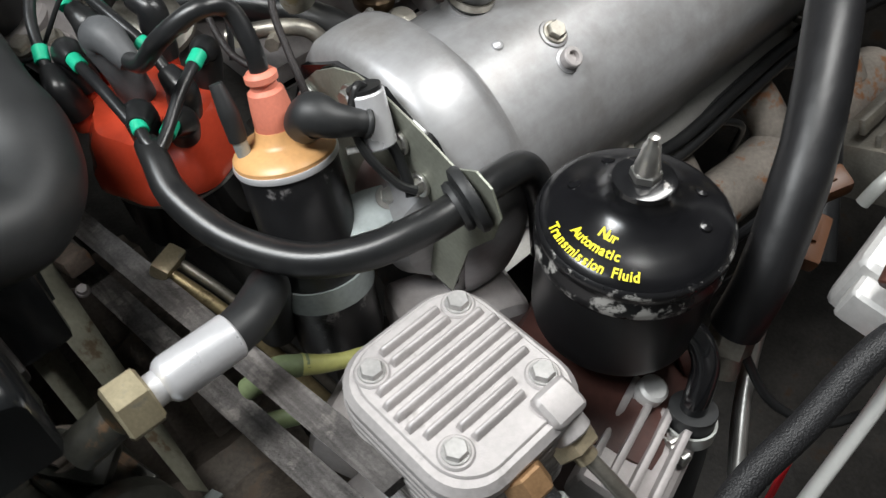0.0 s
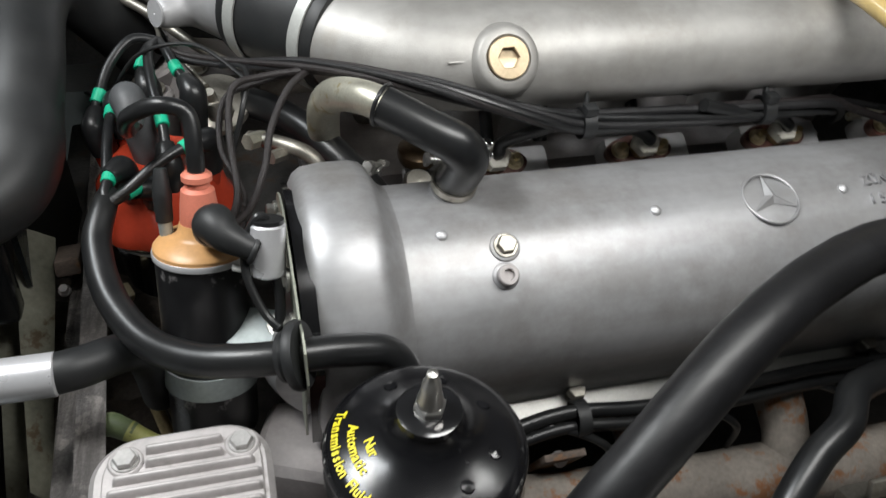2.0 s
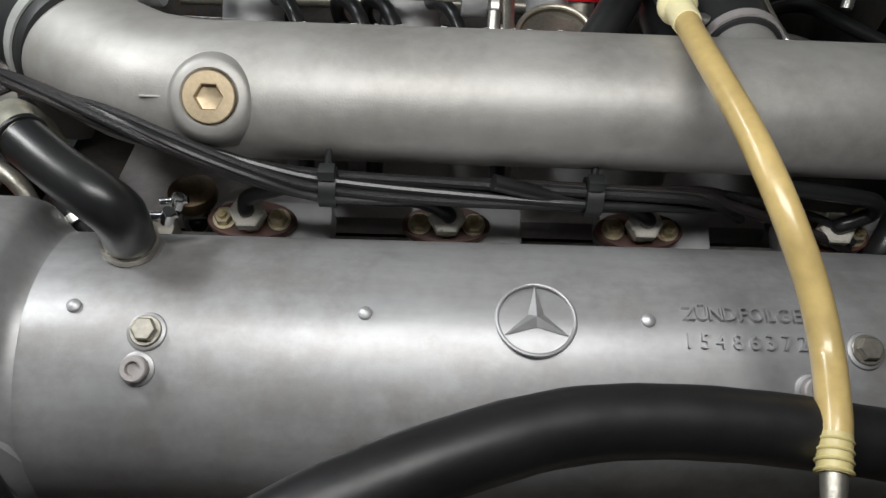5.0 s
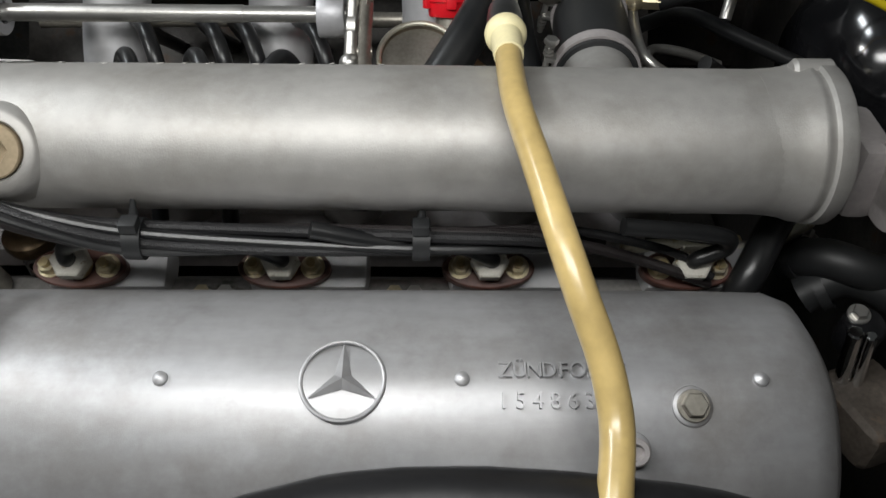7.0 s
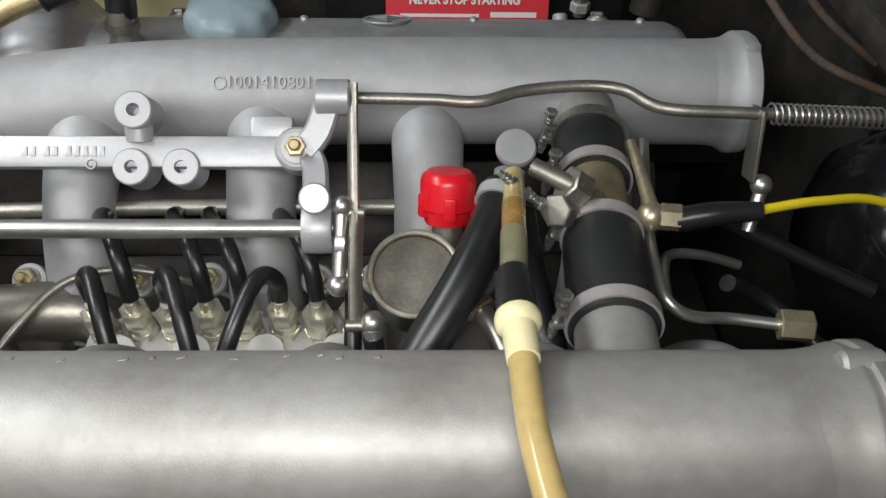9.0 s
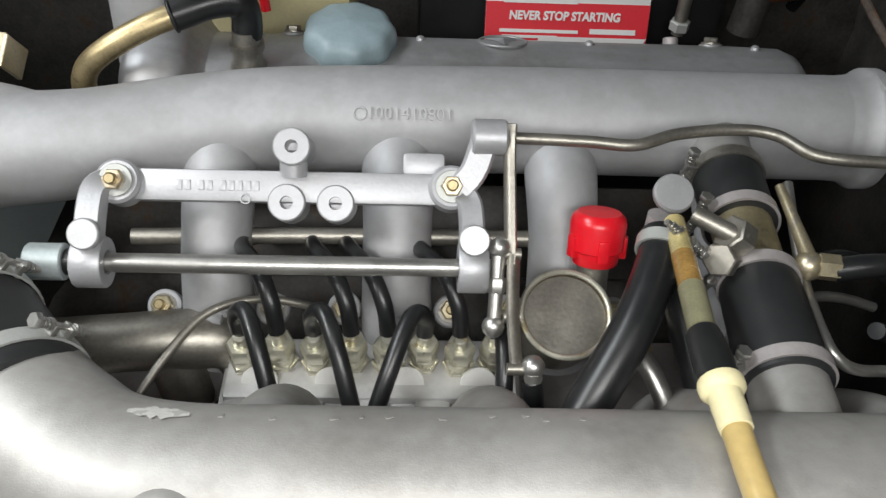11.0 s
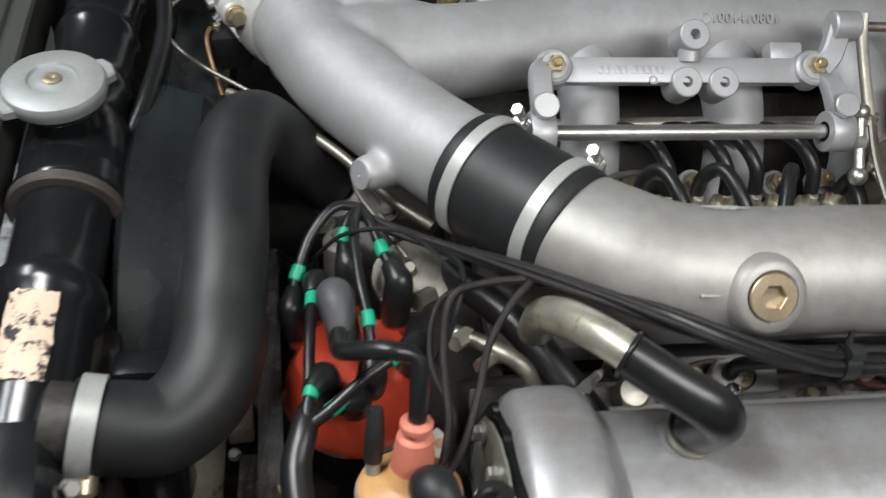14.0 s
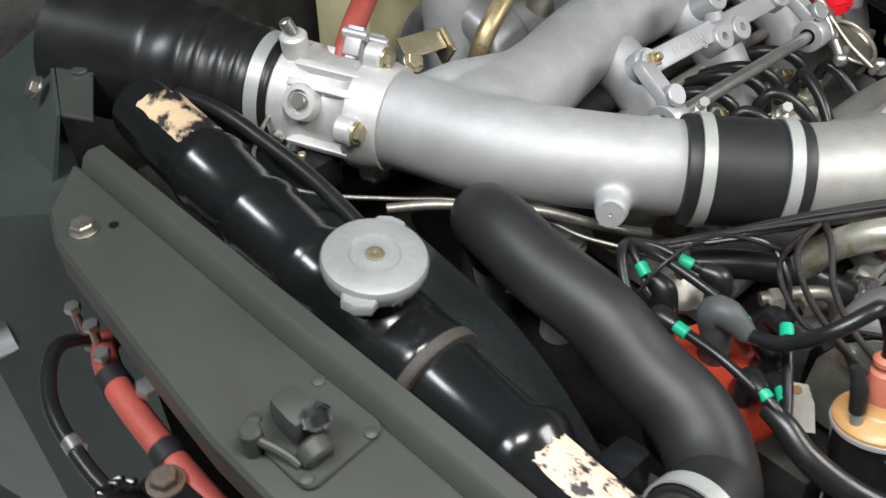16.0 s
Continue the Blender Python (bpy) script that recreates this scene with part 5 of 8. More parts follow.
clamp("clamp", (0.0206, -0.2045, 0.9105), (0.1, -0.2, 1), 0.0150, 0.005, (0.1, 1.0, 0.1), el, M_OLDSTEEL)
g = Geo()
for p in ((0.0415, -0.1975, 0.9200), (0.0445, -0.1860, 0.9215)):
    rod(g, p, Vector(p) + Vector((0.004, -0.002, 0.010)), 0.0040, 16, bevel=0.0008)
    rod(g, Vector(p) + Vector((-0.008, 0.0, 0.004)), Vector(p) + Vector((0.008, 0.0, 0.006)), 0.0022, 12)
part("clamp_screws", g, M_CHROME, el, "bright clamp screws")
g = Geo()
tube(g, [(-0.0250, -0.1910, 0.9680), (-0.0400, -0.1720, 0.9660), (-0.0540, -0.1450, 0.9520), (-0.0590, -0.1200, 0.925), (-0.0575, -0.1050, 0.885)], [0.0118, 0.0118, 0.0122, 0.0125, 0.0125], 24, 8)
part("pipe", g, M_PLATED, el, "pale plated elbow pipe")

# ---- plate in front of the near cover ----
fp2 = thing("front_plate", (-0.10, -0.24, 0.80), "thin zinc-plated bracket plate in front of the cover", "plate")
g = Geo()
pts = [(-0.158, 0.80), (-0.158, 0.86), (-0.168, 0.884), (-0.187, 0.904), (-0.208, 0.918), (-0.230, 0.9255), (-0.254, 0.9245), (-0.285, 0.9165), (-0.314, 0.906), (-0.330, 0.915), (-0.342, 0.910), (-0.350, 0.892), (-0.345, 0.872), (-0.325, 0.845), (-0.310, 0.79)]
loft(g, [[(x, y, z) for y, z in pts] for x in (-0.1018, -0.1004)])
part("plate", g, M_OLIVE, fp2)
# Black slab paints the shaded gap between plate and cover dome.
g = Geo()
loft(g, [[(x, y, z) for y, z in ((-0.155, 0.80), (-0.150, 0.86), (-0.165, 0.895), (-0.20, 0.914), (-0.245, 0.918), (-0.285, 0.90), (-0.318, 0.86), (-0.31, 0.78))] for x in (-0.098, -0.088)])
part("dark_gap_fill", g, M_GLOSS, fp2)
for y, z in ((-0.268, 0.897), (-0.285, 0.874), (-0.225, 0.907), (-0.178, 0.880)):
    bolt(fp2, (-0.104, y, z), (-1, 0, 0.1), 0.0058, 0.006, 0.008, M_STEEL)
cd = thing("condenser", (-0.113, -0.25, 0.88), "small silver ignition condenser with black top and lead", "condenser")
part("can", rod(Geo(), (-0.1150, -0.264, 0.900), (-0.1120, -0.2515, 0.932), 0.0112, 28, bevel=0.0015), M_SILVERHOSE, cd)
part("top", rod(Geo(), (-0.112, -0.2515, 0.9315), (-0.1118, -0.2505, 0.934), 0.0102, 24), M_RUBBER, cd)
part("lead", tube(Geo(), [(-0.112, -0.251, 0.934), (-0.118, -0.252, 0.937), (-0.126, -0.256, 0.922), (-0.128, -0.268, 0.905), (-0.120, -0.283, 0.886), (-0.112, -0.292, 0.880)], 0.0028, 10, 8), M_RUBBER, cd)

# ---- ignition coil ----
coil = thing("ignition_coil", (-0.166, -0.275, 0.79), "black ignition coil with ochre top and salmon rubber boot", "ignition coil")
ca_ = Vector((0.06, 0.27, 0.96)).normalized()
cc = Vector((-0.1545, -0.2235, 0.8920))
q = basis(cc, ca_)
part("can", lathe(Geo(), [(0.027, -0.142), (0.030, -0.140), (0.0305, -0.138), (0.0305, -0.004), (0.0300, 0.0)], 44, q), M_CAN, coil)
part("rim", lathe(Geo(), [(0.0300, -0.0030), (0.0318, -0.0025), (0.0322, 0.0), (0.0316, 0.0015), (0.0305, 0.0018)], 48, q), M_SILVERHOSE, coil, "bright crimped rim")
part("insulator", lathe(Geo(), [(0.0312, 0.0012), (0.0310, 0.004), (0.0275, 0.008), (0.0180, 0.0105), (0.0150, 0.013), (0.0130, 0.020), (0.0, 0.021)], 48, q), M_PEACH, coil)
part("boot", lathe(Geo(), [(0.0125, 0.016), (0.0128, 0.018), (0.0118, 0.032), (0.0105, 0.042), (0.0078, 0.044), (0.0078, 0.047), (0.0096, 0.0485), (0.0096, 0.052), (0.0075, 0.054), (0, 0.0545)], 36, q), M_PINK, coil)
part("clamp_band", lathe(Geo(), [(0.0308, -0.100), (0.0324, -0.100), (0.0324, -0.083), (0.0308, -0.083), (0.0308, -0.100)], 48, q), M_PLATE, coil, "pale zinc clamp band")
g = Geo()
plate(g, [(-0.036, -0.012), (0.0, -0.015), (0.022, -0.011), (0.028, 0.0), (0.022, 0.011), (0.0, 0.013), (-0.036, 0.012)], 0.002, basis((-0.1235, -0.2600, 0.8490), (-0.1475, -0.3420, 0.9210), (0.95, -0.30, 0)), 0.0004)
part("clamp_ear", g, M_PLATE, coil)
bolt(coil, (-0.1105, -0.2625, 0.8515), (-0.1475, -0.3420, 0.9210), 0.006, 0.006, 0.009, M_STEEL)
g = Geo()
tube(g, [(-0.1465, -0.2350, 0.9160), (-0.1435, -0.2440, 0.9280), (-0.1375, -0.2540, 0.9270), (-0.1275, -0.2600, 0.9230), (-0.1215, -0.2620, 0.9200)], [0.011, 0.0135, 0.0105, 0.0080, 0.0078], 22, 8)
ring(g, (-0.1215, -0.2620, 0.9200), (0.9, -0.3, -0.4), 0.0075, 0.0022, 24, 8)
part("terminal_boot", g, M_RUBBERM, coil, "grey-black rubber terminal boot", sharp=60)
part("terminal_lead", tube(Geo(), [(-0.1225, -0.2610, 0.9200), (-0.1135, -0.2640, 0.9130), (-0.1095, -0.2720, 0.8960), (-0.1105, -0.2820, 0.8810), (-0.1135, -0.2880, 0.8730)], 0.0034, 12, 8), M_RUBBER, coil)
part("crimp", rod(Geo(), (-0.1355, -0.2600, 0.9060), (-0.1255, -0.2650, 0.9060), 0.0024, 10), M_WHITE, coil)
part("screw", rod(Geo(), (-0.1755, -0.2140, 0.8990), (-0.1755, -0.2110, 0.9110), 0.0045, 12), M_PLATE, coil)
part("terminal_cap", tube(Geo(), [(-0.1755, -0.2110, 0.9090), (-0.1745, -0.2060, 0.9260), (-0.1735, -0.1980, 0.9410)], [0.0055, 0.0060, 0.0040], 14), M_RUBBERM, coil)
part("lead_out", tube(Geo(), [cc + ca_ * 0.052, cc + ca_ * 0.068, (-0.152, -0.193, 0.976), (-0.168, -0.190, 0.982), (-0.188, -0.178, 0.968), (-0.194, -0.155, 0.943), (-0.193, -0.130, 0.932)], 0.0055, 14, 8), M_RUBBER, coil)

tag_ = thing("stained_tag", (-0.137, -0.168, 0.83), "stained pale metal tag beside the ignition coil", "tag")
g = Geo()
plate(g, [(-0.020, -0.012), (0.004, -0.013), (0.020, -0.009), (0.021, 0.010), (-0.002, 0.013), (-0.020, 0.010)], 0.0012, basis((-0.137, -0.168, 0.838), (-0.25, -0.15, 0.95), (0.80, 0.60, 0.1)), 0.0004)
part("plate", g, M_NYLON, tag_)
part("hole", rod(Geo(), (-0.126, -0.160, 0.8412), (-0.127, -0.1605, 0.8442), 0.0038, 14), M_BROWNBRASS, tag_, "brown rivet")

# ---- distributor ----
dist = thing("distributor", (-0.18, -0.115, 0.80), "orange-red distributor cap with black boots and green-sleeved leads", "distributor")
da = Vector((-0.05, -0.02, 1)).normalized()
dc = Vector((-0.183, -0.117, 0.858))
q = basis(dc, da)
part("body", lathe(Geo(), [(0.034, -0.075), (0.044, -0.070), (0.046, -0.020), (0.049, -0.014), (0.049, -0.006)], 48, q), M_GLOSS, dist)
g = Geo()
lathe(g, [(0.0505, -0.014), (0.0520, -0.012), (0.0515, -0.003), (0.0470, 0.004), (0.0445, 0.020), (0.038, 0.029), (0.022, 0.033), (0.0, 0.034)], 64, q, 8, 0.03)
part("cap", g, M_DIST, dist)
JOIN, CON = (-0.176, -0.016, 0.934), (-0.213, -0.182, 0.904)
for boot, sleeve, route in (
    ((-0.209, -0.072, 0.916), (-0.211, -0.093, 0.919), [(-0.2125, -0.13, 0.918), CON]),
    ((-0.226, -0.088, 0.904), (-0.222, -0.064, 0.916), [(-0.212, -0.040, 0.930), (-0.195, -0.022, 0.940), JOIN]),
    ((-0.186, -0.060, 0.918), (-0.189, -0.040, 0.928), [(-0.184, -0.026, 0.934), JOIN]),
    ((-0.152, -0.085, 0.926), (-0.163, -0.059, 0.933), [(-0.170, -0.038, 0.938), JOIN]),
    ((-0.173, -0.146, 0.906), (-0.175, -0.117, 0.925), [(-0.180, -0.085, 0.937), (-0.182, -0.045, 0.942), JOIN]),
    ((-0.143, -0.128, 0.912), (-0.158, -0.145, 0.921), [(-0.180, -0.160, 0.917), (-0.200, -0.174, 0.908), CON]),
    ((-0.204, -0.148, 0.908), (-0.211, -0.161, 0.911), [(-0.214, -0.174, 0.908), CON]),
    ((-0.184, -0.158, 0.896), (-0.197, -0.170, 0.905), [(-0.206, -0.178, 0.905), CON]),
):
    boot, sleeve = Vector(boot), Vector(sleeve)
    base = Vector((dc.x + (boot.x - dc.x) * 0.85, dc.y + (boot.y - dc.y) * 0.85, 0.874))
    part("tower", rod(Geo(), base, base.lerp(boot, 0.45), 0.0090, 20, bevel=0.001), M_DIST, dist)
    dr = (sleeve - boot).normalized()
    g = tube(Geo(), [base.lerp(boot, 0.35), base.lerp(boot, 0.8), boot + dr * 0.002, boot + dr * 0.016], [0.0100, 0.0105, 0.0098, 0.0062], 18, 6)
    part("boot", g, M_RUBBER, dist, sharp=60)
    out = (Vector(route[0]) - sleeve).normalized()
    part("green_sleeve", rod(Geo(), sleeve - out * 0.0055, sleeve + out * 0.0055, 0.0050, 16, bevel=0.0005), M_GREEN, dist)
    part("lead", tube(Geo(), [boot + dr * 0.008, sleeve, *route], 0.0038, 12, 8), M_RUBBER, dist)
g = Geo()
tube(g, [(-0.188, -0.112, 0.885), (-0.192, -0.110, 0.915), (-0.196, -0.106, 0.936), (-0.1945, -0.116, 0.940), (-0.193, -0.133, 0.931)], [0.0115, 0.0115, 0.0125, 0.0110, 0.0068], 22, 6)
part("centre_boot", g, mat("grey_rubber", (0.075, 0.078, 0.082), 0.55, 0.0, 0.15, 50), dist, "grey rubber centre boot", sharp=60)
g = Geo()
ring(g, dc - da * 0.020, da, 0.047, 0.0014, 40, 6)
part("spring_clip", g, M_STEEL, dist)
vac = thing("vacuum_unit", (-0.142, -0.022, 0.83), "grey round vacuum advance can behind the distributor", "vacuum unit")
part("can", lathe(Geo(), [(0.0, -0.010), (0.022, -0.009), (0.0295, -0.003), (0.0310, 0.0), (0.0295, 0.003), (0.014, 0.008), (0.005, 0.010), (0.004, 0.018), (0, 0.018)], 40, basis((-0.139, -0.043, 0.888), (-0.15, -0.35, 0.92))), M_OLDSTEEL, vac)
for pts, r, m_ in (([(-0.2383, -0.0191, 0.8935), (-0.2187, -0.0429, 0.9038), (-0.1876, -0.0559, 0.9451), (-0.1465, -0.0706, 0.9576), (-0.1145, -0.1053, 0.9481)], 0.0016, M_RUBBER), ([(-0.130, -0.055, 0.93), (-0.112, -0.090, 0.945), (-0.118, -0.120, 0.93), (-0.13, -0.135, 0.90)], 0.0022, M_RUBBER)):
    single("thin_lead", tube(Geo(), pts, r, 10, 8), m_, "thin lead looping over the distributor", "lead")
J = (-0.068, -0.113, 0.955)
for k, pts in enumerate((
    [J, (-0.100, -0.114, 0.953), (-0.123, -0.124, 0.951), (-0.129, -0.148, 0.928), (-0.128, -0.185, 0.905), (-0.136, -0.218, 0.902)],
    [J, (-0.106, -0.108, 0.944), (-0.130, -0.118, 0.938), (-0.136, -0.146, 0.916), (-0.124, -0.180, 0.900), (-0.130, -0.200, 0.870)],
    [J, (-0.085, -0.130, 0.951), (-0.100, -0.147, 0.930), (-0.108, -0.170, 0.912), (-0.122, -0.205, 0.905), (-0.142, -0.236, 0.914)],
)):
    single("loom_branch", tube(Geo(), pts, 0.0026 - 0.0003 * (k % 2), 10, 8), M_LOOM, "woven brown-black wire looping from the loom to the coil", "wire", "loom branches")

# lead conduit with grommet
cond = thing("lead_conduit", (-0.15, -0.28, 0.84), "thick black lead conduit with rubber grommet", "conduit")
part("conduit", tube(Geo(), [(-0.2125, -0.168, 0.902), (-0.2160, -0.184, 0.9010), (-0.2205, -0.2080, 0.8920), (-0.2130, -0.2460, 0.8815), (-0.1925, -0.2840, 0.8780), (-0.1660, -0.3090, 0.8830), (-0.1370, -0.3225, 0.8900), (-0.1062, -0.3275, 0.8930), (-0.0760, -0.3235, 0.8870), (-0.0480, -0.3200, 0.8740), (-0.036, -0.325, 0.845), (-0.032, -0.33, 0.79)], [0.0075, 0.0085, 0.0095, 0.0100, 0.0102, 0.0102, 0.0102, 0.0102, 0.0102, 0.0102, 0.0102, 0.0102], 22, 8), M_RUBBER, cond)
gn = Vector((0.9, -0.28, 0.3)).normalized()
g = Geo()
gc = Vector((-0.1045, -0.3272, 0.8930))
lathe(g, [(0.010, -0.010), (0.0150, -0.009), (0.0158, -0.006), (0.0150, -0.004), (0.0205, -0.002), (0.0212, 0.001), (0.0200, 0.004), (0.012, 0.005)], 36, basis(gc, gn))
part("grommet", g, M_RUBBERM, cond)
# ---- radiator hose ----
rh = thing("radiator_hose", (-0.26, -0.05, 0.86), "thick matt black moulded radiator hose", "hose")
part("hose", tube(Geo(), [(-0.202, 0.100, 0.865), (-0.2240, 0.0860, 0.9040), (-0.2510, 0.0690, 0.9460), (-0.2640, 0.0380, 0.9590), (-0.2690, -0.0060, 0.9545), (-0.2670, -0.0600, 0.9460), (-0.2690, -0.1040, 0.9285), (-0.2685, -0.1340, 0.9200), (-0.2770, -0.1600, 0.9110), (-0.2960, -0.1800, 0.9090), (-0.3180, -0.1860, 0.9160), (-0.345, -0.1880, 0.9235)], [0.027, 0.0275, 0.0278, 0.0278, 0.0278, 0.0280, 0.0282, 0.0290, 0.0290, 0.0280, 0.0275, 0.0272], 36, 8), M_RUBBERM, rh, sharp=70)
clamp("clamp", (-0.336, -0.1875, 0.9215), (-1, 0, 0.25), 0.0283, 0.013, (0.1, -0.9, -0.55), rh)
g = Geo()
hexa(g, (-0.337, -0.217, 0.905), (-0.339, -0.226, 0.900), 0.0075)
rod(g, (-0.336, -0.205, 0.910), (-0.337, -0.220, 0.903), 0.008, 18)
part("clamp_nut", g, M_ZINC, rh)
wp = thing("thermostat_housing", (-0.185, 0.11, 0.80), "grey cast thermostat housing with bolts", "housing")
g = Geo()
rod(g, (-0.165, 0.120, 0.80), (-0.192, 0.100, 0.862), 0.031, 36, bevel=0.003)
box(g, (-0.150, 0.09, 0.83), (0.07, 0.07, 0.07), 0.012, pose(0, 0, 0, 10, 20, 30))
rod(g, (-0.19, 0.03, 0.80), (-0.19, 0.03, 0.862), 0.016, 20, bevel=0.003)
part("casting", g, M_FIN, wp)
for p in ((-0.190, 0.030, 0.863), (-0.150, 0.052, 0.870), (-0.205, 0.06, 0.850)):
    bolt(wp, p, (-0.3, -0.2, 0.9), 0.0075, 0.007, 0.010, M_OLDSTEEL)

# ---- radiator ----
rad = thing("radiator", (-0.38, 0.0, 0.45), "black enamelled radiator with round top tank and worn beige sticker", "radiator")


def tank_at(y):
    return Vector((-0.3815 - 0.045 * (y - 0.0), y, 0.9375 + 0.135 * y - 0.02 * (y < -0.25)))


g = Geo()
lathe_pts = [(-0.268, 0.012), (-0.264, 0.028), (-0.20, 0.0300), (-0.110, 0.0300), (-0.103, 0.0350), (-0.095, 0.0370), (-0.087, 0.0350), (-0.080, 0.0305), (-0.02, 0.0310), (0.008, 0.0330), (0.012, 0.0365), (0.060, 0.0365), (0.066, 0.0330), (0.075, 0.0310), (0.092, 0.0312), (0.096, 0.0330), (0.100, 0.0342), (0.105, 0.0338), (0.111, 0.0316), (0.118, 0.0310), (0.157, 0.0308), (0.161, 0.0328), (0.166, 0.0341), (0.171, 0.0336), (0.177, 0.0314), (0.184, 0.0308), (0.221, 0.0308), (0.225, 0.0328), (0.230, 0.0342), (0.236, 0.0336), (0.242, 0.0316), (0.251, 0.0312), (0.28, 0.0310), (0.33, 0.028), (0.34, 0.010)]
n = 36
secs = []
for y, r in lathe_pts:
    c = tank_at(y)
    secs.append([(c.x + r * math.cos(2 * math.pi * k / n), y, c.z + r * math.sin(2 * math.pi * k / n)) for k in range(n)])
loft(g, secs)
part("top_tank", g, M_TANK, rad, sharp=60)
g = Geo()
box(g, (-0.378, 0.07, 0.66), (0.055, 0.56, 0.46), 0.006)
part("core", g, M_DARK, rad)
g = Geo()
for s in (-1, 1):
    c0, c1 = tank_at(0.29), tank_at(-0.33)
    box(g, (-0.378, 0.04, 0.900), (0.064, 0.56, 0.012), 0.003, pose(0, 0, 0, 7.5, 0, 2.5))
part("tank_seam", g, M_DARK, rad)
g = Geo()
c = tank_at(0.036) + Vector((0, 0, 0.006))
rod(g, c + Vector((0, 0, 0.02)), c + Vector((0, 0.0, 0.056)), 0.022, 32, bevel=0.002)
ring(g, c + Vector((0, 0, 0.040)), (0, 0, 1), 0.024, 0.0025)
part("filler_neck", g, M_TANK, rad)
for y0, y1, a0, a1, paper in ((-0.109, -0.170, 1.05, 2.00, M_STICKER), (0.245, 0.305, 0.80, 2.10, M_FLAKE)):
    rows = []
    for i in range(13):
        y = y0 + (y1 - y0) * i / 12
        rr = 0.0318 if y0 < 0 else 0.0314
        row = []
        for k, a in enumerate(np.linspace(a0, a1, 13)):
            a += 0.05 * noise.noise(Vector((y * 300, 1.0 if k < 6 else 9.0, 0))) * abs(k - 6) / 6
            yy = y + 0.004 * noise.noise(Vector((a * 9, y0, 3.0))) * (1 if i in (0, 12) else 0.4)
            c = tank_at(yy)
            row.append((c.x + rr * math.cos(a), yy, c.z + rr * math.sin(a)))
        rows.append(row)
    g = Geo()
    loft(g, rows, closed=False, caps=False)
    loft(g, [[(x, y, z - 0.0006) for x, y, z in r] for r in rows], closed=False, caps=False)
    part("sticker", g, paper, rad, "worn and flaking beige paper sticker")
cq = Vector((-0.384, 0.037, 1.006))
cn = Vector((0.02, -0.11, 0.99)).normalized()
g = Geo()
lathe(g, [(0.0280, -0.010), (0.0332, -0.009), (0.0345, -0.004), (0.0345, 0.0), (0.0332, 0.0025), (0.0290, 0.0040), (0.0200, 0.0048), (0.0170, 0.0046), (0.0155, 0.0028), (0.0120, 0.0022), (0.0090, 0.0030), (0.0, 0.0034)], 48, basis(cq, cn))
m = basis(cq, cn)
for a in (radians(35), radians(215)):
    plate(g, [(math.cos(a + t) * r, math.sin(a + t) * r) for t, r in ((-0.42, 0.031), (-0.24, 0.0405), (0, 0.0425), (0.24, 0.0405), (0.42, 0.031))], 0.007, m @ Matrix.Translation((0, 0, -0.008)), 0.0015)
capo = part("pressure_cap", g, M_CAPGREY, rad, "grey plated pressure cap with two ears", sharp=40)
part("rivet", lathe(Geo(), [(0.0062, 0.0), (0.0060, 0.0015), (0.0035, 0.0022), (0.0, 0.0010)], 24, basis(cq + cn * 0.0030, cn)), M_ZINC, capo)
SHY = 0.116
shr = thing("fan_shroud", (-0.32, 0.0, 0.80), "black sheet metal fan shroud behind the radiator", "fan shroud")
g = Geo()
rows = []
for y in (0.30, 0.26, SHY + 0.020, SHY + 0.004, *np.linspace(SHY, -0.118, 14)):
    z0 = 0.940 + 0.13 * (y - 0.05) - 1.2 * max(0, 0.02 - y) ** 2 * 3 - (0.055 if y > SHY + 0.001 else 0.0)
    rows.append([(-0.348, y, z0 + 0.006), (-0.343, y, z0 + 0.010), (-0.300, y, z0 - 0.004), (-0.294, y, z0 - 0.014), (-0.296, y, z0 - 0.07), (-0.300, y, z0 - 0.07), (-0.299, y, z0 - 0.018), (-0.346, y, z0 + 0.002)])
loft(g, rows)
part("sheet", g, M_SHROUD, shr, sharp=30)
g = Geo()
box(g, (-0.319, -0.135, 0.84), (0.038, 0.025, 0.13), 0.006, pose(0, 0, 0, -8))
part("foot", g, M_TANK, shr)

# ---- front panel with latch ----
pan = thing("front_panel", (-0.48, -0.1, 0.94), "dark olive-grey painted radiator support panel with bonnet latch", "front panel", kind="structure")


def panel_z(y):
    return 0.9665 + 0.055 * y - 0.35 * min(0, y + 0.05) ** 2


g = Geo()
rows = []
for y in np.linspace(0.290, -0.50, 24):
    sh = -0.087 * y
    z = panel_z(y)
    cut = max(0, (y - 0.245)) * 0.9 + 0.10 * max(0, y - 0.02) - 0.05 * max(0, -0.05 - y)
    rows.append([(-0.5215 + sh + cut, y, z - 0.030), (-0.5215 + sh + cut, y, z - 0.003), (-0.5185 + sh + cut, y, z), (-0.451 + sh, y, z + 0.002), (-0.448 + sh, y, z + 0.001), (-0.445 + sh, y, z - 0.003), (-0.441 + sh, y, z + 0.006), (-0.436 + sh, y, z + 0.010), (-0.4245 + sh, y, z + 0.010), (-0.4225 + sh, y, z + 0.007), (-0.4225 + sh, y, z - 0.03), (-0.4265 + sh, y, z - 0.03), (-0.4285 + sh, y, z + 0.002)])
loft(g, rows)
part("panel", g, M_PANEL, pan, sharp=30)
g = Geo()
sx, sy_ = -0.481, -0.017
zz = panel_z(-0.017)
plate(g, rounded(0.058, 0.062, 0.008), 0.003, pose(sx + 0.006, sy_, zz, 0, 0, 5), 0.001)
part("latch_plate", g, M_PANEL, pan)
g = Geo()
box(g, (sx, sy_ + 0.004, zz + 0.014), (0.022, 0.030, 0.026), 0.009)
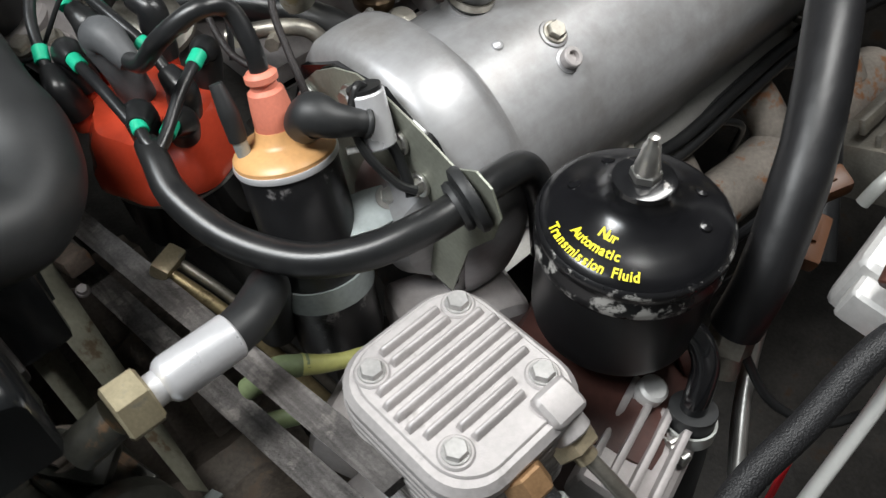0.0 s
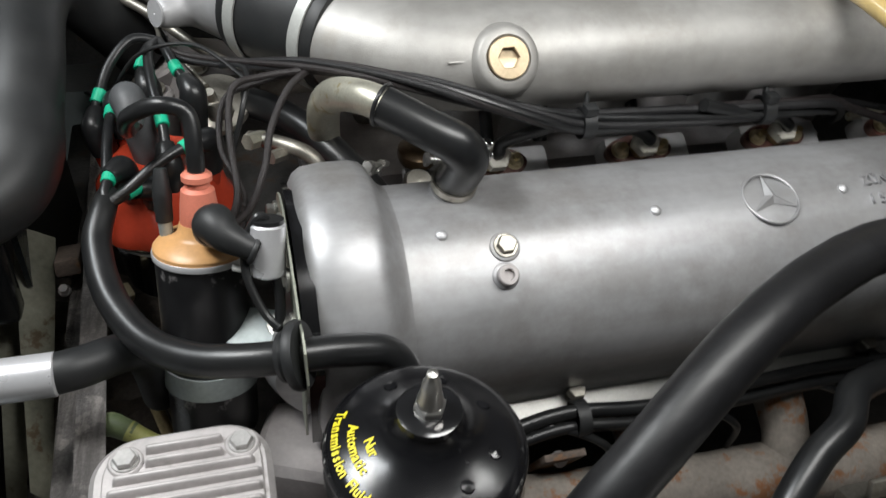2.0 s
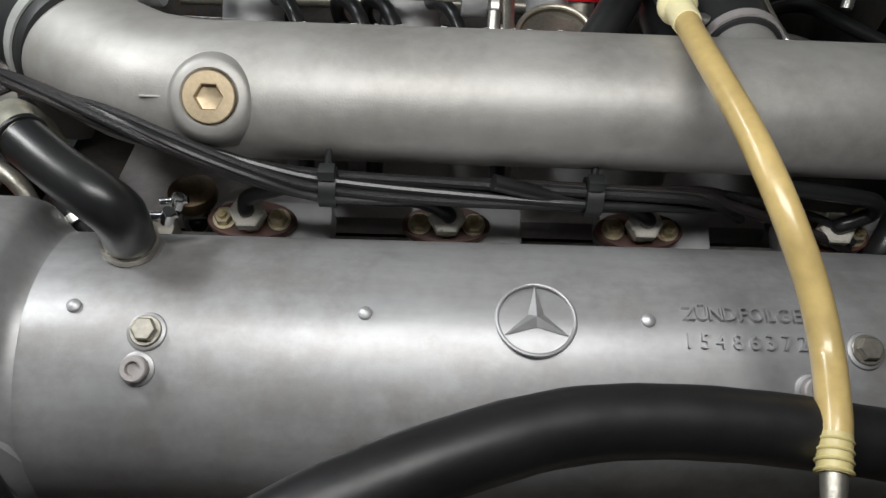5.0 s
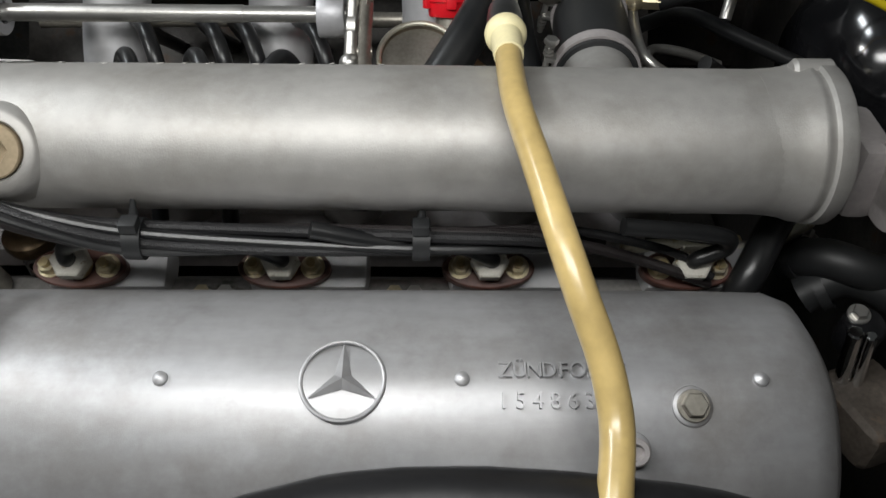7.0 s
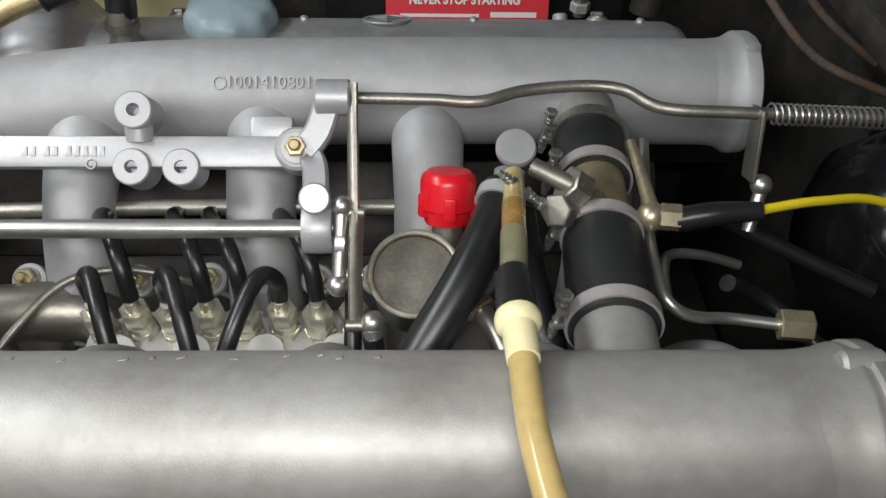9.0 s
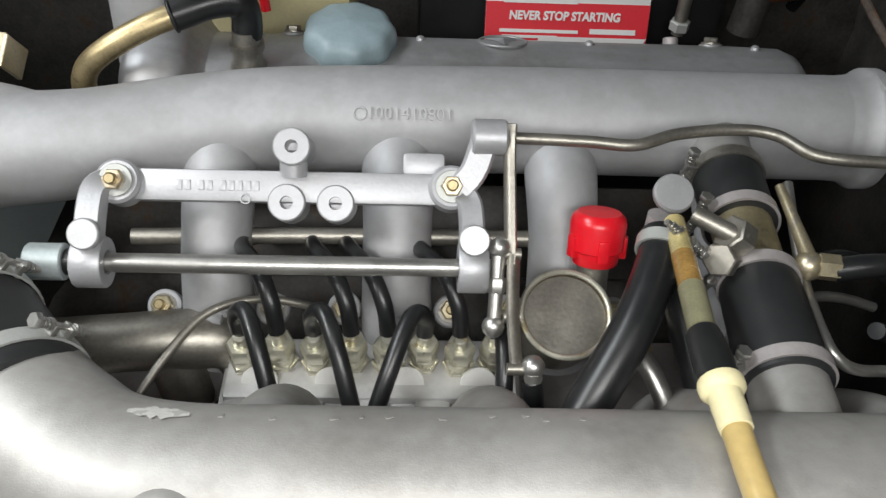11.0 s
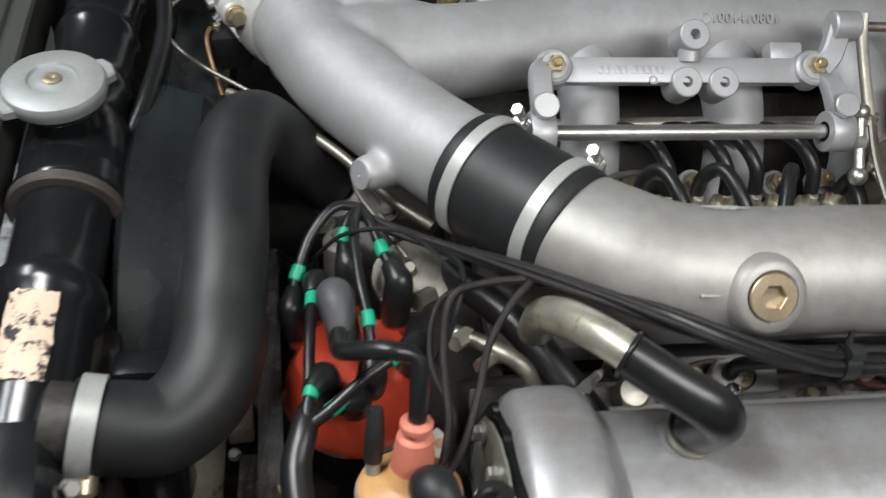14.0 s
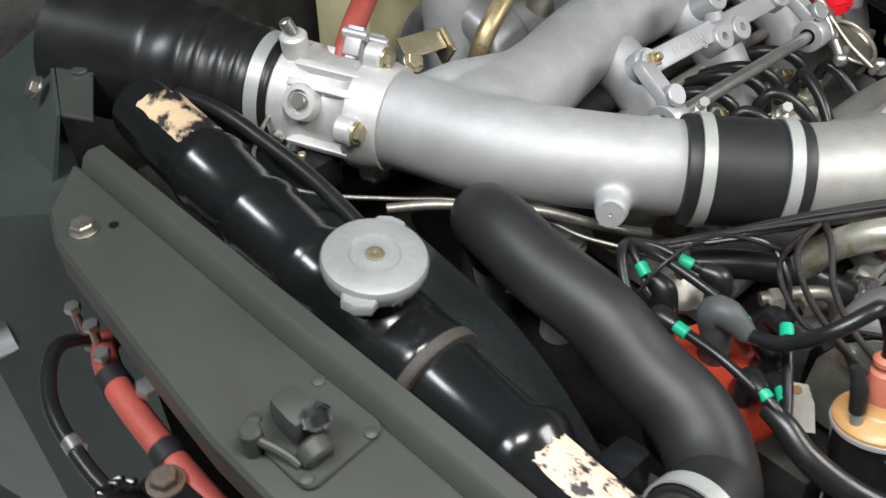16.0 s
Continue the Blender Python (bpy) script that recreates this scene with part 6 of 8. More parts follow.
rod(g, (sx - 0.004, sy_ - 0.012, zz + 0.010), (sx - 0.004, sy_ - 0.024, zz + 0.006), 0.010, 18, bevel=0.002)
part("latch_body", g, M_PANEL, pan)
g = Geo()
rod(g, (sx + 0.003, sy_ - 0.013, zz + 0.018), (sx + 0.005, sy_ - 0.006, zz + 0.028), 0.0095, 20, bevel=0.003)
part("latch_pin", g, M_CHROME, pan)
g = Geo()
rod(g, (sx - 0.026, sy_ + 0.010, zz), (sx - 0.026, sy_ + 0.010, zz + 0.020), 0.0065, 16, bevel=0.0015)
tube(g, [(sx - 0.026, sy_ + 0.008, zz + 0.014), (sx - 0.018, sy_ - 0.006, zz + 0.008), (sx - 0.014, sy_ - 0.018, zz + 0.004)], 0.003, 10)
part("latch_lever", g, M_PANEL, pan)
bolt(pan, (-0.500, 0.219, panel_z(0.219) + 0.001), (0, 0, 1), 0.0088, 0.007, 0.0105, M_OLDSTEEL)
g = Geo()
for k, (x, y) in enumerate(((-0.482, 0.210), (-0.461, -0.113), (-0.435, -0.266))):
    rod(g, (x, y, panel_z(y) - 0.002), (x, y, panel_z(y) + 0.0022), 0.0035, 14)
part("hole", g, M_GLOSS, pan)
part("paint_spot", lathe(Geo(), [(0.0062, 0.0), (0.0058, 0.0008), (0.0, 0.0010)], 20, Matrix.Translation((-0.454, -0.260, panel_z(-0.260) + 0.0016))), M_CREAMDULL, pan, "beige paint spot")
g = Geo()
for r_ in range(3):
    for k in range(11):
        if (k * 7 + r_ * 3) % 5 == 0:
            continue
        x, y = -0.4925 + r_ * 0.0135, -0.130 - k * 0.0068
        box(g, (x - 0.087 * y + 0.0, y, panel_z(y) + 0.0012), (0.0036, 0.0016 + 0.0012 * ((k + r_) % 3), 0.0008), 0.0003)
box(g, (-0.4455, -0.212, panel_z(-0.212) + 0.0010), (0.038, 0.0014, 0.0010), 0.0003, pose(0, 0, 0, 0, 0, 5))
part("embossed_bars", g, M_PANEL, pan, "unreadable embossed characters")
for x, y in ((sx - 0.016, sy_ - 0.026), (sx + 0.028, sy_ - 0.026), (sx + 0.028, sy_ + 0.024), (sx - 0.016, sy_ + 0.026)):
    part("screw", lathe(Geo(), [(0.0045, 0.0), (0.0042, 0.0012), (0.0025, 0.0020), (0.0, 0.0022)], 18, Matrix.Translation((x, y, zz + 0.003))), M_PANEL, pan)

M_GLOSSCAN = mat("satin_black_can", (0.009, 0.009, 0.010), 0.34, 0.0, 0.2, 30, 0.02, 100)
M_BOLTDULL = mat("dull_bolt_steel", (0.46, 0.45, 0.44), 0.45, 0.55, 0.2, 60)
M_HEAD = mat("bright_cast_aluminium", (0.46, 0.435, 0.43), 0.52, 0.40, 0.15, 30, 0.12, 900, spots=(0.36, 0.34, 0.33), spot_amt=0.60, spot_scale=35)
# ---- air compressor head ----
comp = thing("air_compressor", (-0.173, -0.388, 0.72), "grey finned aluminium compressor head with four bolts", "compressor")
CX, CY, CZ = -0.173, -0.388, 0.857
g = Geo()
plate(g, rounded(0.084, 0.084, 0.016), 0.075, pose(CX, CY, CZ - 0.082))
part("barrel", g, M_HEAD, comp)
for k in range(8):
    fin = plate(Geo(), rounded(0.099 - 0.0005 * k, 0.109 - 0.0005 * k, 0.026), 0.0040, pose(CX - 0.002, CY - 0.004, CZ - 0.018 - k * 0.0078), 0.0008)
    part("fin", fin, M_HEAD, comp)
g = Geo()
plate(g, rounded(0.099, 0.109, 0.028, 8), 0.0095, pose(CX - 0.002, CY - 0.0040, CZ - 0.0100), 0.0040)
part("raised_field", plate(Geo(), rounded(0.086, 0.097, 0.024, 8), 0.0022, pose(CX - 0.001, CY - 0.003, CZ - 0.0012), 0.0010), M_HEAD, comp)
for i, j in ((1, 1), (-1, 1), (1, -1), (-1, -1)):
    part("bolt_boss", rod(Geo(), (CX + 0.0315 * i, CY + 0.0315 * j, CZ - 0.003), (CX + 0.0315 * i, CY + 0.0315 * j, CZ + 0.0024), 0.0098, 24, bevel=0.001), M_HEAD, comp)
for k in range(9):
    y = CY + 0.0365 - k * 0.0086
    w = {0: 0.042, 1: 0.042, 2: 0.076, 6: 0.074, 7: 0.040, 8: 0.036}.get(k, 0.082)
    x0 = CX - (0.002 if k in (7, 8) else 0.0)
    rows = []
    for s_, e_ in ((-1, 0.2), (-0.97, 0.8), (-0.92, 1), (0.92, 1), (0.97, 0.8), (1, 0.2)):
        rows.append([(x0 + s_ * w / 2, y + c_ * 0.0026, CZ + 0.0006 + h_ * 0.0058 * e_) for c_, h_ in ((-1, 0), (-0.8, 0.45), (-0.5, 0.85), (0, 1.0), (0.5, 0.85), (0.8, 0.45), (1, 0), (0, -0.3))])
    part("rib", loft(Geo(), rows), M_HEAD, comp, sharp=60)
part("port_block", box(Geo(), (CX + 0.025, CY - 0.047, CZ - 0.003), (0.024, 0.022, 0.018), 0.006, pose(0, 0, 0, 18, 0, 0), 3), M_HEAD, comp)
part("mounting_bracket", box(Geo(), (CX - 0.020, CY + 0.062, CZ - 0.110), (0.070, 0.060, 0.040), 0.014, pose(0, 0, 0, 10, 6, 25), 3), M_FIN, comp, "pale grey cast mounting bracket")
part("mounting_bracket", box(Geo(), (CX + 0.080, CY + 0.084, CZ - 0.105), (0.090, 0.070, 0.040), 0.014, pose(0, 0, 0, -8, 4, -20), 3), M_FIN, comp)
part("head", g, M_HEAD, comp)
for i, j in ((1, 1), (-1, 1), (1, -1), (-1, -1)):
    bolt(comp, (CX + 0.0315 * i, CY + 0.0315 * j, CZ + 0.0022), (0, 0, 1), 0.0066, 0.0045, 0.0076, M_BOLTDULL)
for dx in (0.012,):
    g = rod(Geo(), (CX + dx + 0.013, CY - 0.040, CZ - 0.0065), (CX + dx + 0.014, CY - 0.060, CZ - 0.019), 0.0112, 24, bevel=0.001)
    part("port", g, M_HEAD, comp)
u1 = Vector((CX + 0.026, CY - 0.051, CZ - 0.021))
g = Geo()
hexa(g, u1 + Vector((0, 0.003, 0.002)), u1 + Vector((0.001, -0.013, -0.009)), 0.0140, 0.0014)
rod(g, u1 + Vector((0.001, -0.012, -0.008)), u1 + Vector((0.002, -0.019, -0.013)), 0.0066, 18)
part("union", g, M_PALEBRASS, comp, "pale brass union")
part("delivery_pipe", tube(Geo(), [u1 + Vector((0.002, -0.018, -0.012)), u1 + Vector((0.005, -0.032, -0.022)), u1 + Vector((0.011, -0.056, -0.045)), u1 + Vector((0.016, -0.09, -0.08))], 0.0045, 14, 8), M_OLDSTEEL, comp)
u2 = Vector((CX - 0.012, CY - 0.056, CZ - 0.012))
g = Geo()
hexa(g, u2, u2 + Vector((0.0, -0.012, -0.008)), 0.0125, 0.0014)
part("union", g, M_BROWNBRASS, comp, "rust-brown union")
part("suction_hose", tube(Geo(), [u2 + Vector((0, -0.010, -0.007)), u2 + Vector((0.002, -0.027, -0.018)), u2 + Vector((0.008, -0.055, -0.045)), u2 + Vector((0.014, -0.085, -0.08))], 0.0095, 18, 8), M_BRAID, comp, "braided black hose")
clamp("clamp", u2 + Vector((0.001, -0.022, -0.0145)), (0.05, -1, -0.65), 0.0100, 0.008, (-0.8, -0.2, 0.6), comp)
g = Geo()
box(g, (CX, CY + 0.005, 0.745), (0.088, 0.10, 0.075), 0.012)
rod(g, (CX - 0.07, CY, 0.735), (CX + 0.07, CY, 0.735), 0.042, 30)
part("crankcase", g, M_HEAD, comp, "pale cast crankcase")

# ---- power steering reservoir ----
res = thing("steering_reservoir", (-0.0445, -0.3985, 0.800), "gloss black steering fluid reservoir with yellow lettering on its lid", "reservoir")
RC = Vector((-0.0445, -0.3985, 0.0))
part("canister", lathe(Geo(), [(0.030, 0.799), (0.046, 0.800), (0.0515, 0.804), (0.0530, 0.811), (0.0530, 0.868)], 56, Matrix.Translation(RC)), M_GLOSSCAN, res)
part("lid_rim", lathe(Geo(), [(0.0515, 0.8660), (0.0545, 0.8660), (0.0556, 0.8685), (0.0552, 0.8735), (0.0542, 0.8765), (0.0540, 0.8800)], 64, Matrix.Translation(RC)), M_CHIP, res, "chipped black lid rim")
part("lid_skirt", lathe(Geo(), [(0.0540, 0.8790), (0.0544, 0.8815), (0.0556, 0.8835), (0.0558, 0.8865), (0.0548, 0.8885), (0.0530, 0.8898)], 64, Matrix.Translation(RC)), M_CHIP, res, "worn black lid edge")
part("lid", lathe(Geo(), [(0.0540, 0.8890), (0.0515, 0.8920), (0.0480, 0.8940), (0.0395, 0.8968), (0.0318, 0.9000), (0.0255, 0.9035), (0.0215, 0.9070), (0.0190, 0.9105), (0.0178, 0.9135), (0.0165, 0.9165), (0.0140, 0.9180), (0.0, 0.9185)], 64, Matrix.Translation(RC)), M_LID, res)
part("neck_ring", lathe(Geo(), [(0.0168, 0.9150), (0.0178, 0.9160), (0.0172, 0.9190), (0.0145, 0.9200)], 40, Matrix.Translation(RC)), M_GLOSSWORN, res)
g = Geo()
hexa(g, RC + Vector((0, 0, 0.918)), RC + Vector((0, 0, 0.9255)), 0.0086)
lathe(g, [(0.0072, 0.925), (0.0070, 0.928), (0.0056, 0.934), (0.0048, 0.941), (0.0034, 0.943), (0.0030, 0.948), (0.0, 0.949)], 20, Matrix.Translation(RC))
plate(g, [(-0.0008, -0.002), (0.010, 0.008), (0.014, 0.018), (0.011, 0.021), (0.005, 0.012), (-0.002, 0.006)], 0.0026, basis(RC + Vector((0.001, 0.001, 0.930)), (-0.75, 0.66, 0), (0.66, 0.75, 0)), 0.0006)
part("wing_nut", g, M_STEEL, res)
for a in (20, 65, 110, 290, 330):
    t = radians(a)
    part("dimple", lathe(Geo(), [(0.0045, -0.0015), (0.0036, 0.0012), (0, 0.0020)], 16, basis(RC + Vector((0.037 * math.cos(t), 0.037 * math.sin(t), 0.8976)), (0.25 * math.cos(t), 0.25 * math.sin(t), 1))), M_LID, res)


def arc_text(word, radius, mid_deg, size, parent):
    """Letters along an arc of the lid, read from the centre."""
    width = [0.30 if ch in "il" else (0.78 if ch in "mM" else (0.40 if ch in "trf" else 0.56)) for ch in word]
    total = sum(width) * size * 0.82
    s = -total / 2
    for ch, w in zip(word, width):
        s += w * size * 0.41
        a = radians(mid_deg) + s / radius
        z = float(np.interp(radius, [0.0318, 0.0395, 0.0480, 0.0515], [0.9000, 0.8968, 0.8940, 0.8920]))
        slope = float(np.interp(radius, [0.0318, 0.0395, 0.0480], [0.45, 0.37, 0.42]))
        out = Vector((math.cos(a), math.sin(a), 0))
        nrm_ = (out * slope + Vector((0, 0, 1))).normalized()
        tang = Vector((-math.sin(a), math.cos(a), 0))
        if ch != " ":
            lettering("letter", ch, size, 0.0002, basis(RC + out * radius + Vector((0, 0, z)) + nrm_ * 0.0006, nrm_, tang), M_YELLOW, parent, 0.88, bold=0.00022)
        s += w * size * 0.41


LET = part("lettering", Geo().add([(RC.x - 0.0001, RC.y, 0.900), (RC.x, RC.y, 0.900), (RC.x, RC.y + 0.0001, 0.900)], [(0, 1, 2)]), M_YELLOW, res)
arc_text("Nur", 0.0312, 188, 0.0080, LET)
arc_text("Automatic", 0.0395, 182.5, 0.0080, LET)
arc_text("Transmission Fluid", 0.0482, 184, 0.0080, LET)
part("outlet_pipe", tube(Geo(), [(-0.037, -0.440, 0.818), (-0.036, -0.452, 0.816), (-0.040, -0.464, 0.804), (-0.050, -0.470, 0.782), (-0.054, -0.472, 0.760)], 0.0085, 20, 8), M_GLOSS, res)
part("outlet_hose", tube(Geo(), [(-0.052, -0.471, 0.776), (-0.056, -0.474, 0.755), (-0.068, -0.481, 0.725), (-0.085, -0.49, 0.68)], 0.0150, 22, 6), M_RUBBERM, res)
clamp("clamp", (-0.055, -0.473, 0.762), (0.15, 0.1, 1), 0.0153, 0.010, (-1, 0.2, 0.1), res)

# ---- pressure hose with big nut ----
ph = thing("pressure_hose", (-0.28, -0.29, 0.84), "black pressure hose with satin ferrule and large plated nut", "hose")
NA, NB = Vector((-0.3150, -0.2905, 0.8655)), Vector((-0.2950, -0.2905, 0.8655))
hd = (NB - NA).normalized()
part("nut", hexa(Geo(), NA, NB, 0.0175, 0.0015), M_ZINC, ph)
g = Geo()
lathe(g, [(0.0095, 0), (0.0095, 0.006), (0.0125, 0.009), (0.0135, 0.012), (0.0135, 0.050), (0.0120, 0.0515)], 36, basis(NB, Vector((-0.245, -0.2895, 0.8640)) - NB))
part("ferrule", g, M_SILVERHOSE, ph, "satin aluminium ferrule")
part("hose", tube(Geo(), [(-0.2475, -0.2895, 0.8640), (-0.232, -0.286, 0.863), (-0.216, -0.275, 0.857), (-0.205, -0.260, 0.842), (-0.200, -0.248, 0.815), (-0.199, -0.240, 0.77)], 0.0128, 24, 8), M_RUBBERM, ph)
part("stem", rod(Geo(), (-0.338, -0.287, 0.855), NA, 0.0115, 24), M_OILY, ph)

# ---- belts ----
for line in (((-0.2700, 0.14, 0.715), (-0.2637, -0.1165, 0.756), (-0.2481, -0.40, 0.800)), ((-0.2640, 0.14, 0.742), (-0.2470, -0.1168, 0.785), (-0.2280, -0.40, 0.826))):
    secs = [[(p.x - 0.0092, p.y, p.z + 0.005), (p.x + 0.0092, p.y, p.z + 0.005), (p.x + 0.006, p.y, p.z - 0.007), (p.x - 0.006, p.y, p.z - 0.007)] for p in spline(line, 6)]
    single("fan_belt", loft(Geo(), secs), M_BELT, "worn grey-black fan belt running across the engine front", "belt", "fan belts")
pul = thing("belt_pulley", (-0.246, 0.15, 0.55), "black belt pulley at the engine front", "pulley")
part("wheel", lathe(Geo(), [(0.03, -0.03), (0.072, -0.03), (0.075, -0.026), (0.062, -0.012), (0.075, 0.0), (0.062, 0.012), (0.075, 0.026), (0.072, 0.030), (0.03, 0.03)], 48, basis((-0.247, 0.14, 0.630), (1, 0, 0))), M_DARK, pul)
pul2 = thing("compressor_pulley", (-0.246, -0.42, 0.60), "dark belt pulley of the compressor", "pulley")
part("wheel", lathe(Geo(), [(0.03, -0.03), (0.066, -0.03), (0.069, -0.026), (0.056, -0.012), (0.069, 0.0), (0.056, 0.012), (0.069, 0.026), (0.066, 0.030), (0.03, 0.03)], 48, basis((-0.247, -0.415, 0.682), (1, 0, 0))), M_DARK, pul2)

# ---- large vacuum hose ----
vh = thing("vacuum_hose", (0.1, -0.40, 0.80), "large black rubber hose arching over the valve cover", "hose")
part("hose", tube(Geo(), [(-0.0040, -0.4610, 0.8050), (0.0110, -0.4600, 0.8480), (0.0600, -0.4400, 0.9000), (0.1300, -0.4020, 0.9360), (0.2022, -0.3650, 0.9390), (0.2760, -0.3400, 0.9330), (0.3718, -0.3353, 0.9210), (0.4558, -0.3414, 0.9000), (0.54, -0.375, 0.85), (0.62, -0.40, 0.79)], [0.0160, 0.0165, 0.0168, 0.0168, 0.0168, 0.0168, 0.0168, 0.0170, 0.0172, 0.0174], 28, 8, wob=0.03), M_VHOSE, vh, sharp=70)
g = Geo()
hexa(g, (-0.012, -0.464, 0.790), (-0.005, -0.461, 0.806), 0.0145)
rod(g, (-0.020, -0.468, 0.776), (-0.011, -0.464, 0.792), 0.0105, 20)
part("union", g, M_OLDSTEEL, vh, "olive plated hexagon union")

# ---- brake valve block ----
mc = thing("brake_valve_block", (0.10, -0.53, 0.76), "bright aluminium valve block with brown sensor and oval plate", "valve block")
MM = pose(0.110, -0.520, 0.838, 8, -4, 4)
part("block", box(Geo(), (0, 0, 0), (0.134, 0.066, 0.054), 0.009, MM, 3), M_WHITEALU, mc)
part("front_step", box(Geo(), (0, 0, 0), (0.092, 0.036, 0.034), 0.007, MM @ pose(0.012, -0.044, -0.008), 3), M_WHITEALU, mc)
part("end_lug", box(Geo(), (0, 0, 0), (0.030, 0.048, 0.030), 0.006, MM @ pose(-0.068, 0.002, 0.004), 3), M_WHITEALU, mc)
DC, ZN, HS = Vector((0.091, -0.549, 0.88)), Vector((0.122, -0.512, 0.876)), Vector((0.067, -0.537, 0.858))
UPB = Vector((0.05, -0.12, 0.99)).normalized()
part("cover_boss", rod(Geo(), DC - UPB * 0.045, DC - UPB * 0.004, 0.0285, 40, bevel=0.003), M_WHITEALU, mc)
dsc = part("cover_disc", lathe(Geo(), [(0.0262, -0.004), (0.0268, 0.0), (0.0258, 0.0016), (0.0200, 0.0022), (0.0, 0.0026)], 44, basis(DC, UPB)), M_OLIVEBRASS, mc, "tarnished olive-brass cover disc")
part("centre_nut", hexa(Geo(), DC + UPB * 0.002, DC + UPB * 0.008, 0.0085), M_RUST, dsc)
part("rim_dent", box(Geo(), DC + UPB * 0.002 + Vector((-0.008, 0.016, 0)), (0.007, 0.010, 0.002), 0.001), M_STEEL, dsc)
part("union_boss", rod(Geo(), ZN - UPB * 0.040, ZN - UPB * 0.002, 0.0205, 32, bevel=0.003), M_WHITEALU, mc)
un_ = part("union_ring", lathe(Geo(), [(0.0168, -0.003), (0.0172, 0.001), (0.0160, 0.003), (0.0105, 0.0032), (0.0, 0.0034)], 36, basis(ZN, UPB)), M_OLDSTEEL, mc, "dull zinc union ring")
part("union_nut", hexa(Geo(), ZN + UPB * 0.002, ZN + UPB * 0.012, 0.0098), M_PLATED, un_)
part("pipe_nut", hexa(Geo(), ZN + UPB * 0.010 + Vector((0.004, 0.004, 0)), ZN + UPB * 0.013 + Vector((0.022, 0.010, 0)), 0.0075), M_PLATED, un_)
s0, s1 = Vector((0.028, -0.518, 0.868)), Vector((0.047, -0.514, 0.879))
part("sensor", rod(Geo(), s0, s1, 0.0068, 18, bevel=0.0012), M_PHENOLIC, mc, "brown plastic sensor")
sn_ = part("sensor_tip", lathe(Geo(), [(0.0056, 0.0), (0.0056, 0.0014), (0.0030, 0.0016), (0.0028, 0.0006), (0.0, 0.0006)], 20, basis(s1 - (s1 - s0).normalized() * 0.0004, s1 - s0)), M_CABLEYEL, mc, "yellow ringed sensor tip")
mp = basis((0.087, -0.505, 0.866), (-0.02, -0.10, 0.99), (0.62, -0.78, 0))
pn_ = part("maker_plate", plate(Geo(), [(0.0180 * math.cos(a), 0.0078 * math.sin(a)) for a in np.linspace(0, 2 * math.pi, 32, endpoint=False)], 0.0012, mp, 0.0003), M_BLACKPR, mc, "small oval black plate")
for k in range(5):
    part("plate_bar", box(Geo(), mp @ Vector((0, 0.0046 - 0.0023 * k, 0.0014)), (0.024 - 0.009 * (k in (0, 4)), 0.0009, 0.0004), 0, mp.to_3x3().to_4x4()), M_CLAMP, pn_)
for s_ in (-0.0158, 0.0158):
    part("rivet", rod(Geo(), mp @ Vector((s_, 0, 0.001)), mp @ Vector((s_, 0, 0.002)), 0.0011, 10), M_STEEL, pn_)
part("hose_port", rod(Geo(), HS + Vector((0.026, 0.012, -0.002)), HS + Vector((0.004, 0.001, 0)), 0.0135, 26, bevel=0.001), M_RUBBER, mc)
part("port_collar", rod(Geo(), HS + Vector((0.030, 0.014, -0.003)), HS + Vector((0.014, 0.006, -0.001)), 0.0155, 28, bevel=0.002), M_WHITEALU, mc)
bh2 = thing("braided_hose", (0.02, -0.57, 0.80), "black braided hose from the valve block", "hose")
part("hose", tube(Geo(), [HS + Vector((0.010, 0.004, 0)), HS, HS + Vector((-0.020, -0.002, -0.010)), (0.0081, -0.530, 0.8327), (-0.0376, -0.5265, 0.8093), (-0.0881, -0.5213, 0.7859), (-0.15, -0.530, 0.745)], 0.0092, 26, 8), M_BRAID, bh2)
clamp("clamp", HS + Vector((0.004, 0.001, 0)), (0.9, 0.4, 0.1), 0.0096, 0.010, (-0.4, 0.4, 0.8), bh2, M_FIN)
bp_ = thing("brake_pipe", (0.03, -0.58, 0.80), "pale sleeved brake pipe with zinc union", "pipe")
part("pipe", tube(Geo(), [(0.036, -0.546, 0.812), (0.015, -0.548, 0.795), (-0.018, -0.549, 0.768), (-0.06, -0.55, 0.73)], 0.0050, 16, 6), M_WHITE, bp_)
part("union", hexa(Geo(), (0.055, -0.545, 0.824), (0.033, -0.547, 0.810), 0.0090), M_ZINC, bp_)
for k, (a, b, c_) in enumerate((((0.02, -0.47, 0.80), (-0.02, -0.50, 0.77), (-0.08, -0.55, 0.73)), ((0.03, -0.465, 0.79), (-0.01, -0.495, 0.755), (-0.07, -0.545, 0.71)))):
    single("steel_line", tube(Geo(), [(0.06, -0.455, 0.80), (0.01, -0.475, 0.765), (-0.04, -0.51, 0.725), (-0.10, -0.56, 0.67)] if k else [(0.075, -0.445, 0.795), (0.03, -0.465, 0.765), (-0.02, -0.495, 0.725), (-0.08, -0.55, 0.67)], 0.0045, 14, 6), M_STEEL, "grey steel line running under the valve block", "pipe", "steel lines")

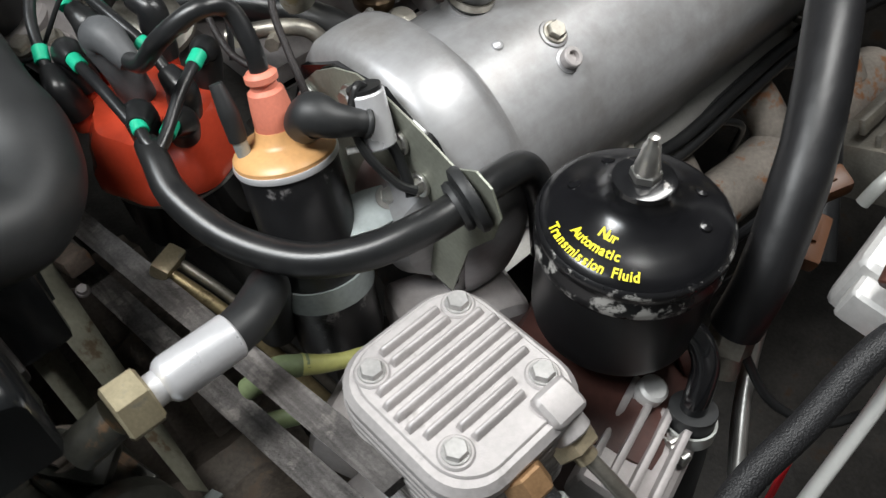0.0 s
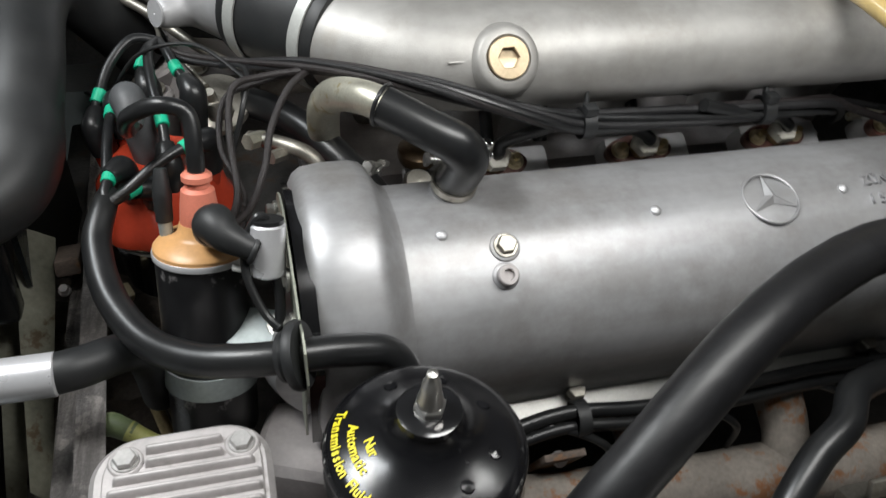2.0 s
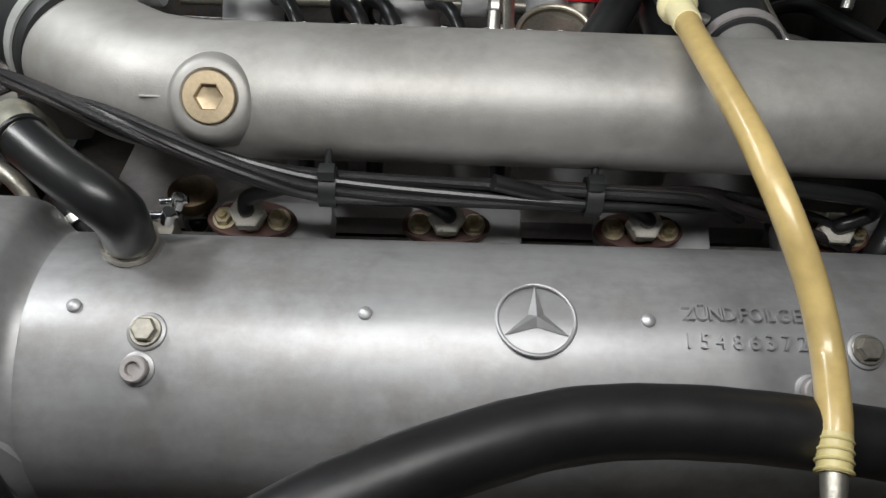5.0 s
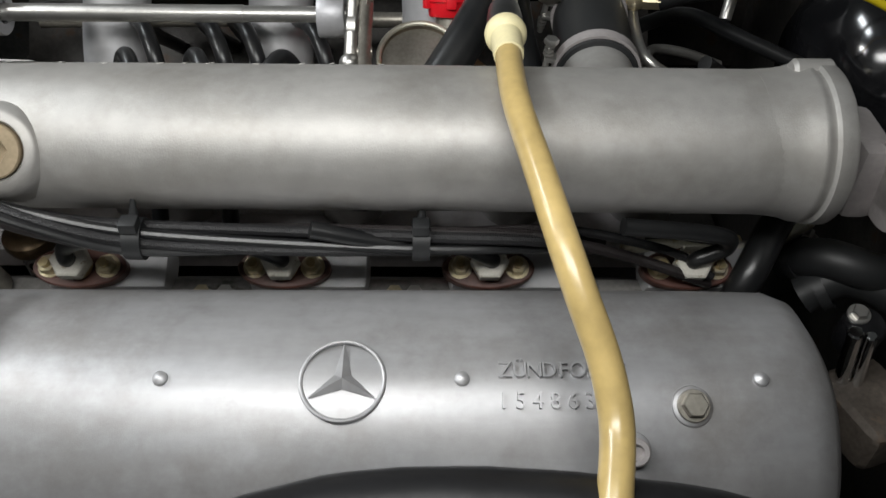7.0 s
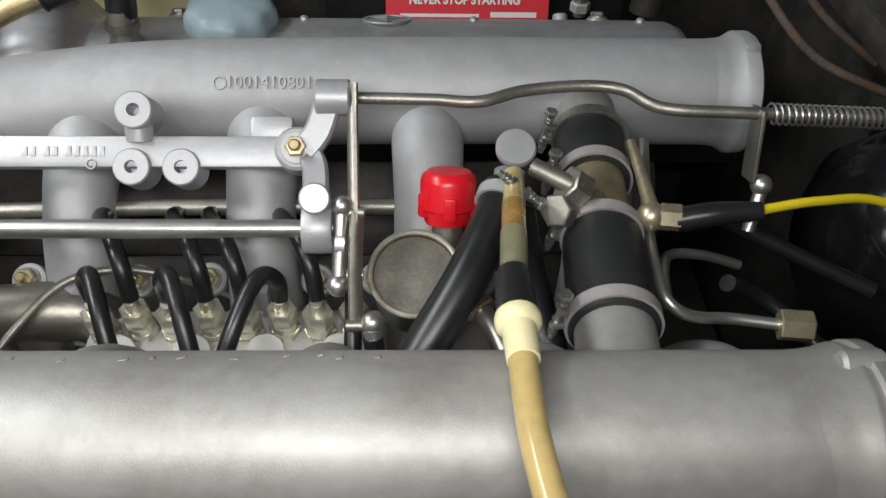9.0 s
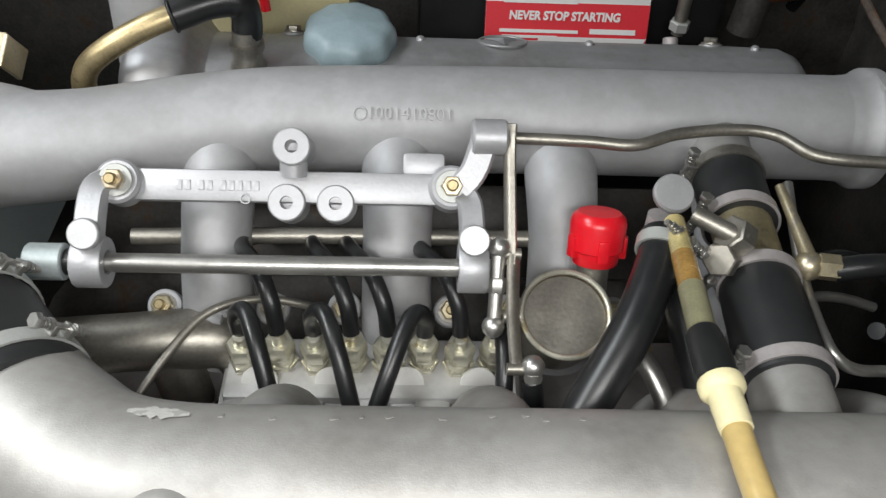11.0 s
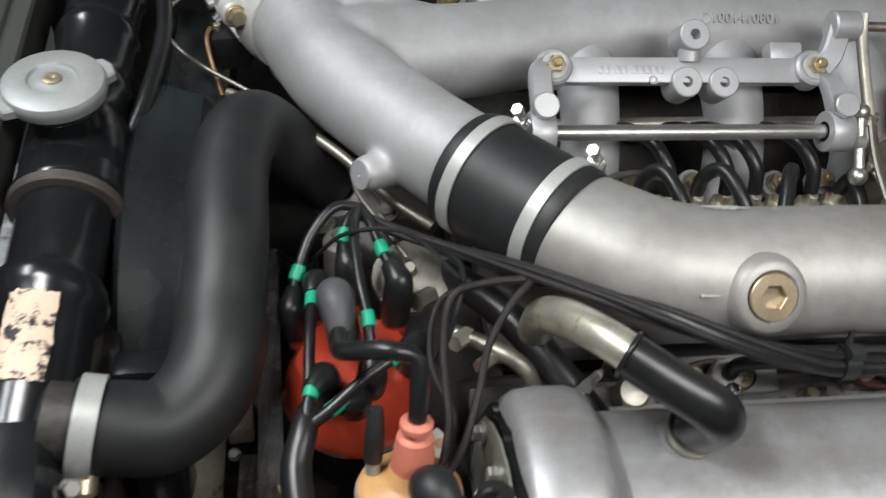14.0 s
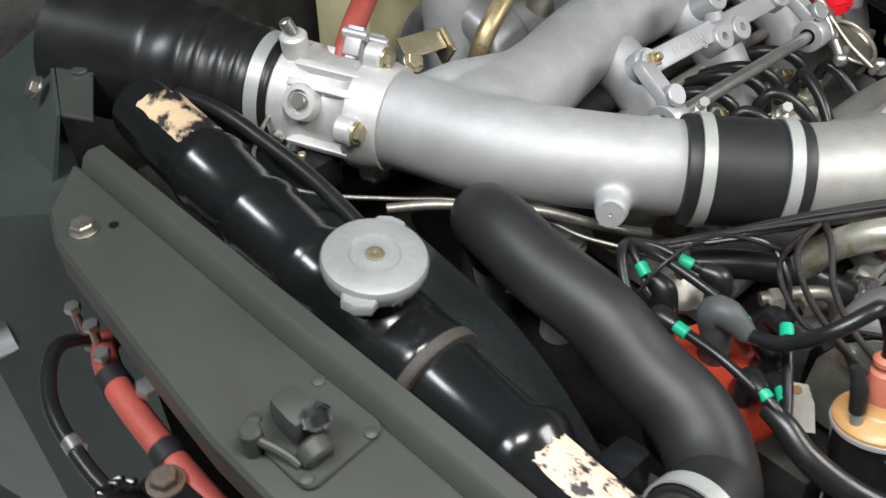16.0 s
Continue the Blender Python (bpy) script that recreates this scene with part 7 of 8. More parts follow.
# ---- steering box and exhaust side below ----
sb = thing("steering_box", (-0.05, -0.42, 0.66), "brown-primed steering box below the reservoir", "steering box")
g = Geo()
box(g, (-0.07, -0.405, 0.735), (0.12, 0.12, 0.08), 0.02, pose(0, 0, 0, 8, 6, 20))
rod(g, (-0.10, -0.37, 0.70), (0.0, -0.43, 0.74), 0.035, 28, bevel=0.004)
rod(g, (-0.02, -0.440, 0.76), (-0.005, -0.452, 0.768), 0.014, 20, bevel=0.002)
part("casting", g, M_BROWN, sb)
bolt(sb, (-0.005, -0.452, 0.768), (0.7, -0.5, 0.3), 0.009, 0.008, 0.011, M_ZINC)
ex = thing("exhaust_manifold", (0.2, -0.36, 0.66), "rusty cast exhaust manifold beside the head", "exhaust manifold")
g = Geo()
tube(g, [(0.02, -0.335, 0.69), (0.15, -0.345, 0.685), (0.30, -0.35, 0.68), (0.48, -0.35, 0.67)], [0.024, 0.026, 0.028, 0.03], 22, 6, wob=0.06)
part("log", g, M_PALERUST, ex, sharp=60)
for x in (0.04, 0.16, 0.29, 0.42):
    g = tube(Geo(), [(x, -0.345, 0.69), (x, -0.325, 0.715), (x, -0.295, 0.735)], [0.020, 0.019, 0.022], 18, 5, wob=0.05)
    box(g, (x, -0.292, 0.735), (0.062, 0.014, 0.045), 0.005, pose(0, 0, 0, 40))
    part("branch", g, M_PALERUST, ex, sharp=60)
g = Geo()
rod(g, (-0.075, -0.30, 0.82), (-0.055, -0.23, 0.83), 0.055, 40, bevel=0.01)
single("cam_drive_case", g, M_COVER, "silver-grey rounded chain case below the cover", "engine part")

# ---- far side: filler cap, oil elbow, battery with card ----
ofc = thing("oil_filler_cap", (0.122, 0.318, 0.945), "pale blue-grey scalloped oil filler cap", "filler cap")
on = Vector((0, -0.05, 1)).normalized()
part("neck", lathe(Geo(), [(0.034, -0.012), (0.032, -0.002), (0.034, 0.0)], 40, basis((0.122, 0.322, 0.955), on)), M_COVER, ofc)
part("cap", lathe(Geo(), [(0.0380, 0.001), (0.0402, 0.004), (0.0412, 0.012), (0.0400, 0.020), (0.0365, 0.0255), (0.0300, 0.0285), (0.0, 0.0310)], 90, basis((0.126, 0.322, 0.953), on), 9, 0.026), M_BLUECAP, ofc)
oe = thing("vent_elbow", (0.04, 0.28, 0.96), "black rubber vent elbow with plated pipe", "hose")
g = Geo()
tube(g, [(0.043, 0.286, 0.985), (0.044, 0.288, 1.003), (0.038, 0.287, 1.016), (0.020, 0.280, 1.018), (-0.010, 0.268, 1.012)], [0.0125, 0.0130, 0.0138, 0.0128, 0.0125], 24, 8, wob=0.08)
ring(g, (-0.010, 0.268, 1.012), (-0.9, -0.3, -0.2), 0.0125, 0.0018, 24, 8)
part("elbow", g, M_RUBBER, oe, sharp=60)
g = Geo()
lathe(g, [(0.0165, -0.018), (0.0150, -0.008), (0.0125, -0.002), (0.0125, 0.006), (0.0145, 0.007), (0.0148, 0.013), (0.0120, 0.014), (0.0112, 0.024)], 32, basis((0.042, 0.283, 0.968), (0.02, 0.06, 1)))
part("stub", g, M_OLDSTEEL, oe)
part("pipe", tube(Geo(), [(-0.006, 0.269, 1.013), (-0.03, 0.260, 1.006), (-0.060, 0.250, 0.992), (-0.080, 0.246, 0.975), (-0.088, 0.248, 0.95), (-0.09, 0.26, 0.90)], 0.0098, 20, 8), M_BRASS, oe, "yellow-plated bent pipe")
vt = single("vertical_pipe", rod(Geo(), (-0.045, 0.315, 0.90), (-0.042, 0.35, 1.10), 0.036, 36), M_YPIPE, "grey cast air pipe behind the branch pipe", "pipe")
bat = thing("battery", (0.36, 0.58, 0.72), "black battery case beside the far fender", "battery")
part("case", box(Geo(), (0.36, 0.575, 0.85), (0.34, 0.15, 0.30), 0.008), M_BATTERY, bat)
card = thing("printed_card", (0.345, 0.487, 0.87), "red and white printed card leaning on the battery", "card")
KM = Matrix(((1, 0, 0, 0.348), (0, 0.34, -0.94, 0.470), (0, 0.94, 0.34, 0.932), (0, 0, 0, 1)))
W, H = 0.176, 0.125
part("sheet", box(Geo(), (0, 0, 0), (W, H, 0.0012), 0.0003, KM), M_PAPER, card)


def on_card(name, x, y, w, h, material, lift=0.0012, skew=0.0):
    g = Geo()
    plate(g, [(x - w / 2 - skew, y - h / 2), (x + w / 2 - skew, y - h / 2), (x + w / 2 + skew, y + h / 2), (x - w / 2 + skew, y + h / 2)], 0.0002, KM @ Matrix.Translation((0, 0, lift - 0.0004)))
    return part(name, g, material, card)


on_card("red_band", 0, -0.0245, W, 0.040, M_CARDRED)
on_card("white_slash", 0.026, -0.0465, W * 0.66, 0.013, M_PAPER, 0.0016, 0.004)
on_card("red_slash", -0.030, -0.0485, W * 0.35, 0.006, M_CARDRED, 0.0018)
on_card("white_wedge", -0.03, -0.0030, W * 0.45, 0.005, M_PAPER, 0.0016)
lettering("slogan", "NEVER STOP STARTING", 0.0125, 0.0001, KM @ Matrix.Translation((-0.003, -0.0185, 0.0022)) @ Matrix(((1, 0.06, 0, 0), (0, 1, 0, 0), (0, 0, 1, 0), (0, 0, 0, 1))), M_PAPER, card, 0.90, bold=0.0005)
on_card("printed_bar", -0.030, -0.0345, 0.085, 0.0035, M_PAPER, 0.0018)
on_card("printed_bar", 0.050, -0.0335, 0.050, 0.0055, M_PAPER, 0.0018)
on_card("printed_bar", -0.040, -0.0405, 0.060, 0.0030, M_PAPER, 0.0018)
on_card("printed_bar", 0.040, -0.0480, 0.070, 0.0014, M_BLACKPR, 0.0020)
on_card("blue_bar", -0.005, 0.008, 0.042, 0.010, M_CARDBLUE, 0.0018)
lettering("country_mark", "U.S.A.", 0.0095, 0.0001, KM @ Matrix.Translation((-0.005, 0.008, 0.0022)), M_PAPER, card, 1.0)
for k in range(4):
    on_card("red_stripe", 0.048, 0.012 - 0.0028 * k, 0.062, 0.0014, M_CARDRED, 0.0018)
for k in range(8):
    on_card("title_bar", -0.024 + k * 0.0135, 0.026, 0.0100, 0.020, M_BLACKPR, 0.0018)
part("logo_disc", rod(Geo(), KM @ Vector((-0.058, 0.020, 0.0004)), KM @ Vector((-0.058, 0.020, 0.0012)), 0.020, 36), M_BLACKPR, card)
part("logo_dot", box(Geo(), KM @ Vector((-0.056, 0.018, 0.0013)), (0.006, 0.022, 0.0006), 0, KM.to_3x3().to_4x4() @ pose(0, 0, 0, 0, 0, -20)), M_CARDRED, card)

# ---- oily pump body by the pressure hose ----
lc = thing("steering_pump", (-0.354, -0.266, 0.735), "oil-stained olive-black pump body with rust patches", "pump")
PB = basis((-0.374, -0.262, 0.748), (0.20, -0.90, 0.10))
part("body", lathe(Geo(), [(0.0, -0.056), (0.030, -0.055), (0.046, -0.051), (0.0475, -0.046), (0.0475, -0.030), (0.0600, -0.027), (0.0625, -0.023), (0.0625, -0.012), (0.0600, -0.009), (0.0540, -0.007), (0.0540, 0.026), (0.0590, 0.029), (0.0590, 0.040), (0.040, 0.058), (0.0, 0.062)], 44, PB), M_OILY, lc, sharp=40)
for k in range(6):
    a_ = k * math.pi / 3 + 0.3
    part("rib", box(Geo(), PB @ Vector((0.054 * math.cos(a_), 0.054 * math.sin(a_), 0.010)), (0.012, 0.006, 0.034), 0.002, PB.to_3x3().to_4x4() @ pose(0, 0, 0, 0, 0, math.degrees(a_))), M_OILY, lc)
part("lip", tube(Geo(), [PB @ Vector((0.0585 * math.cos(a_), 0.0585 * math.sin(a_), -0.034 + 0.002 * math.sin(3 * a_))) for a_ in np.linspace(0, 2 * math.pi, 24)], 0.0032, 10, 3), M_GRIME, lc, "grimy rolled edge")
part("bolt_ear", box(Geo(), (-0.340, -0.255, 0.803), (0.040, 0.028, 0.016), 0.005, pose(0, 0, 0, 10, 12, -50)), M_OILY, lc)
bolt(lc, (-0.346, -0.252, 0.811), (-0.2, -0.1, 0.95), 0.0075, 0.006, 0.010, M_GRIME)

# ---- front left: horn, red hose, indicator ----
horn = thing("horn", (-0.575, 0.0, 0.78), "glossy black round horn with chromed rim", "horn")
hx = Vector((0.84, -0.46, 0.14)).normalized()
hc = Vector((-0.590, 0.020, 0.850))
part("drum", lathe(Geo(), [(0.0, 0.074), (0.018, 0.073), (0.020, 0.064), (0.052, 0.060), (0.060, 0.054), (0.0625, 0.046), (0.0625, 0.030), (0.066, 0.020), (0.071, 0.012), (0.074, 0.004), (0.074, -0.004), (0.070, -0.010), (0.0, -0.012)][::-1], 52, basis(hc, hx)), M_GLOSS, horn)
part("rim", lathe(Geo(), [(0.070, -0.010), (0.078, -0.009), (0.080, -0.003), (0.078, 0.003), (0.072, 0.004)], 56, basis(hc, hx)), M_CHROME, horn, "notched chrome rim")
for k in range(22):
    a = 2 * math.pi * k / 22
    m_ = basis(hc, hx)
    part("rim_crimp", box(Geo(), m_ @ Vector((0.0795 * math.cos(a), 0.0795 * math.sin(a), 0)), (0.004, 0.006, 0.010), 0.001, m_.to_3x3().to_4x4() @ pose(0, 0, 0, 0, 0, math.degrees(a))), M_GLOSS, horn)
g = Geo()
box(g, (-0.545, 0.020, 0.915), (0.020, 0.070, 0.004), 0.001, pose(0, 0, 0, 0, 0, 8))
part("mounting_strap", g, M_GLOSS, horn)
for p in ((-0.546, 0.043, 0.917), (-0.544, 0.006, 0.917)):
    bolt(horn, p, (0, 0, 1), 0.0085, 0.008, 0.012, M_RUST)
rdh = thing("red_hose", (-0.53, 0.05, 0.90), "dull red rubber hose with black bands and pale fitting", "hose")
part("hose", tube(Geo(), [(-0.500, 0.235, 0.86), (-0.522, 0.19, 0.895), (-0.533, 0.14, 0.908), (-0.534, 0.08, 0.908), (-0.531, 0.02, 0.903), (-0.527, -0.02, 0.897)], 0.0096, 20, 8), M_REDHOSE, rdh)
for p, r in (((-0.5325, 0.145, 0.9075), 0.0112), ((-0.5335, 0.066, 0.907), 0.0112)):
    part("band", rod(Geo(), Vector(p) + Vector((0, 0.007, 0)), Vector(p) - Vector((0, 0.007, 0)), r, 24), M_RUBBERM, rdh)
g = Geo()
tube(g, [(-0.527, -0.018, 0.897), (-0.527, -0.045, 0.892), (-0.529, -0.060, 0.888)], [0.0112, 0.0108, 0.0104], 20, 4)
part("ferrule", g, M_FIN, rdh)
part("pale_fitting", rod(Geo(), (-0.529, -0.056, 0.889), (-0.533, -0.092, 0.878), 0.0125, 6), M_PALEBRASS, rdh, "pale stained hexagon fitting")
part("tail", tube(Geo(), [(-0.533, -0.088, 0.879), (-0.538, -0.13, 0.86), (-0.545, -0.18, 0.82)], 0.011, 16, 6), M_RUBBER, rdh)
part("clip_nut", hexa(Geo(), (-0.521, 0.112, 0.918), (-0.521, 0.111, 0.926), 0.0085), M_STEEL, rdh)
ind = thing("indicator_lamp", (-0.60, 0.44, 0.72), "amber indicator lens in a chrome surround", "lamp")
part("lens", rod(Geo(), (-0.62, 0.420, 0.80), (-0.575, 0.412, 0.80), 0.046, 36, bevel=0.008), M_ORANGE, ind)
part("surround", rod(Geo(), (-0.578, 0.412, 0.80), (-0.545, 0.406, 0.80), 0.052, 36, bevel=0.004), M_CHROME, ind)
part("housing", rod(Geo(), (-0.546, 0.406, 0.80), (-0.47, 0.395, 0.80), 0.050, 36, bevel=0.004), M_BODY, ind)
nose = thing("nose_panel", (-0.56, 0.35, 0.60), "dark green inner nose panel beside the radiator support", "body panel", kind="structure")
g = Geo()
loft(g, [[(-0.47, 0.30, z), (-0.52, 0.34, z + 0.0), (-0.58, 0.37, z), (-0.66, 0.60, z), (-0.50, 0.62, z), (-0.42, 0.50, z)] for z in (0.45, 0.80, 0.93)])
part("panel", g, M_BODY, nose)
g = Geo()
plate(g, [(-0.452, 0.366), (-0.436, 0.341), (-0.400, 0.420), (-0.352, 0.520), (-0.372, 0.560), (-0.420, 0.456)], 0.0030, pose(0, 0, 0.982), 0.0008)
part("bracket", g, M_PANEL, nose, "grey-green sheet metal bracket")
g = Geo()
loft(g, [[(-0.452 + d_, 0.368, 0.984), (-0.421 + d_, 0.456, 0.984), (-0.373 + d_, 0.560, 0.984), (-0.470 + 2 * d_, 0.62, 0.90), (-0.490 + 2 * d_, 0.46, 0.90), (-0.485 + 2 * d_, 0.36, 0.90)] for d_ in (0.0, -0.003)])
part("side_plate", g, M_BODY, nose)
bolt(nose, (-0.411, 0.420, 0.985), (0, 0, 1), 0.0075, 0.004, 0.0125, M_PANEL)
bolt(nose, (-0.446, 0.440, 0.975), (-0.7, 0.2, 0.6), 0.0085, 0.007, 0.011, M_OLDSTEEL)
for k, (x, y) in enumerate(((-0.527, 0.214), (-0.525, 0.188), (-0.531, 0.158))):
    st = thing("clip_bolt", (x, y, 0.90), "small bright bolt head beside the panel edge", "bolt", "panel bolts")
    part("head", hexa(Geo(), (x, y, 0.921), (x, y, 0.927), 0.0062), M_STEEL, st)
    part("shank", rod(Geo(), (x, y, 0.88), (x, y, 0.922), 0.0035, 12), M_OLDSTEEL, st)
rh2 = thing("red_air_hose", (-0.36, 0.48, 0.98), "dull red rubber hose beside the intake bellows", "hose")
part("hose", tube(Geo(), [(-0.402, 0.455, 0.960), (-0.382, 0.472, 0.992), (-0.345, 0.490, 1.002), (-0.300, 0.505, 0.995), (-0.25, 0.53, 0.97)], 0.0120, 20, 8), M_REDHOSE, rh2)
rp2 = thing("red_pipe", (-0.19, 0.31, 0.96), "dull red pipe rising behind the throttle valve", "pipe")
part("pipe", tube(Geo(), [(-0.228, 0.285, 0.975), (-0.205, 0.297, 0.997), (-0.178, 0.318, 1.004), (-0.12, 0.365, 1.006), (-0.05, 0.42, 0.99)], 0.0115, 20, 8), M_REDHOSE, rp2)
lp = thing("loop_hose", (-0.57, 0.12, 0.86), "thin black hose looping beside the panel", "hose")
part("hose", tube(Geo(), [(-0.515, 0.215, 0.88), (-0.548, 0.205, 0.905), (-0.572, 0.16, 0.905), (-0.575, 0.10, 0.895), (-0.565, 0.04, 0.885), (-0.555, -0.05, 0.86), (-0.55, -0.12, 0.82)], 0.0055, 14, 8), M_RUBBER, lp)
part("clip", rod(Geo(), (-0.5745, 0.125, 0.90), (-0.5745, 0.115, 0.899), 0.0068, 16), M_STEEL, lp)

# ---- radiator details ----
g = Geo()
lathe(g, [(0.0300, -0.012), (0.0372, -0.0115), (0.0380, -0.010), (0.0378, -0.006), (0.0370, 0.000), (0.0362, 0.010), (0.0355, 0.022)], 52, basis(tank_at(0.0) + Vector((0, 0, -0.001)), (-0.045, 1, 0.135)))
part("saddle_flange", g, M_TANK, rad, "flared black saddle rim", sharp=50)
g = Geo()
lathe(g, [(0.0335, -0.0200), (0.0378, -0.0196), (0.0390, -0.0180), (0.0386, -0.0120), (0.0372, -0.0110)], 52, basis(tank_at(0.0) + Vector((0, 0, -0.001)), (-0.045, 1, 0.135)))
part("saddle_edge", g, M_SADDLE, rad, "brown bare saddle edge")
g = Geo()
c = tank_at(-0.262)
secs = []
for y, w, top, low in ((-0.188, 0.018, 0.020, 0.03), (-0.196, 0.024, 0.0300, 0.035), (-0.222, 0.029, 0.0335, 0.04), (-0.246, 0.032, 0.0360, 0.04), (-0.254, 0.0335, 0.0345, 0.04), (-0.260, 0.032, 0.0290, 0.04), (-0.285, 0.031, 0.0200, 0.04), (-0.290, 0.028, 0.0140, 0.04)):
    cc_ = tank_at(max(y, -0.249))
    secs.append([(cc_.x + px * w, y, cc_.z + (top * pz if pz > 0 else low * pz)) for px, pz in ((-1, -1), (1, -1), (1, 0.35), (0.92, 0.72), (0.72, 0.95), (0.45, 1.0), (0, 1.0), (-0.45, 1.0), (-0.72, 0.95), (-0.92, 0.72), (-1, 0.35))])
loft(g, secs)
part("outlet_block", g, M_TANK, rad)
part("outlet_neck", rod(Geo(), (-0.358, -0.188, 0.928), (-0.335, -0.188, 0.922), 0.0235, 32), M_DARK, rad)
single("thin_coolant_hose", tube(Geo(), [(-0.365, 0.330, 0.985), (-0.352, 0.285, 0.985), (-0.342, 0.230, 0.975), (-0.336, 0.17, 0.965), (-0.340, 0.10, 0.955), (-0.350, 0.06, 0.94)], 0.0068, 16, 8), M_RUBBER, "thin black hose along the radiator tank", "hose")
single("vacuum_pipe", tube(Geo(), [(-0.272, 0.283, 0.978), (-0.2920, 0.2801, 0.9732), (-0.3164, 0.2757, 0.9622), (-0.3430, 0.2553, 0.9510), (-0.3461, 0.2291, 0.9405), (-0.3196, 0.1925, 0.9329), (-0.2712, 0.1567, 0.9244), (-0.2233, 0.1254, 0.9155), (-0.1854, 0.0668, 0.9104), (-0.1770, 0.0292, 0.9104), (-0.1600, -0.008, 0.9100), (-0.143, -0.040, 0.9050)], 0.0020, 12, 8), M_OLDSTEEL, "thin dull vacuum pipe looping from the throttle to the vacuum can", "pipe")
single("bright_pipe", tube(Geo(), [(-0.285, 0.150, 0.925), (-0.255, 0.125, 0.928), (-0.225, 0.095, 0.928), (-0.19, 0.06, 0.925), (-0.15, 0.02, 0.91), (-0.12, 0.0, 0.90)], 0.0045, 14, 8), M_OLDSTEEL, "dull plated pipe under the branch pipe", "pipe")

# ---- under the branch pipe and by the elbow ----
bj = thing("banjo_fitting", (-0.10, -0.11, 0.88), "plated banjo fittings and small clips by the cam cover", "fitting")
for k, (p, r) in enumerate((((-0.128, -0.078, 0.905), 0.010), ((-0.105, -0.110, 0.898), 0.009), ((-0.090, -0.128, 0.895), 0.0075))):
    part("banjo", rod(Geo(), Vector(p), Vector(p) + Vector((-0.012, -0.011, 0.004)), r * 0.7, 6), M_OLDSTEEL if k != 1 else M_PLATED, bj)
part("pipe", tube(Geo(), [(-0.115, -0.105, 0.895), (-0.09, -0.125, 0.90), (-0.07, -0.14, 0.895), (-0.06, -0.15, 0.87)], 0.006, 14, 6), M_OLDSTEEL, bj)
bhs = thing("bypass_hose", (-0.06, -0.12, 0.86), "black rubber bypass hose with wire clips", "hose")
part("hose", tube(Geo(), [(-0.115, -0.035, 0.885), (-0.095, -0.062, 0.892), (-0.070, -0.095, 0.892), (-0.050, -0.125, 0.885), (-0.030, -0.150, 0.870), (-0.01, -0.165, 0.85)], 0.0125, 20, 8), M_RUBBER, bhs)
clamp("clamp", (-0.034, -0.146, 0.873), (0.6, -0.75, -0.4), 0.0128, 0.007, (0.4, 0.3, 0.9), bhs, M_STEEL)
cp = single("core_plug", lathe(Geo(), [(0.012, 0.0), (0.0125, 0.012), (0.010, 0.016), (0.0, 0.017)], 24, basis((0.012, -0.135, 0.852), (0, -0.4, 0.9))), M_OLDSTEEL, "dull round metal sender by the head", "sender")
for k, x in enumerate((0.150, 0.165, 0.275, 0.288)):
    hb = thing("head_bolt", (x, -0.140, 0.845), "small plated bolt on the head ledge", "bolt", "head ledge bolts")
    part("head", hexa(Geo(), (x, -0.142, 0.850), (x, -0.143, 0.858), 0.0055), M_STEEL if k % 2 else M_ZINC, hb)
    part("washer", rod(Geo(), (x, -0.142, 0.848), (x, -0.142, 0.8505), 0.0075, 18), M_STEEL, hb)

# ---- wiring along the lower edge of the near cover ----
lw = thing("starter_loom", (0.2, -0.31, 0.75), "black taped cable loom along the cover flange", "wiring loom")
for k in range(4):
    o = Vector((0, -0.006 * math.cos(k * 1.7), 0.006 * math.sin(k * 1.7)))
    part("cable", tube(Geo(), [Vector(p) + o * (1 + 0.5 * ((i * 3 + k) % 3)) for i, p in enumerate(((0.03, -0.318, 0.748), (0.09, -0.312, 0.756), (0.16, -0.316, 0.752), (0.24, -0.314, 0.756), (0.33, -0.312, 0.757), (0.44, -0.316, 0.752), (0.55, -0.33, 0.74)))], 0.0055 if k % 2 else 0.0042, 12, 8), M_RUBBER, lw)
for x in (0.103, 0.363):
    eb = thing("eye_bolt", (x, -0.298, 0.755), "dull steel eye clip on the cover flange", "bolt", "flange clips")
    part("head", hexa(Geo(), (x, -0.297, 0.768), (x, -0.299, 0.776), 0.0075), M_OLDSTEEL, eb)
    part("clip", lathe(Geo(), [(0.0125, -0.005), (0.0142, -0.005), (0.0142, 0.005), (0.0125, 0.005), (0.0125, -0.005)], 24, basis((x, -0.312, 0.757), (1, 0, 0))), M_RUBBERM, eb)
single("side_hose", tube(Geo(), [(0.372, -0.328, 0.765), (0.3485, -0.3338, 0.7745), (0.3122, -0.3472, 0.7817), (0.2877, -0.3725, 0.7805), (0.2567, -0.3884, 0.7698), (0.2220, -0.4142, 0.7475), (0.18, -0.45, 0.70)], 0.0125, 18, 8), M_RUBBER, "black rubber hose below the cover", "hose")
for k in range(3):
    single("plug_lead", tube(Geo(), [(0.07 + 0.11 * k, -0.312, 0.757), (0.10 + 0.11 * k, -0.322, 0.752), (0.125 + 0.11 * k, -0.330, 0.735), (0.13 + 0.11 * k, -0.325, 0.70)], 0.0034, 12, 6), M_RUBBER, "black plug lead curving down from the loom", "lead", "plug leads")
tabp = thing("bracket_tab", (0.085, -0.31, 0.66), "beige stained bracket tab with a rivet", "bracket")
part("tab", box(Geo(), (0.088, -0.318, 0.712), (0.034, 0.006, 0.060), 0.002, pose(0, 0, 0, 25)), M_RUST, tabp)
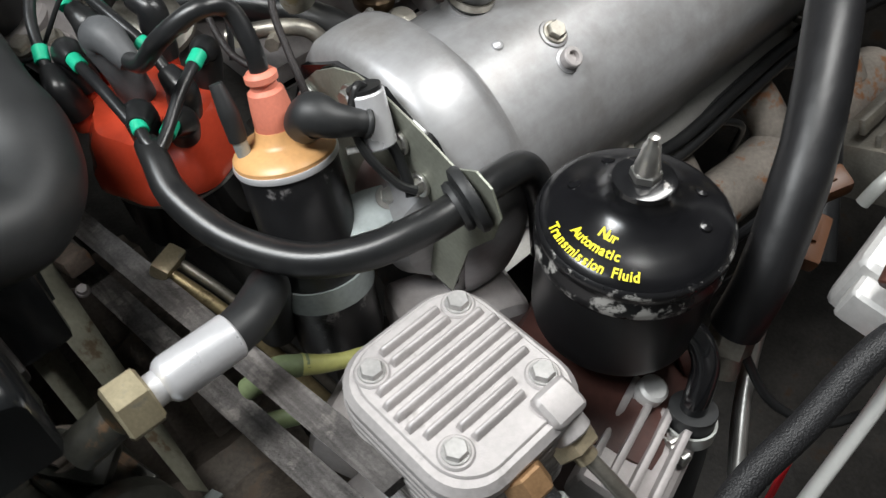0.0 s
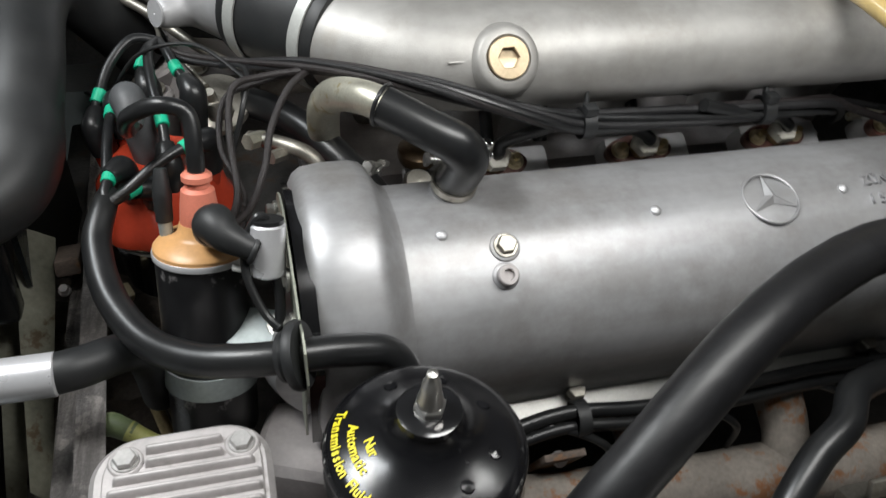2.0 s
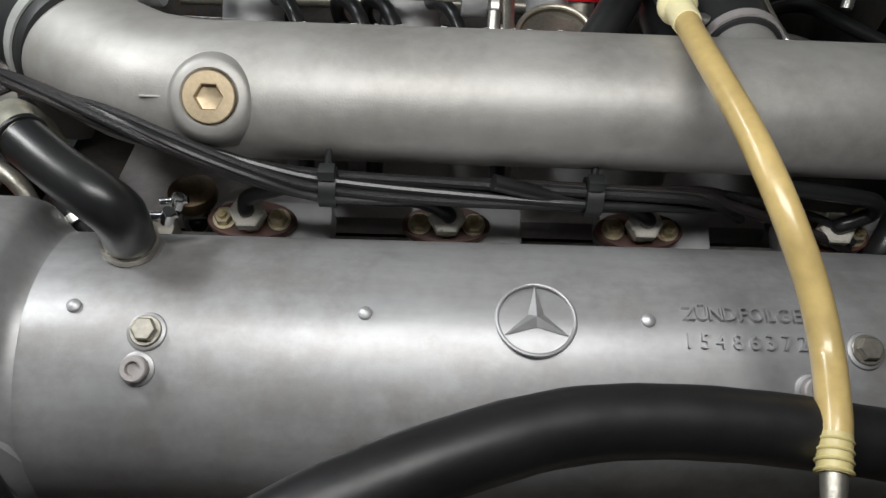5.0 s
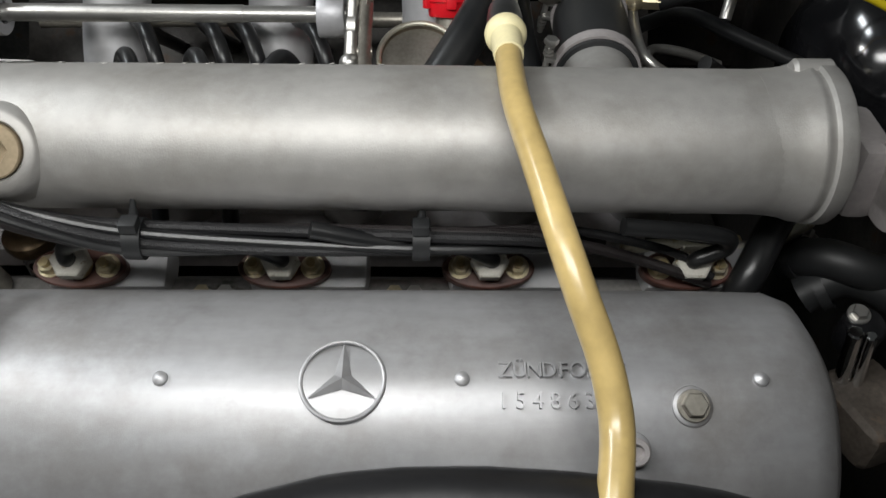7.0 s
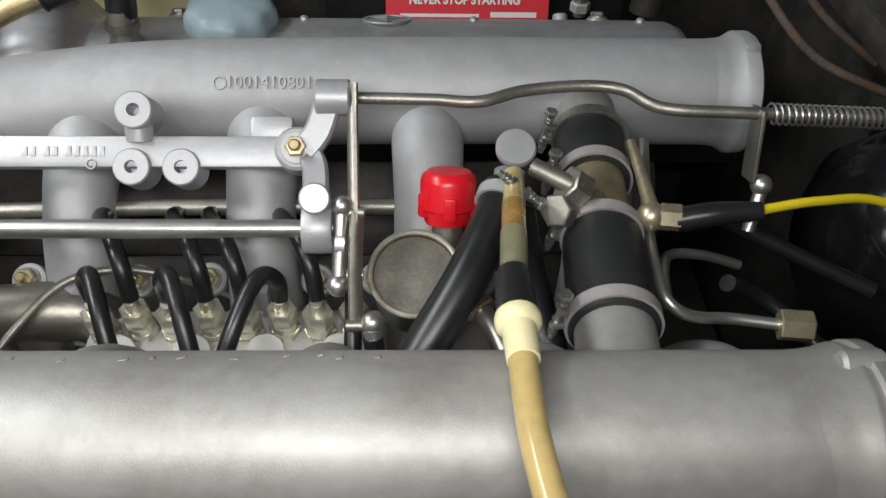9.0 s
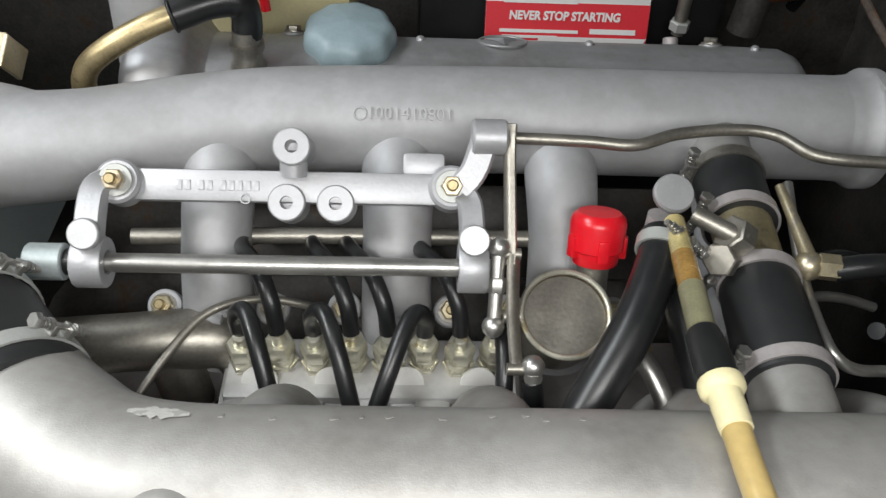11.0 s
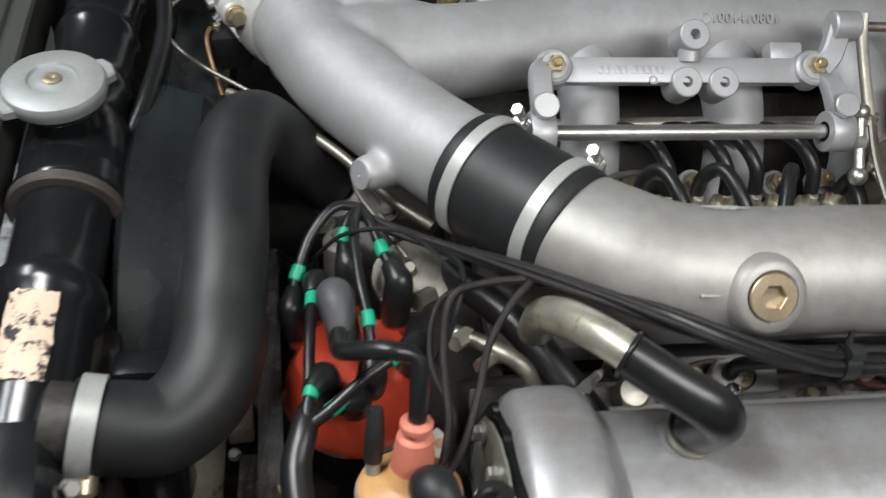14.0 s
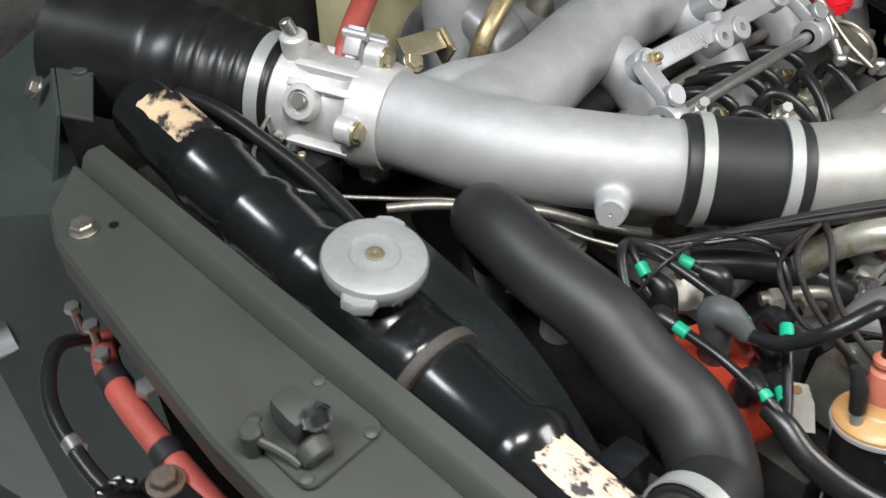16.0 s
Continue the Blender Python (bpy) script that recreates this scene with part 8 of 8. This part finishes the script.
part("rivet", rod(Geo(), (0.088, -0.320, 0.722), (0.088, -0.327, 0.726), 0.006, 16, bevel=0.001), M_FIN, tabp)
stt = thing("ribbed_cover", (0.40, -0.43, 0.66), "dark grey ribbed aluminium cover beside the engine", "cover")
part("base", box(Geo(), (0.40, -0.44, 0.70), (0.20, 0.10, 0.06), 0.008, pose(0, 0, 0, -20)), M_OLDSTEEL, stt)
for k in range(5):
    part("rib", box(Geo(), (0.40, -0.405 - 0.018 * k, 0.737 - 0.0065 * k), (0.19, 0.006, 0.016), 0.002, pose(0, 0, 0, -20)), M_OLDSTEEL, stt)

# ---- low front: dipstick tubes, green pipe, brackets ----
dip = thing("dipstick_tube", (-0.22, -0.19, 0.70), "pair of plated dipstick tubes with a clip", "pipe")
part("tube", tube(Geo(), [(-0.232, -0.165, 0.795), (-0.218, -0.200, 0.775), (-0.205, -0.235, 0.745), (-0.19, -0.27, 0.70)], 0.0048, 14, 6), M_BRASS, dip)
part("tube", tube(Geo(), [(-0.222, -0.160, 0.795), (-0.208, -0.195, 0.775), (-0.196, -0.230, 0.745), (-0.18, -0.265, 0.70)], 0.0038, 14, 6), M_OLDSTEEL, dip)
part("clip", box(Geo(), (-0.228, -0.163, 0.800), (0.026, 0.014, 0.012), 0.003, pose(0, 0, 0, 20, 10, 30)), M_ZINC, dip)
gp = thing("green_pipe", (-0.2020, -0.3050, 0.7680), "olive green hose with yellow-green sleeve", "hose")
part("hose", tube(Geo(), [(-0.2440, -0.2750, 0.7880), (-0.2270, -0.2850, 0.8030), (-0.2170, -0.2930, 0.8060), (-0.2100, -0.2970, 0.8050)], [0.0070, 0.0080, 0.0072, 0.0065], 18, 6), M_GREENHOSE, gp)
part("sleeve", tube(Geo(), [(-0.2140, -0.2950, 0.8060), (-0.1940, -0.3050, 0.7990), (-0.1570, -0.3150, 0.7900)], [0.0072, 0.0052, 0.0048], 16, 6), mat("yellow_green_sleeve", (0.42, 0.42, 0.14), 0.5), gp)
part("hose_lower", tube(Geo(), [(-0.2470, -0.2850, 0.7600), (-0.2220, -0.3000, 0.7630), (-0.2020, -0.3100, 0.7530)], 0.0065, 16, 6), M_GREENHOSE, gp)
# Made-up sheet, coloured to lift the dark space below the belts.
single("gap_filler_sheet", loft(Geo(), [[(x + 0.004 * noise.noise(Vector((x * 40, y * 40, 2))), y, 0.615 + 0.03 * noise.noise(Vector((x * 30, y * 14, 0))) + d_) for x in np.linspace(-0.345, -0.20, 12)] + [(x, y, 0.60 + d_) for x in np.linspace(-0.20, -0.345, 12)] for y, d_ in [(-0.46 + 0.025 * k, 0.02 * (k % 3 == 1)) for k in range(22)]]), M_GRIME, "added grimy brown-black sheet filling the dark space under the belts", "shield")
ch = thing("pump_casting", (-0.08, -0.45, 0.68), "ribbed bright casting below the reservoir outlet", "casting")
CM = pose(-0.094, -0.462, 0.750, 14, 0, 14)
part("body", box(Geo(), (0, 0, 0), (0.076, 0.056, 0.036), 0.008, CM, 3), M_FIN, ch)
for k in range(4):
    part("rib", box(Geo(), (0.002, -0.021 + 0.0140 * k, 0.019), (0.072, 0.0050, 0.012), 0.0018, CM), M_FIN, ch)
part("lug", rod(Geo(), CM @ Vector((0.036, 0.014, 0.006)), CM @ Vector((0.036, 0.014, 0.030)), 0.0095, 20, bevel=0.002), M_WHITEALU, ch)

single("thin_black_wire", tube(Geo(), [(-0.012, -0.455, 0.82), (-0.005, -0.475, 0.785), (0.0, -0.50, 0.755), (0.02, -0.53, 0.74), (0.05, -0.55, 0.75)], 0.0032, 12, 8), M_RUBBER, "thin black wire below the hose union", "wire")
for x, y, z, r, n_ in ((0.060, -0.462, 0.835, 20, 0.036), (0.118, -0.440, 0.822, -28, 0.042)):
    cn_ = thing("brown_connector", (x, y, z - 0.01), "brown plastic connector beside the valve block", "connector", "brown connectors")
    part("housing", box(Geo(), (x, y, z), (n_, 0.019, 0.016), 0.004, pose(0, 0, 0, 10, -15, r)), M_TANPLASTIC, cn_)
    part("latch", box(Geo(), (x, y, z + 0.009), (n_ * 0.4, 0.008, 0.004), 0.001, pose(0, 0, 0, 10, -15, r)), M_TANPLASTIC, cn_)
    part("wire", tube(Geo(), [(x, y, z), (x - 0.02, y + 0.012, z - 0.01), (x - 0.035, y + 0.03, z - 0.05)], 0.004, 10, 6), M_RUBBER, cn_)
single("red_wire", tube(Geo(), [(0.075, -0.520, 0.800), (0.053, -0.522, 0.790), (0.005, -0.526, 0.782), (-0.024, -0.528, 0.772), (-0.09, -0.54, 0.73)], 0.0022, 10, 6), M_RED, "thin red wire beside the braided hose", "wire")
single("grey_brake_line", tube(Geo(), [(0.112, -0.470, 0.835), (0.121, -0.474, 0.853), (0.140, -0.481, 0.862), (0.165, -0.500, 0.860), (0.20, -0.535, 0.845), (0.23, -0.58, 0.82)], 0.0045, 14, 8), M_CLAMP, "pale grey brake line over the valve block", "pipe")

# ---- rear of the bay ----
bb = thing("brake_booster", (0.66, 0.12, 0.72), "black round booster at the firewall", "booster")
part("shell", lathe(Geo(), [(0.0, -0.08), (0.05, -0.075), (0.085, -0.05), (0.10, -0.01), (0.105, 0.0), (0.10, 0.01), (0.09, 0.06)], 44, basis((0.70, 0.13, 0.86), (1, 0, 0))), M_GLOSS, bb)
part("clamp_ring", lathe(Geo(), [(0.104, -0.006), (0.109, -0.005), (0.109, 0.005), (0.104, 0.006)], 44, basis((0.70, 0.13, 0.86), (1, 0, 0))), M_TANK, bb)
eb2 = thing("end_bracket", (0.54, -0.13, 0.90), "cast bracket with a hole behind the tube end", "bracket")
part("casting", lathe(Geo(), [(0.014, -0.008), (0.026, -0.008), (0.027, 0.0), (0.026, 0.008), (0.014, 0.008), (0.014, -0.008)], 32, basis((0.566, -0.148, 0.950), (1, 0.1, 0.1))), M_FIN, eb2)
part("arm", box(Geo(), (0.553, -0.118, 0.945), (0.020, 0.050, 0.050), 0.006), M_FIN, eb2)
for k, pts in enumerate((((0.545, -0.085, 0.905), (0.520, -0.118, 0.890), (0.500, -0.146, 0.872), (0.490, -0.150, 0.830)), ((0.50, 0.02, 0.93), (0.54, 0.03, 0.90), (0.60, -0.03, 0.88), (0.70, -0.05, 0.86)), ((0.46, 0.075, 0.93), (0.50, 0.085, 0.935), (0.55, 0.07, 0.92), (0.62, 0.04, 0.90)))):
    single("rear_hose", tube(Geo(), pts, 0.0105 if k < 1 else 0.006, 16, 8), M_RUBBER, "black hose running to the firewall", "hose", "rear hoses")
rfp = thing("rear_fuel_pipe", (0.50, -0.10, 0.85), "pale plated pipe with a cream nut under the tube end", "pipe")
part("pipe", tube(Geo(), [(0.425, -0.118, 0.872), (0.455, -0.112, 0.870), (0.485, -0.111, 0.864), (0.508, -0.1095, 0.862), (0.530, -0.106, 0.866), (0.560, -0.090, 0.872)], 0.0042, 16, 8), M_PLATED, rfp)
part("nut", hexa(Geo(), (0.5035, -0.1100, 0.8625), (0.5135, -0.1090, 0.8620), 0.0072), M_NYLON, rfp, "cream nut")
hvl = thing("heater_valve", (0.575, -0.175, 0.80), "heater valve with chrome rods in place of highlights and stained brass body", "valve")
part("body", box(Geo(), (0.590, -0.190, 0.790), (0.050, 0.060, 0.040), 0.010, pose(0, 0, 0, 0, 0, 20), 3), M_GRIME, hvl, "grimy brown body")
# Two chrome rods model bright upright highlights, not known stems.
for x, y, r in ((0.561, -0.181, 0.0050), (0.570, -0.184, 0.0036)):
    part("stem", rod(Geo(), (x + 0.012, y + 0.004, 0.800), (x, y, 0.862), r, 16, bevel=0.001), M_CHROME, hvl)
part("cap", lathe(Geo(), [(0.0135, -0.020), (0.0140, 0.0), (0.0120, 0.004), (0.0, 0.005)], 28, basis((0.574, -0.168, 0.852), (-0.1, -0.25, 0.95))), M_GLOSS, hvl)
bolt(hvl, (0.571, -0.163, 0.858), (-0.1, -0.25, 0.95), 0.0052, 0.005, 0.0072, M_STEEL)
for k, pts in enumerate((((0.548, -0.100, 0.845), (0.560, -0.122, 0.868), (0.592, -0.135, 0.866), (0.66, -0.12, 0.84)), ((0.552, -0.128, 0.838), (0.578, -0.130, 0.858), (0.62, -0.155, 0.850), (0.69, -0.20, 0.82)))):
    rc_ = thing("heater_hose", pts[0], "ribbed black heater hose with a clip at the rear", "hose", "heater hoses")
    part("hose", tube(Geo(), pts, 0.0135, 20, 8), M_RUBBERM, rc_)
    clamp("clip", Vector(pts[0]).lerp(Vector(pts[1]), 0.4), Vector(pts[1]) - Vector(pts[0]), 0.0138, 0.007, (0.5, 0.9, 0.2), rc_, M_RUBBERM)
hd2 = thing("hold_down_rod", (0.485, 0.50, 0.80), "olive plated battery hold-down rod with nut", "rod")
part("rod", rod(Geo(), (0.470, 0.46, 0.90), (0.468, 0.465, 1.08), 0.007, 16), M_OLDSTEEL, hd2)
part("nut", hexa(Geo(), (0.470, 0.46, 0.905), (0.470, 0.46, 0.916), 0.011), M_CLAMP, hd2)
ft = thing("pipe_fittings", (0.56, 0.50, 0.85), "cluster of plated and copper pipe fittings by the fender", "fitting")
part("elbow", tube(Geo(), [(0.545, 0.47, 0.90), (0.550, 0.475, 0.955), (0.558, 0.485, 0.99)], [0.018, 0.017, 0.013], 18, 6), M_DARK, ft)
part("hexagon", hexa(Geo(), (0.536, 0.462, 0.955), (0.548, 0.455, 0.965), 0.013), M_STEEL, ft)
part("copper_union", rod(Geo(), (0.555, 0.47, 0.945), (0.59, 0.47, 0.95), 0.010, 18), mat("copper", (0.45, 0.18, 0.09), 0.4, 0.8), ft)
part("black_pipe", tube(Geo(), [(0.605, 0.47, 1.01), (0.605, 0.475, 0.96), (0.60, 0.49, 0.92)], 0.007, 14, 6), M_GLOSS, ft)
for k, pts in enumerate((((0.64, 0.46, 1.06), (0.66, 0.44, 1.0), (0.70, 0.40, 0.94), (0.76, 0.36, 0.90)), ((0.60, 0.42, 1.02), (0.63, 0.40, 0.97), (0.68, 0.34, 0.92), (0.75, 0.30, 0.90)))):
    single("brown_cable", tube(Geo(), pts, 0.0045, 12, 8), M_RUST, "brown cable at the rear of the bay", "cable", "brown cables")
wr = thing("washer_reservoir", (0.02, 0.55, 0.75), "cream plastic washer tank with a red cap stub", "reservoir")
part("tank", box(Geo(), (0.03, 0.52, 0.92), (0.18, 0.12, 0.22), 0.02), M_CREAM, wr)
part("stub", rod(Geo(), (0.053, 0.33, 0.985), (0.048, 0.335, 1.04), 0.0045, 14), M_RED, wr)

# ---- radiator fan, seen low between radiator and belts ----
fan = thing("radiator_fan", (-0.295, -0.10, 0.66), "grey-green radiator fan with a stained sheet metal blade", "fan")
for dz, x0, w in ((0.0, -0.296, 0.017), (-0.035, -0.322, 0.014)):
    secs = []
    for k in range(13):
        s_ = k / 12
        y, z, tw = -0.070 - 0.19 * s_, 0.797 - 0.100 * s_ + dz, 0.55 + 0.5 * s_
        ww = w * (1.0 - 0.35 * s_)
        ax, az = math.cos(tw) * ww, -math.sin(tw) * ww
        secs.append([(x0 - ax, y, z - az), (x0, y - 0.001, z + 0.002), (x0 + ax, y, z + az), (x0 + ax, y, z + az - 0.0016), (x0, y - 0.001, z + 0.0004), (x0 - ax, y, z - az - 0.0016)])
    part("blade", loft(Geo(), secs), M_BLADE, fan, sharp=60)
part("tip_plate", box(Geo(), (-0.295, -0.266, 0.688), (0.018, 0.013, 0.002), 0.0006, pose(0, 0, 0, -25, 10, 10)), M_PLATE, fan)
part("blade_bracket", box(Geo(), (-0.272, -0.085, 0.775), (0.020, 0.050, 0.014), 0.003, pose(0, 0, 0, -25, 0, 6)), M_RUST, fan, "rusty blade bracket")
bolt(fan, (-0.277, -0.108, 0.762), (0, -0.4, 0.9), 0.0042, 0.006, 0.0052, M_FIN)

# ---- plated sender cap behind the elbow hose ----
snd = thing("temperature_sender", (0.010, -0.072, 0.80), "stained plated sender cap behind the elbow hose", "sender")
part("stem", lathe(Geo(), [(0.0118, -0.055), (0.0118, -0.012), (0.0108, -0.010), (0.0108, -0.006), (0.0120, -0.004), (0.0120, 0.002)], 32, basis((0.0225, -0.092, 0.850), (0, -0.10, 1))), M_CHROME, snd, "bright plated stem")
part("cap", lathe(Geo(), [(0.0120, 0.0), (0.0165, 0.002), (0.0178, 0.007), (0.0172, 0.012), (0.0120, 0.016), (0.0060, 0.017), (0.0, 0.017)], 36, basis((0.0225, -0.092, 0.850), (0, -0.10, 1))), M_OILBRASS, snd, "oily brown cap")
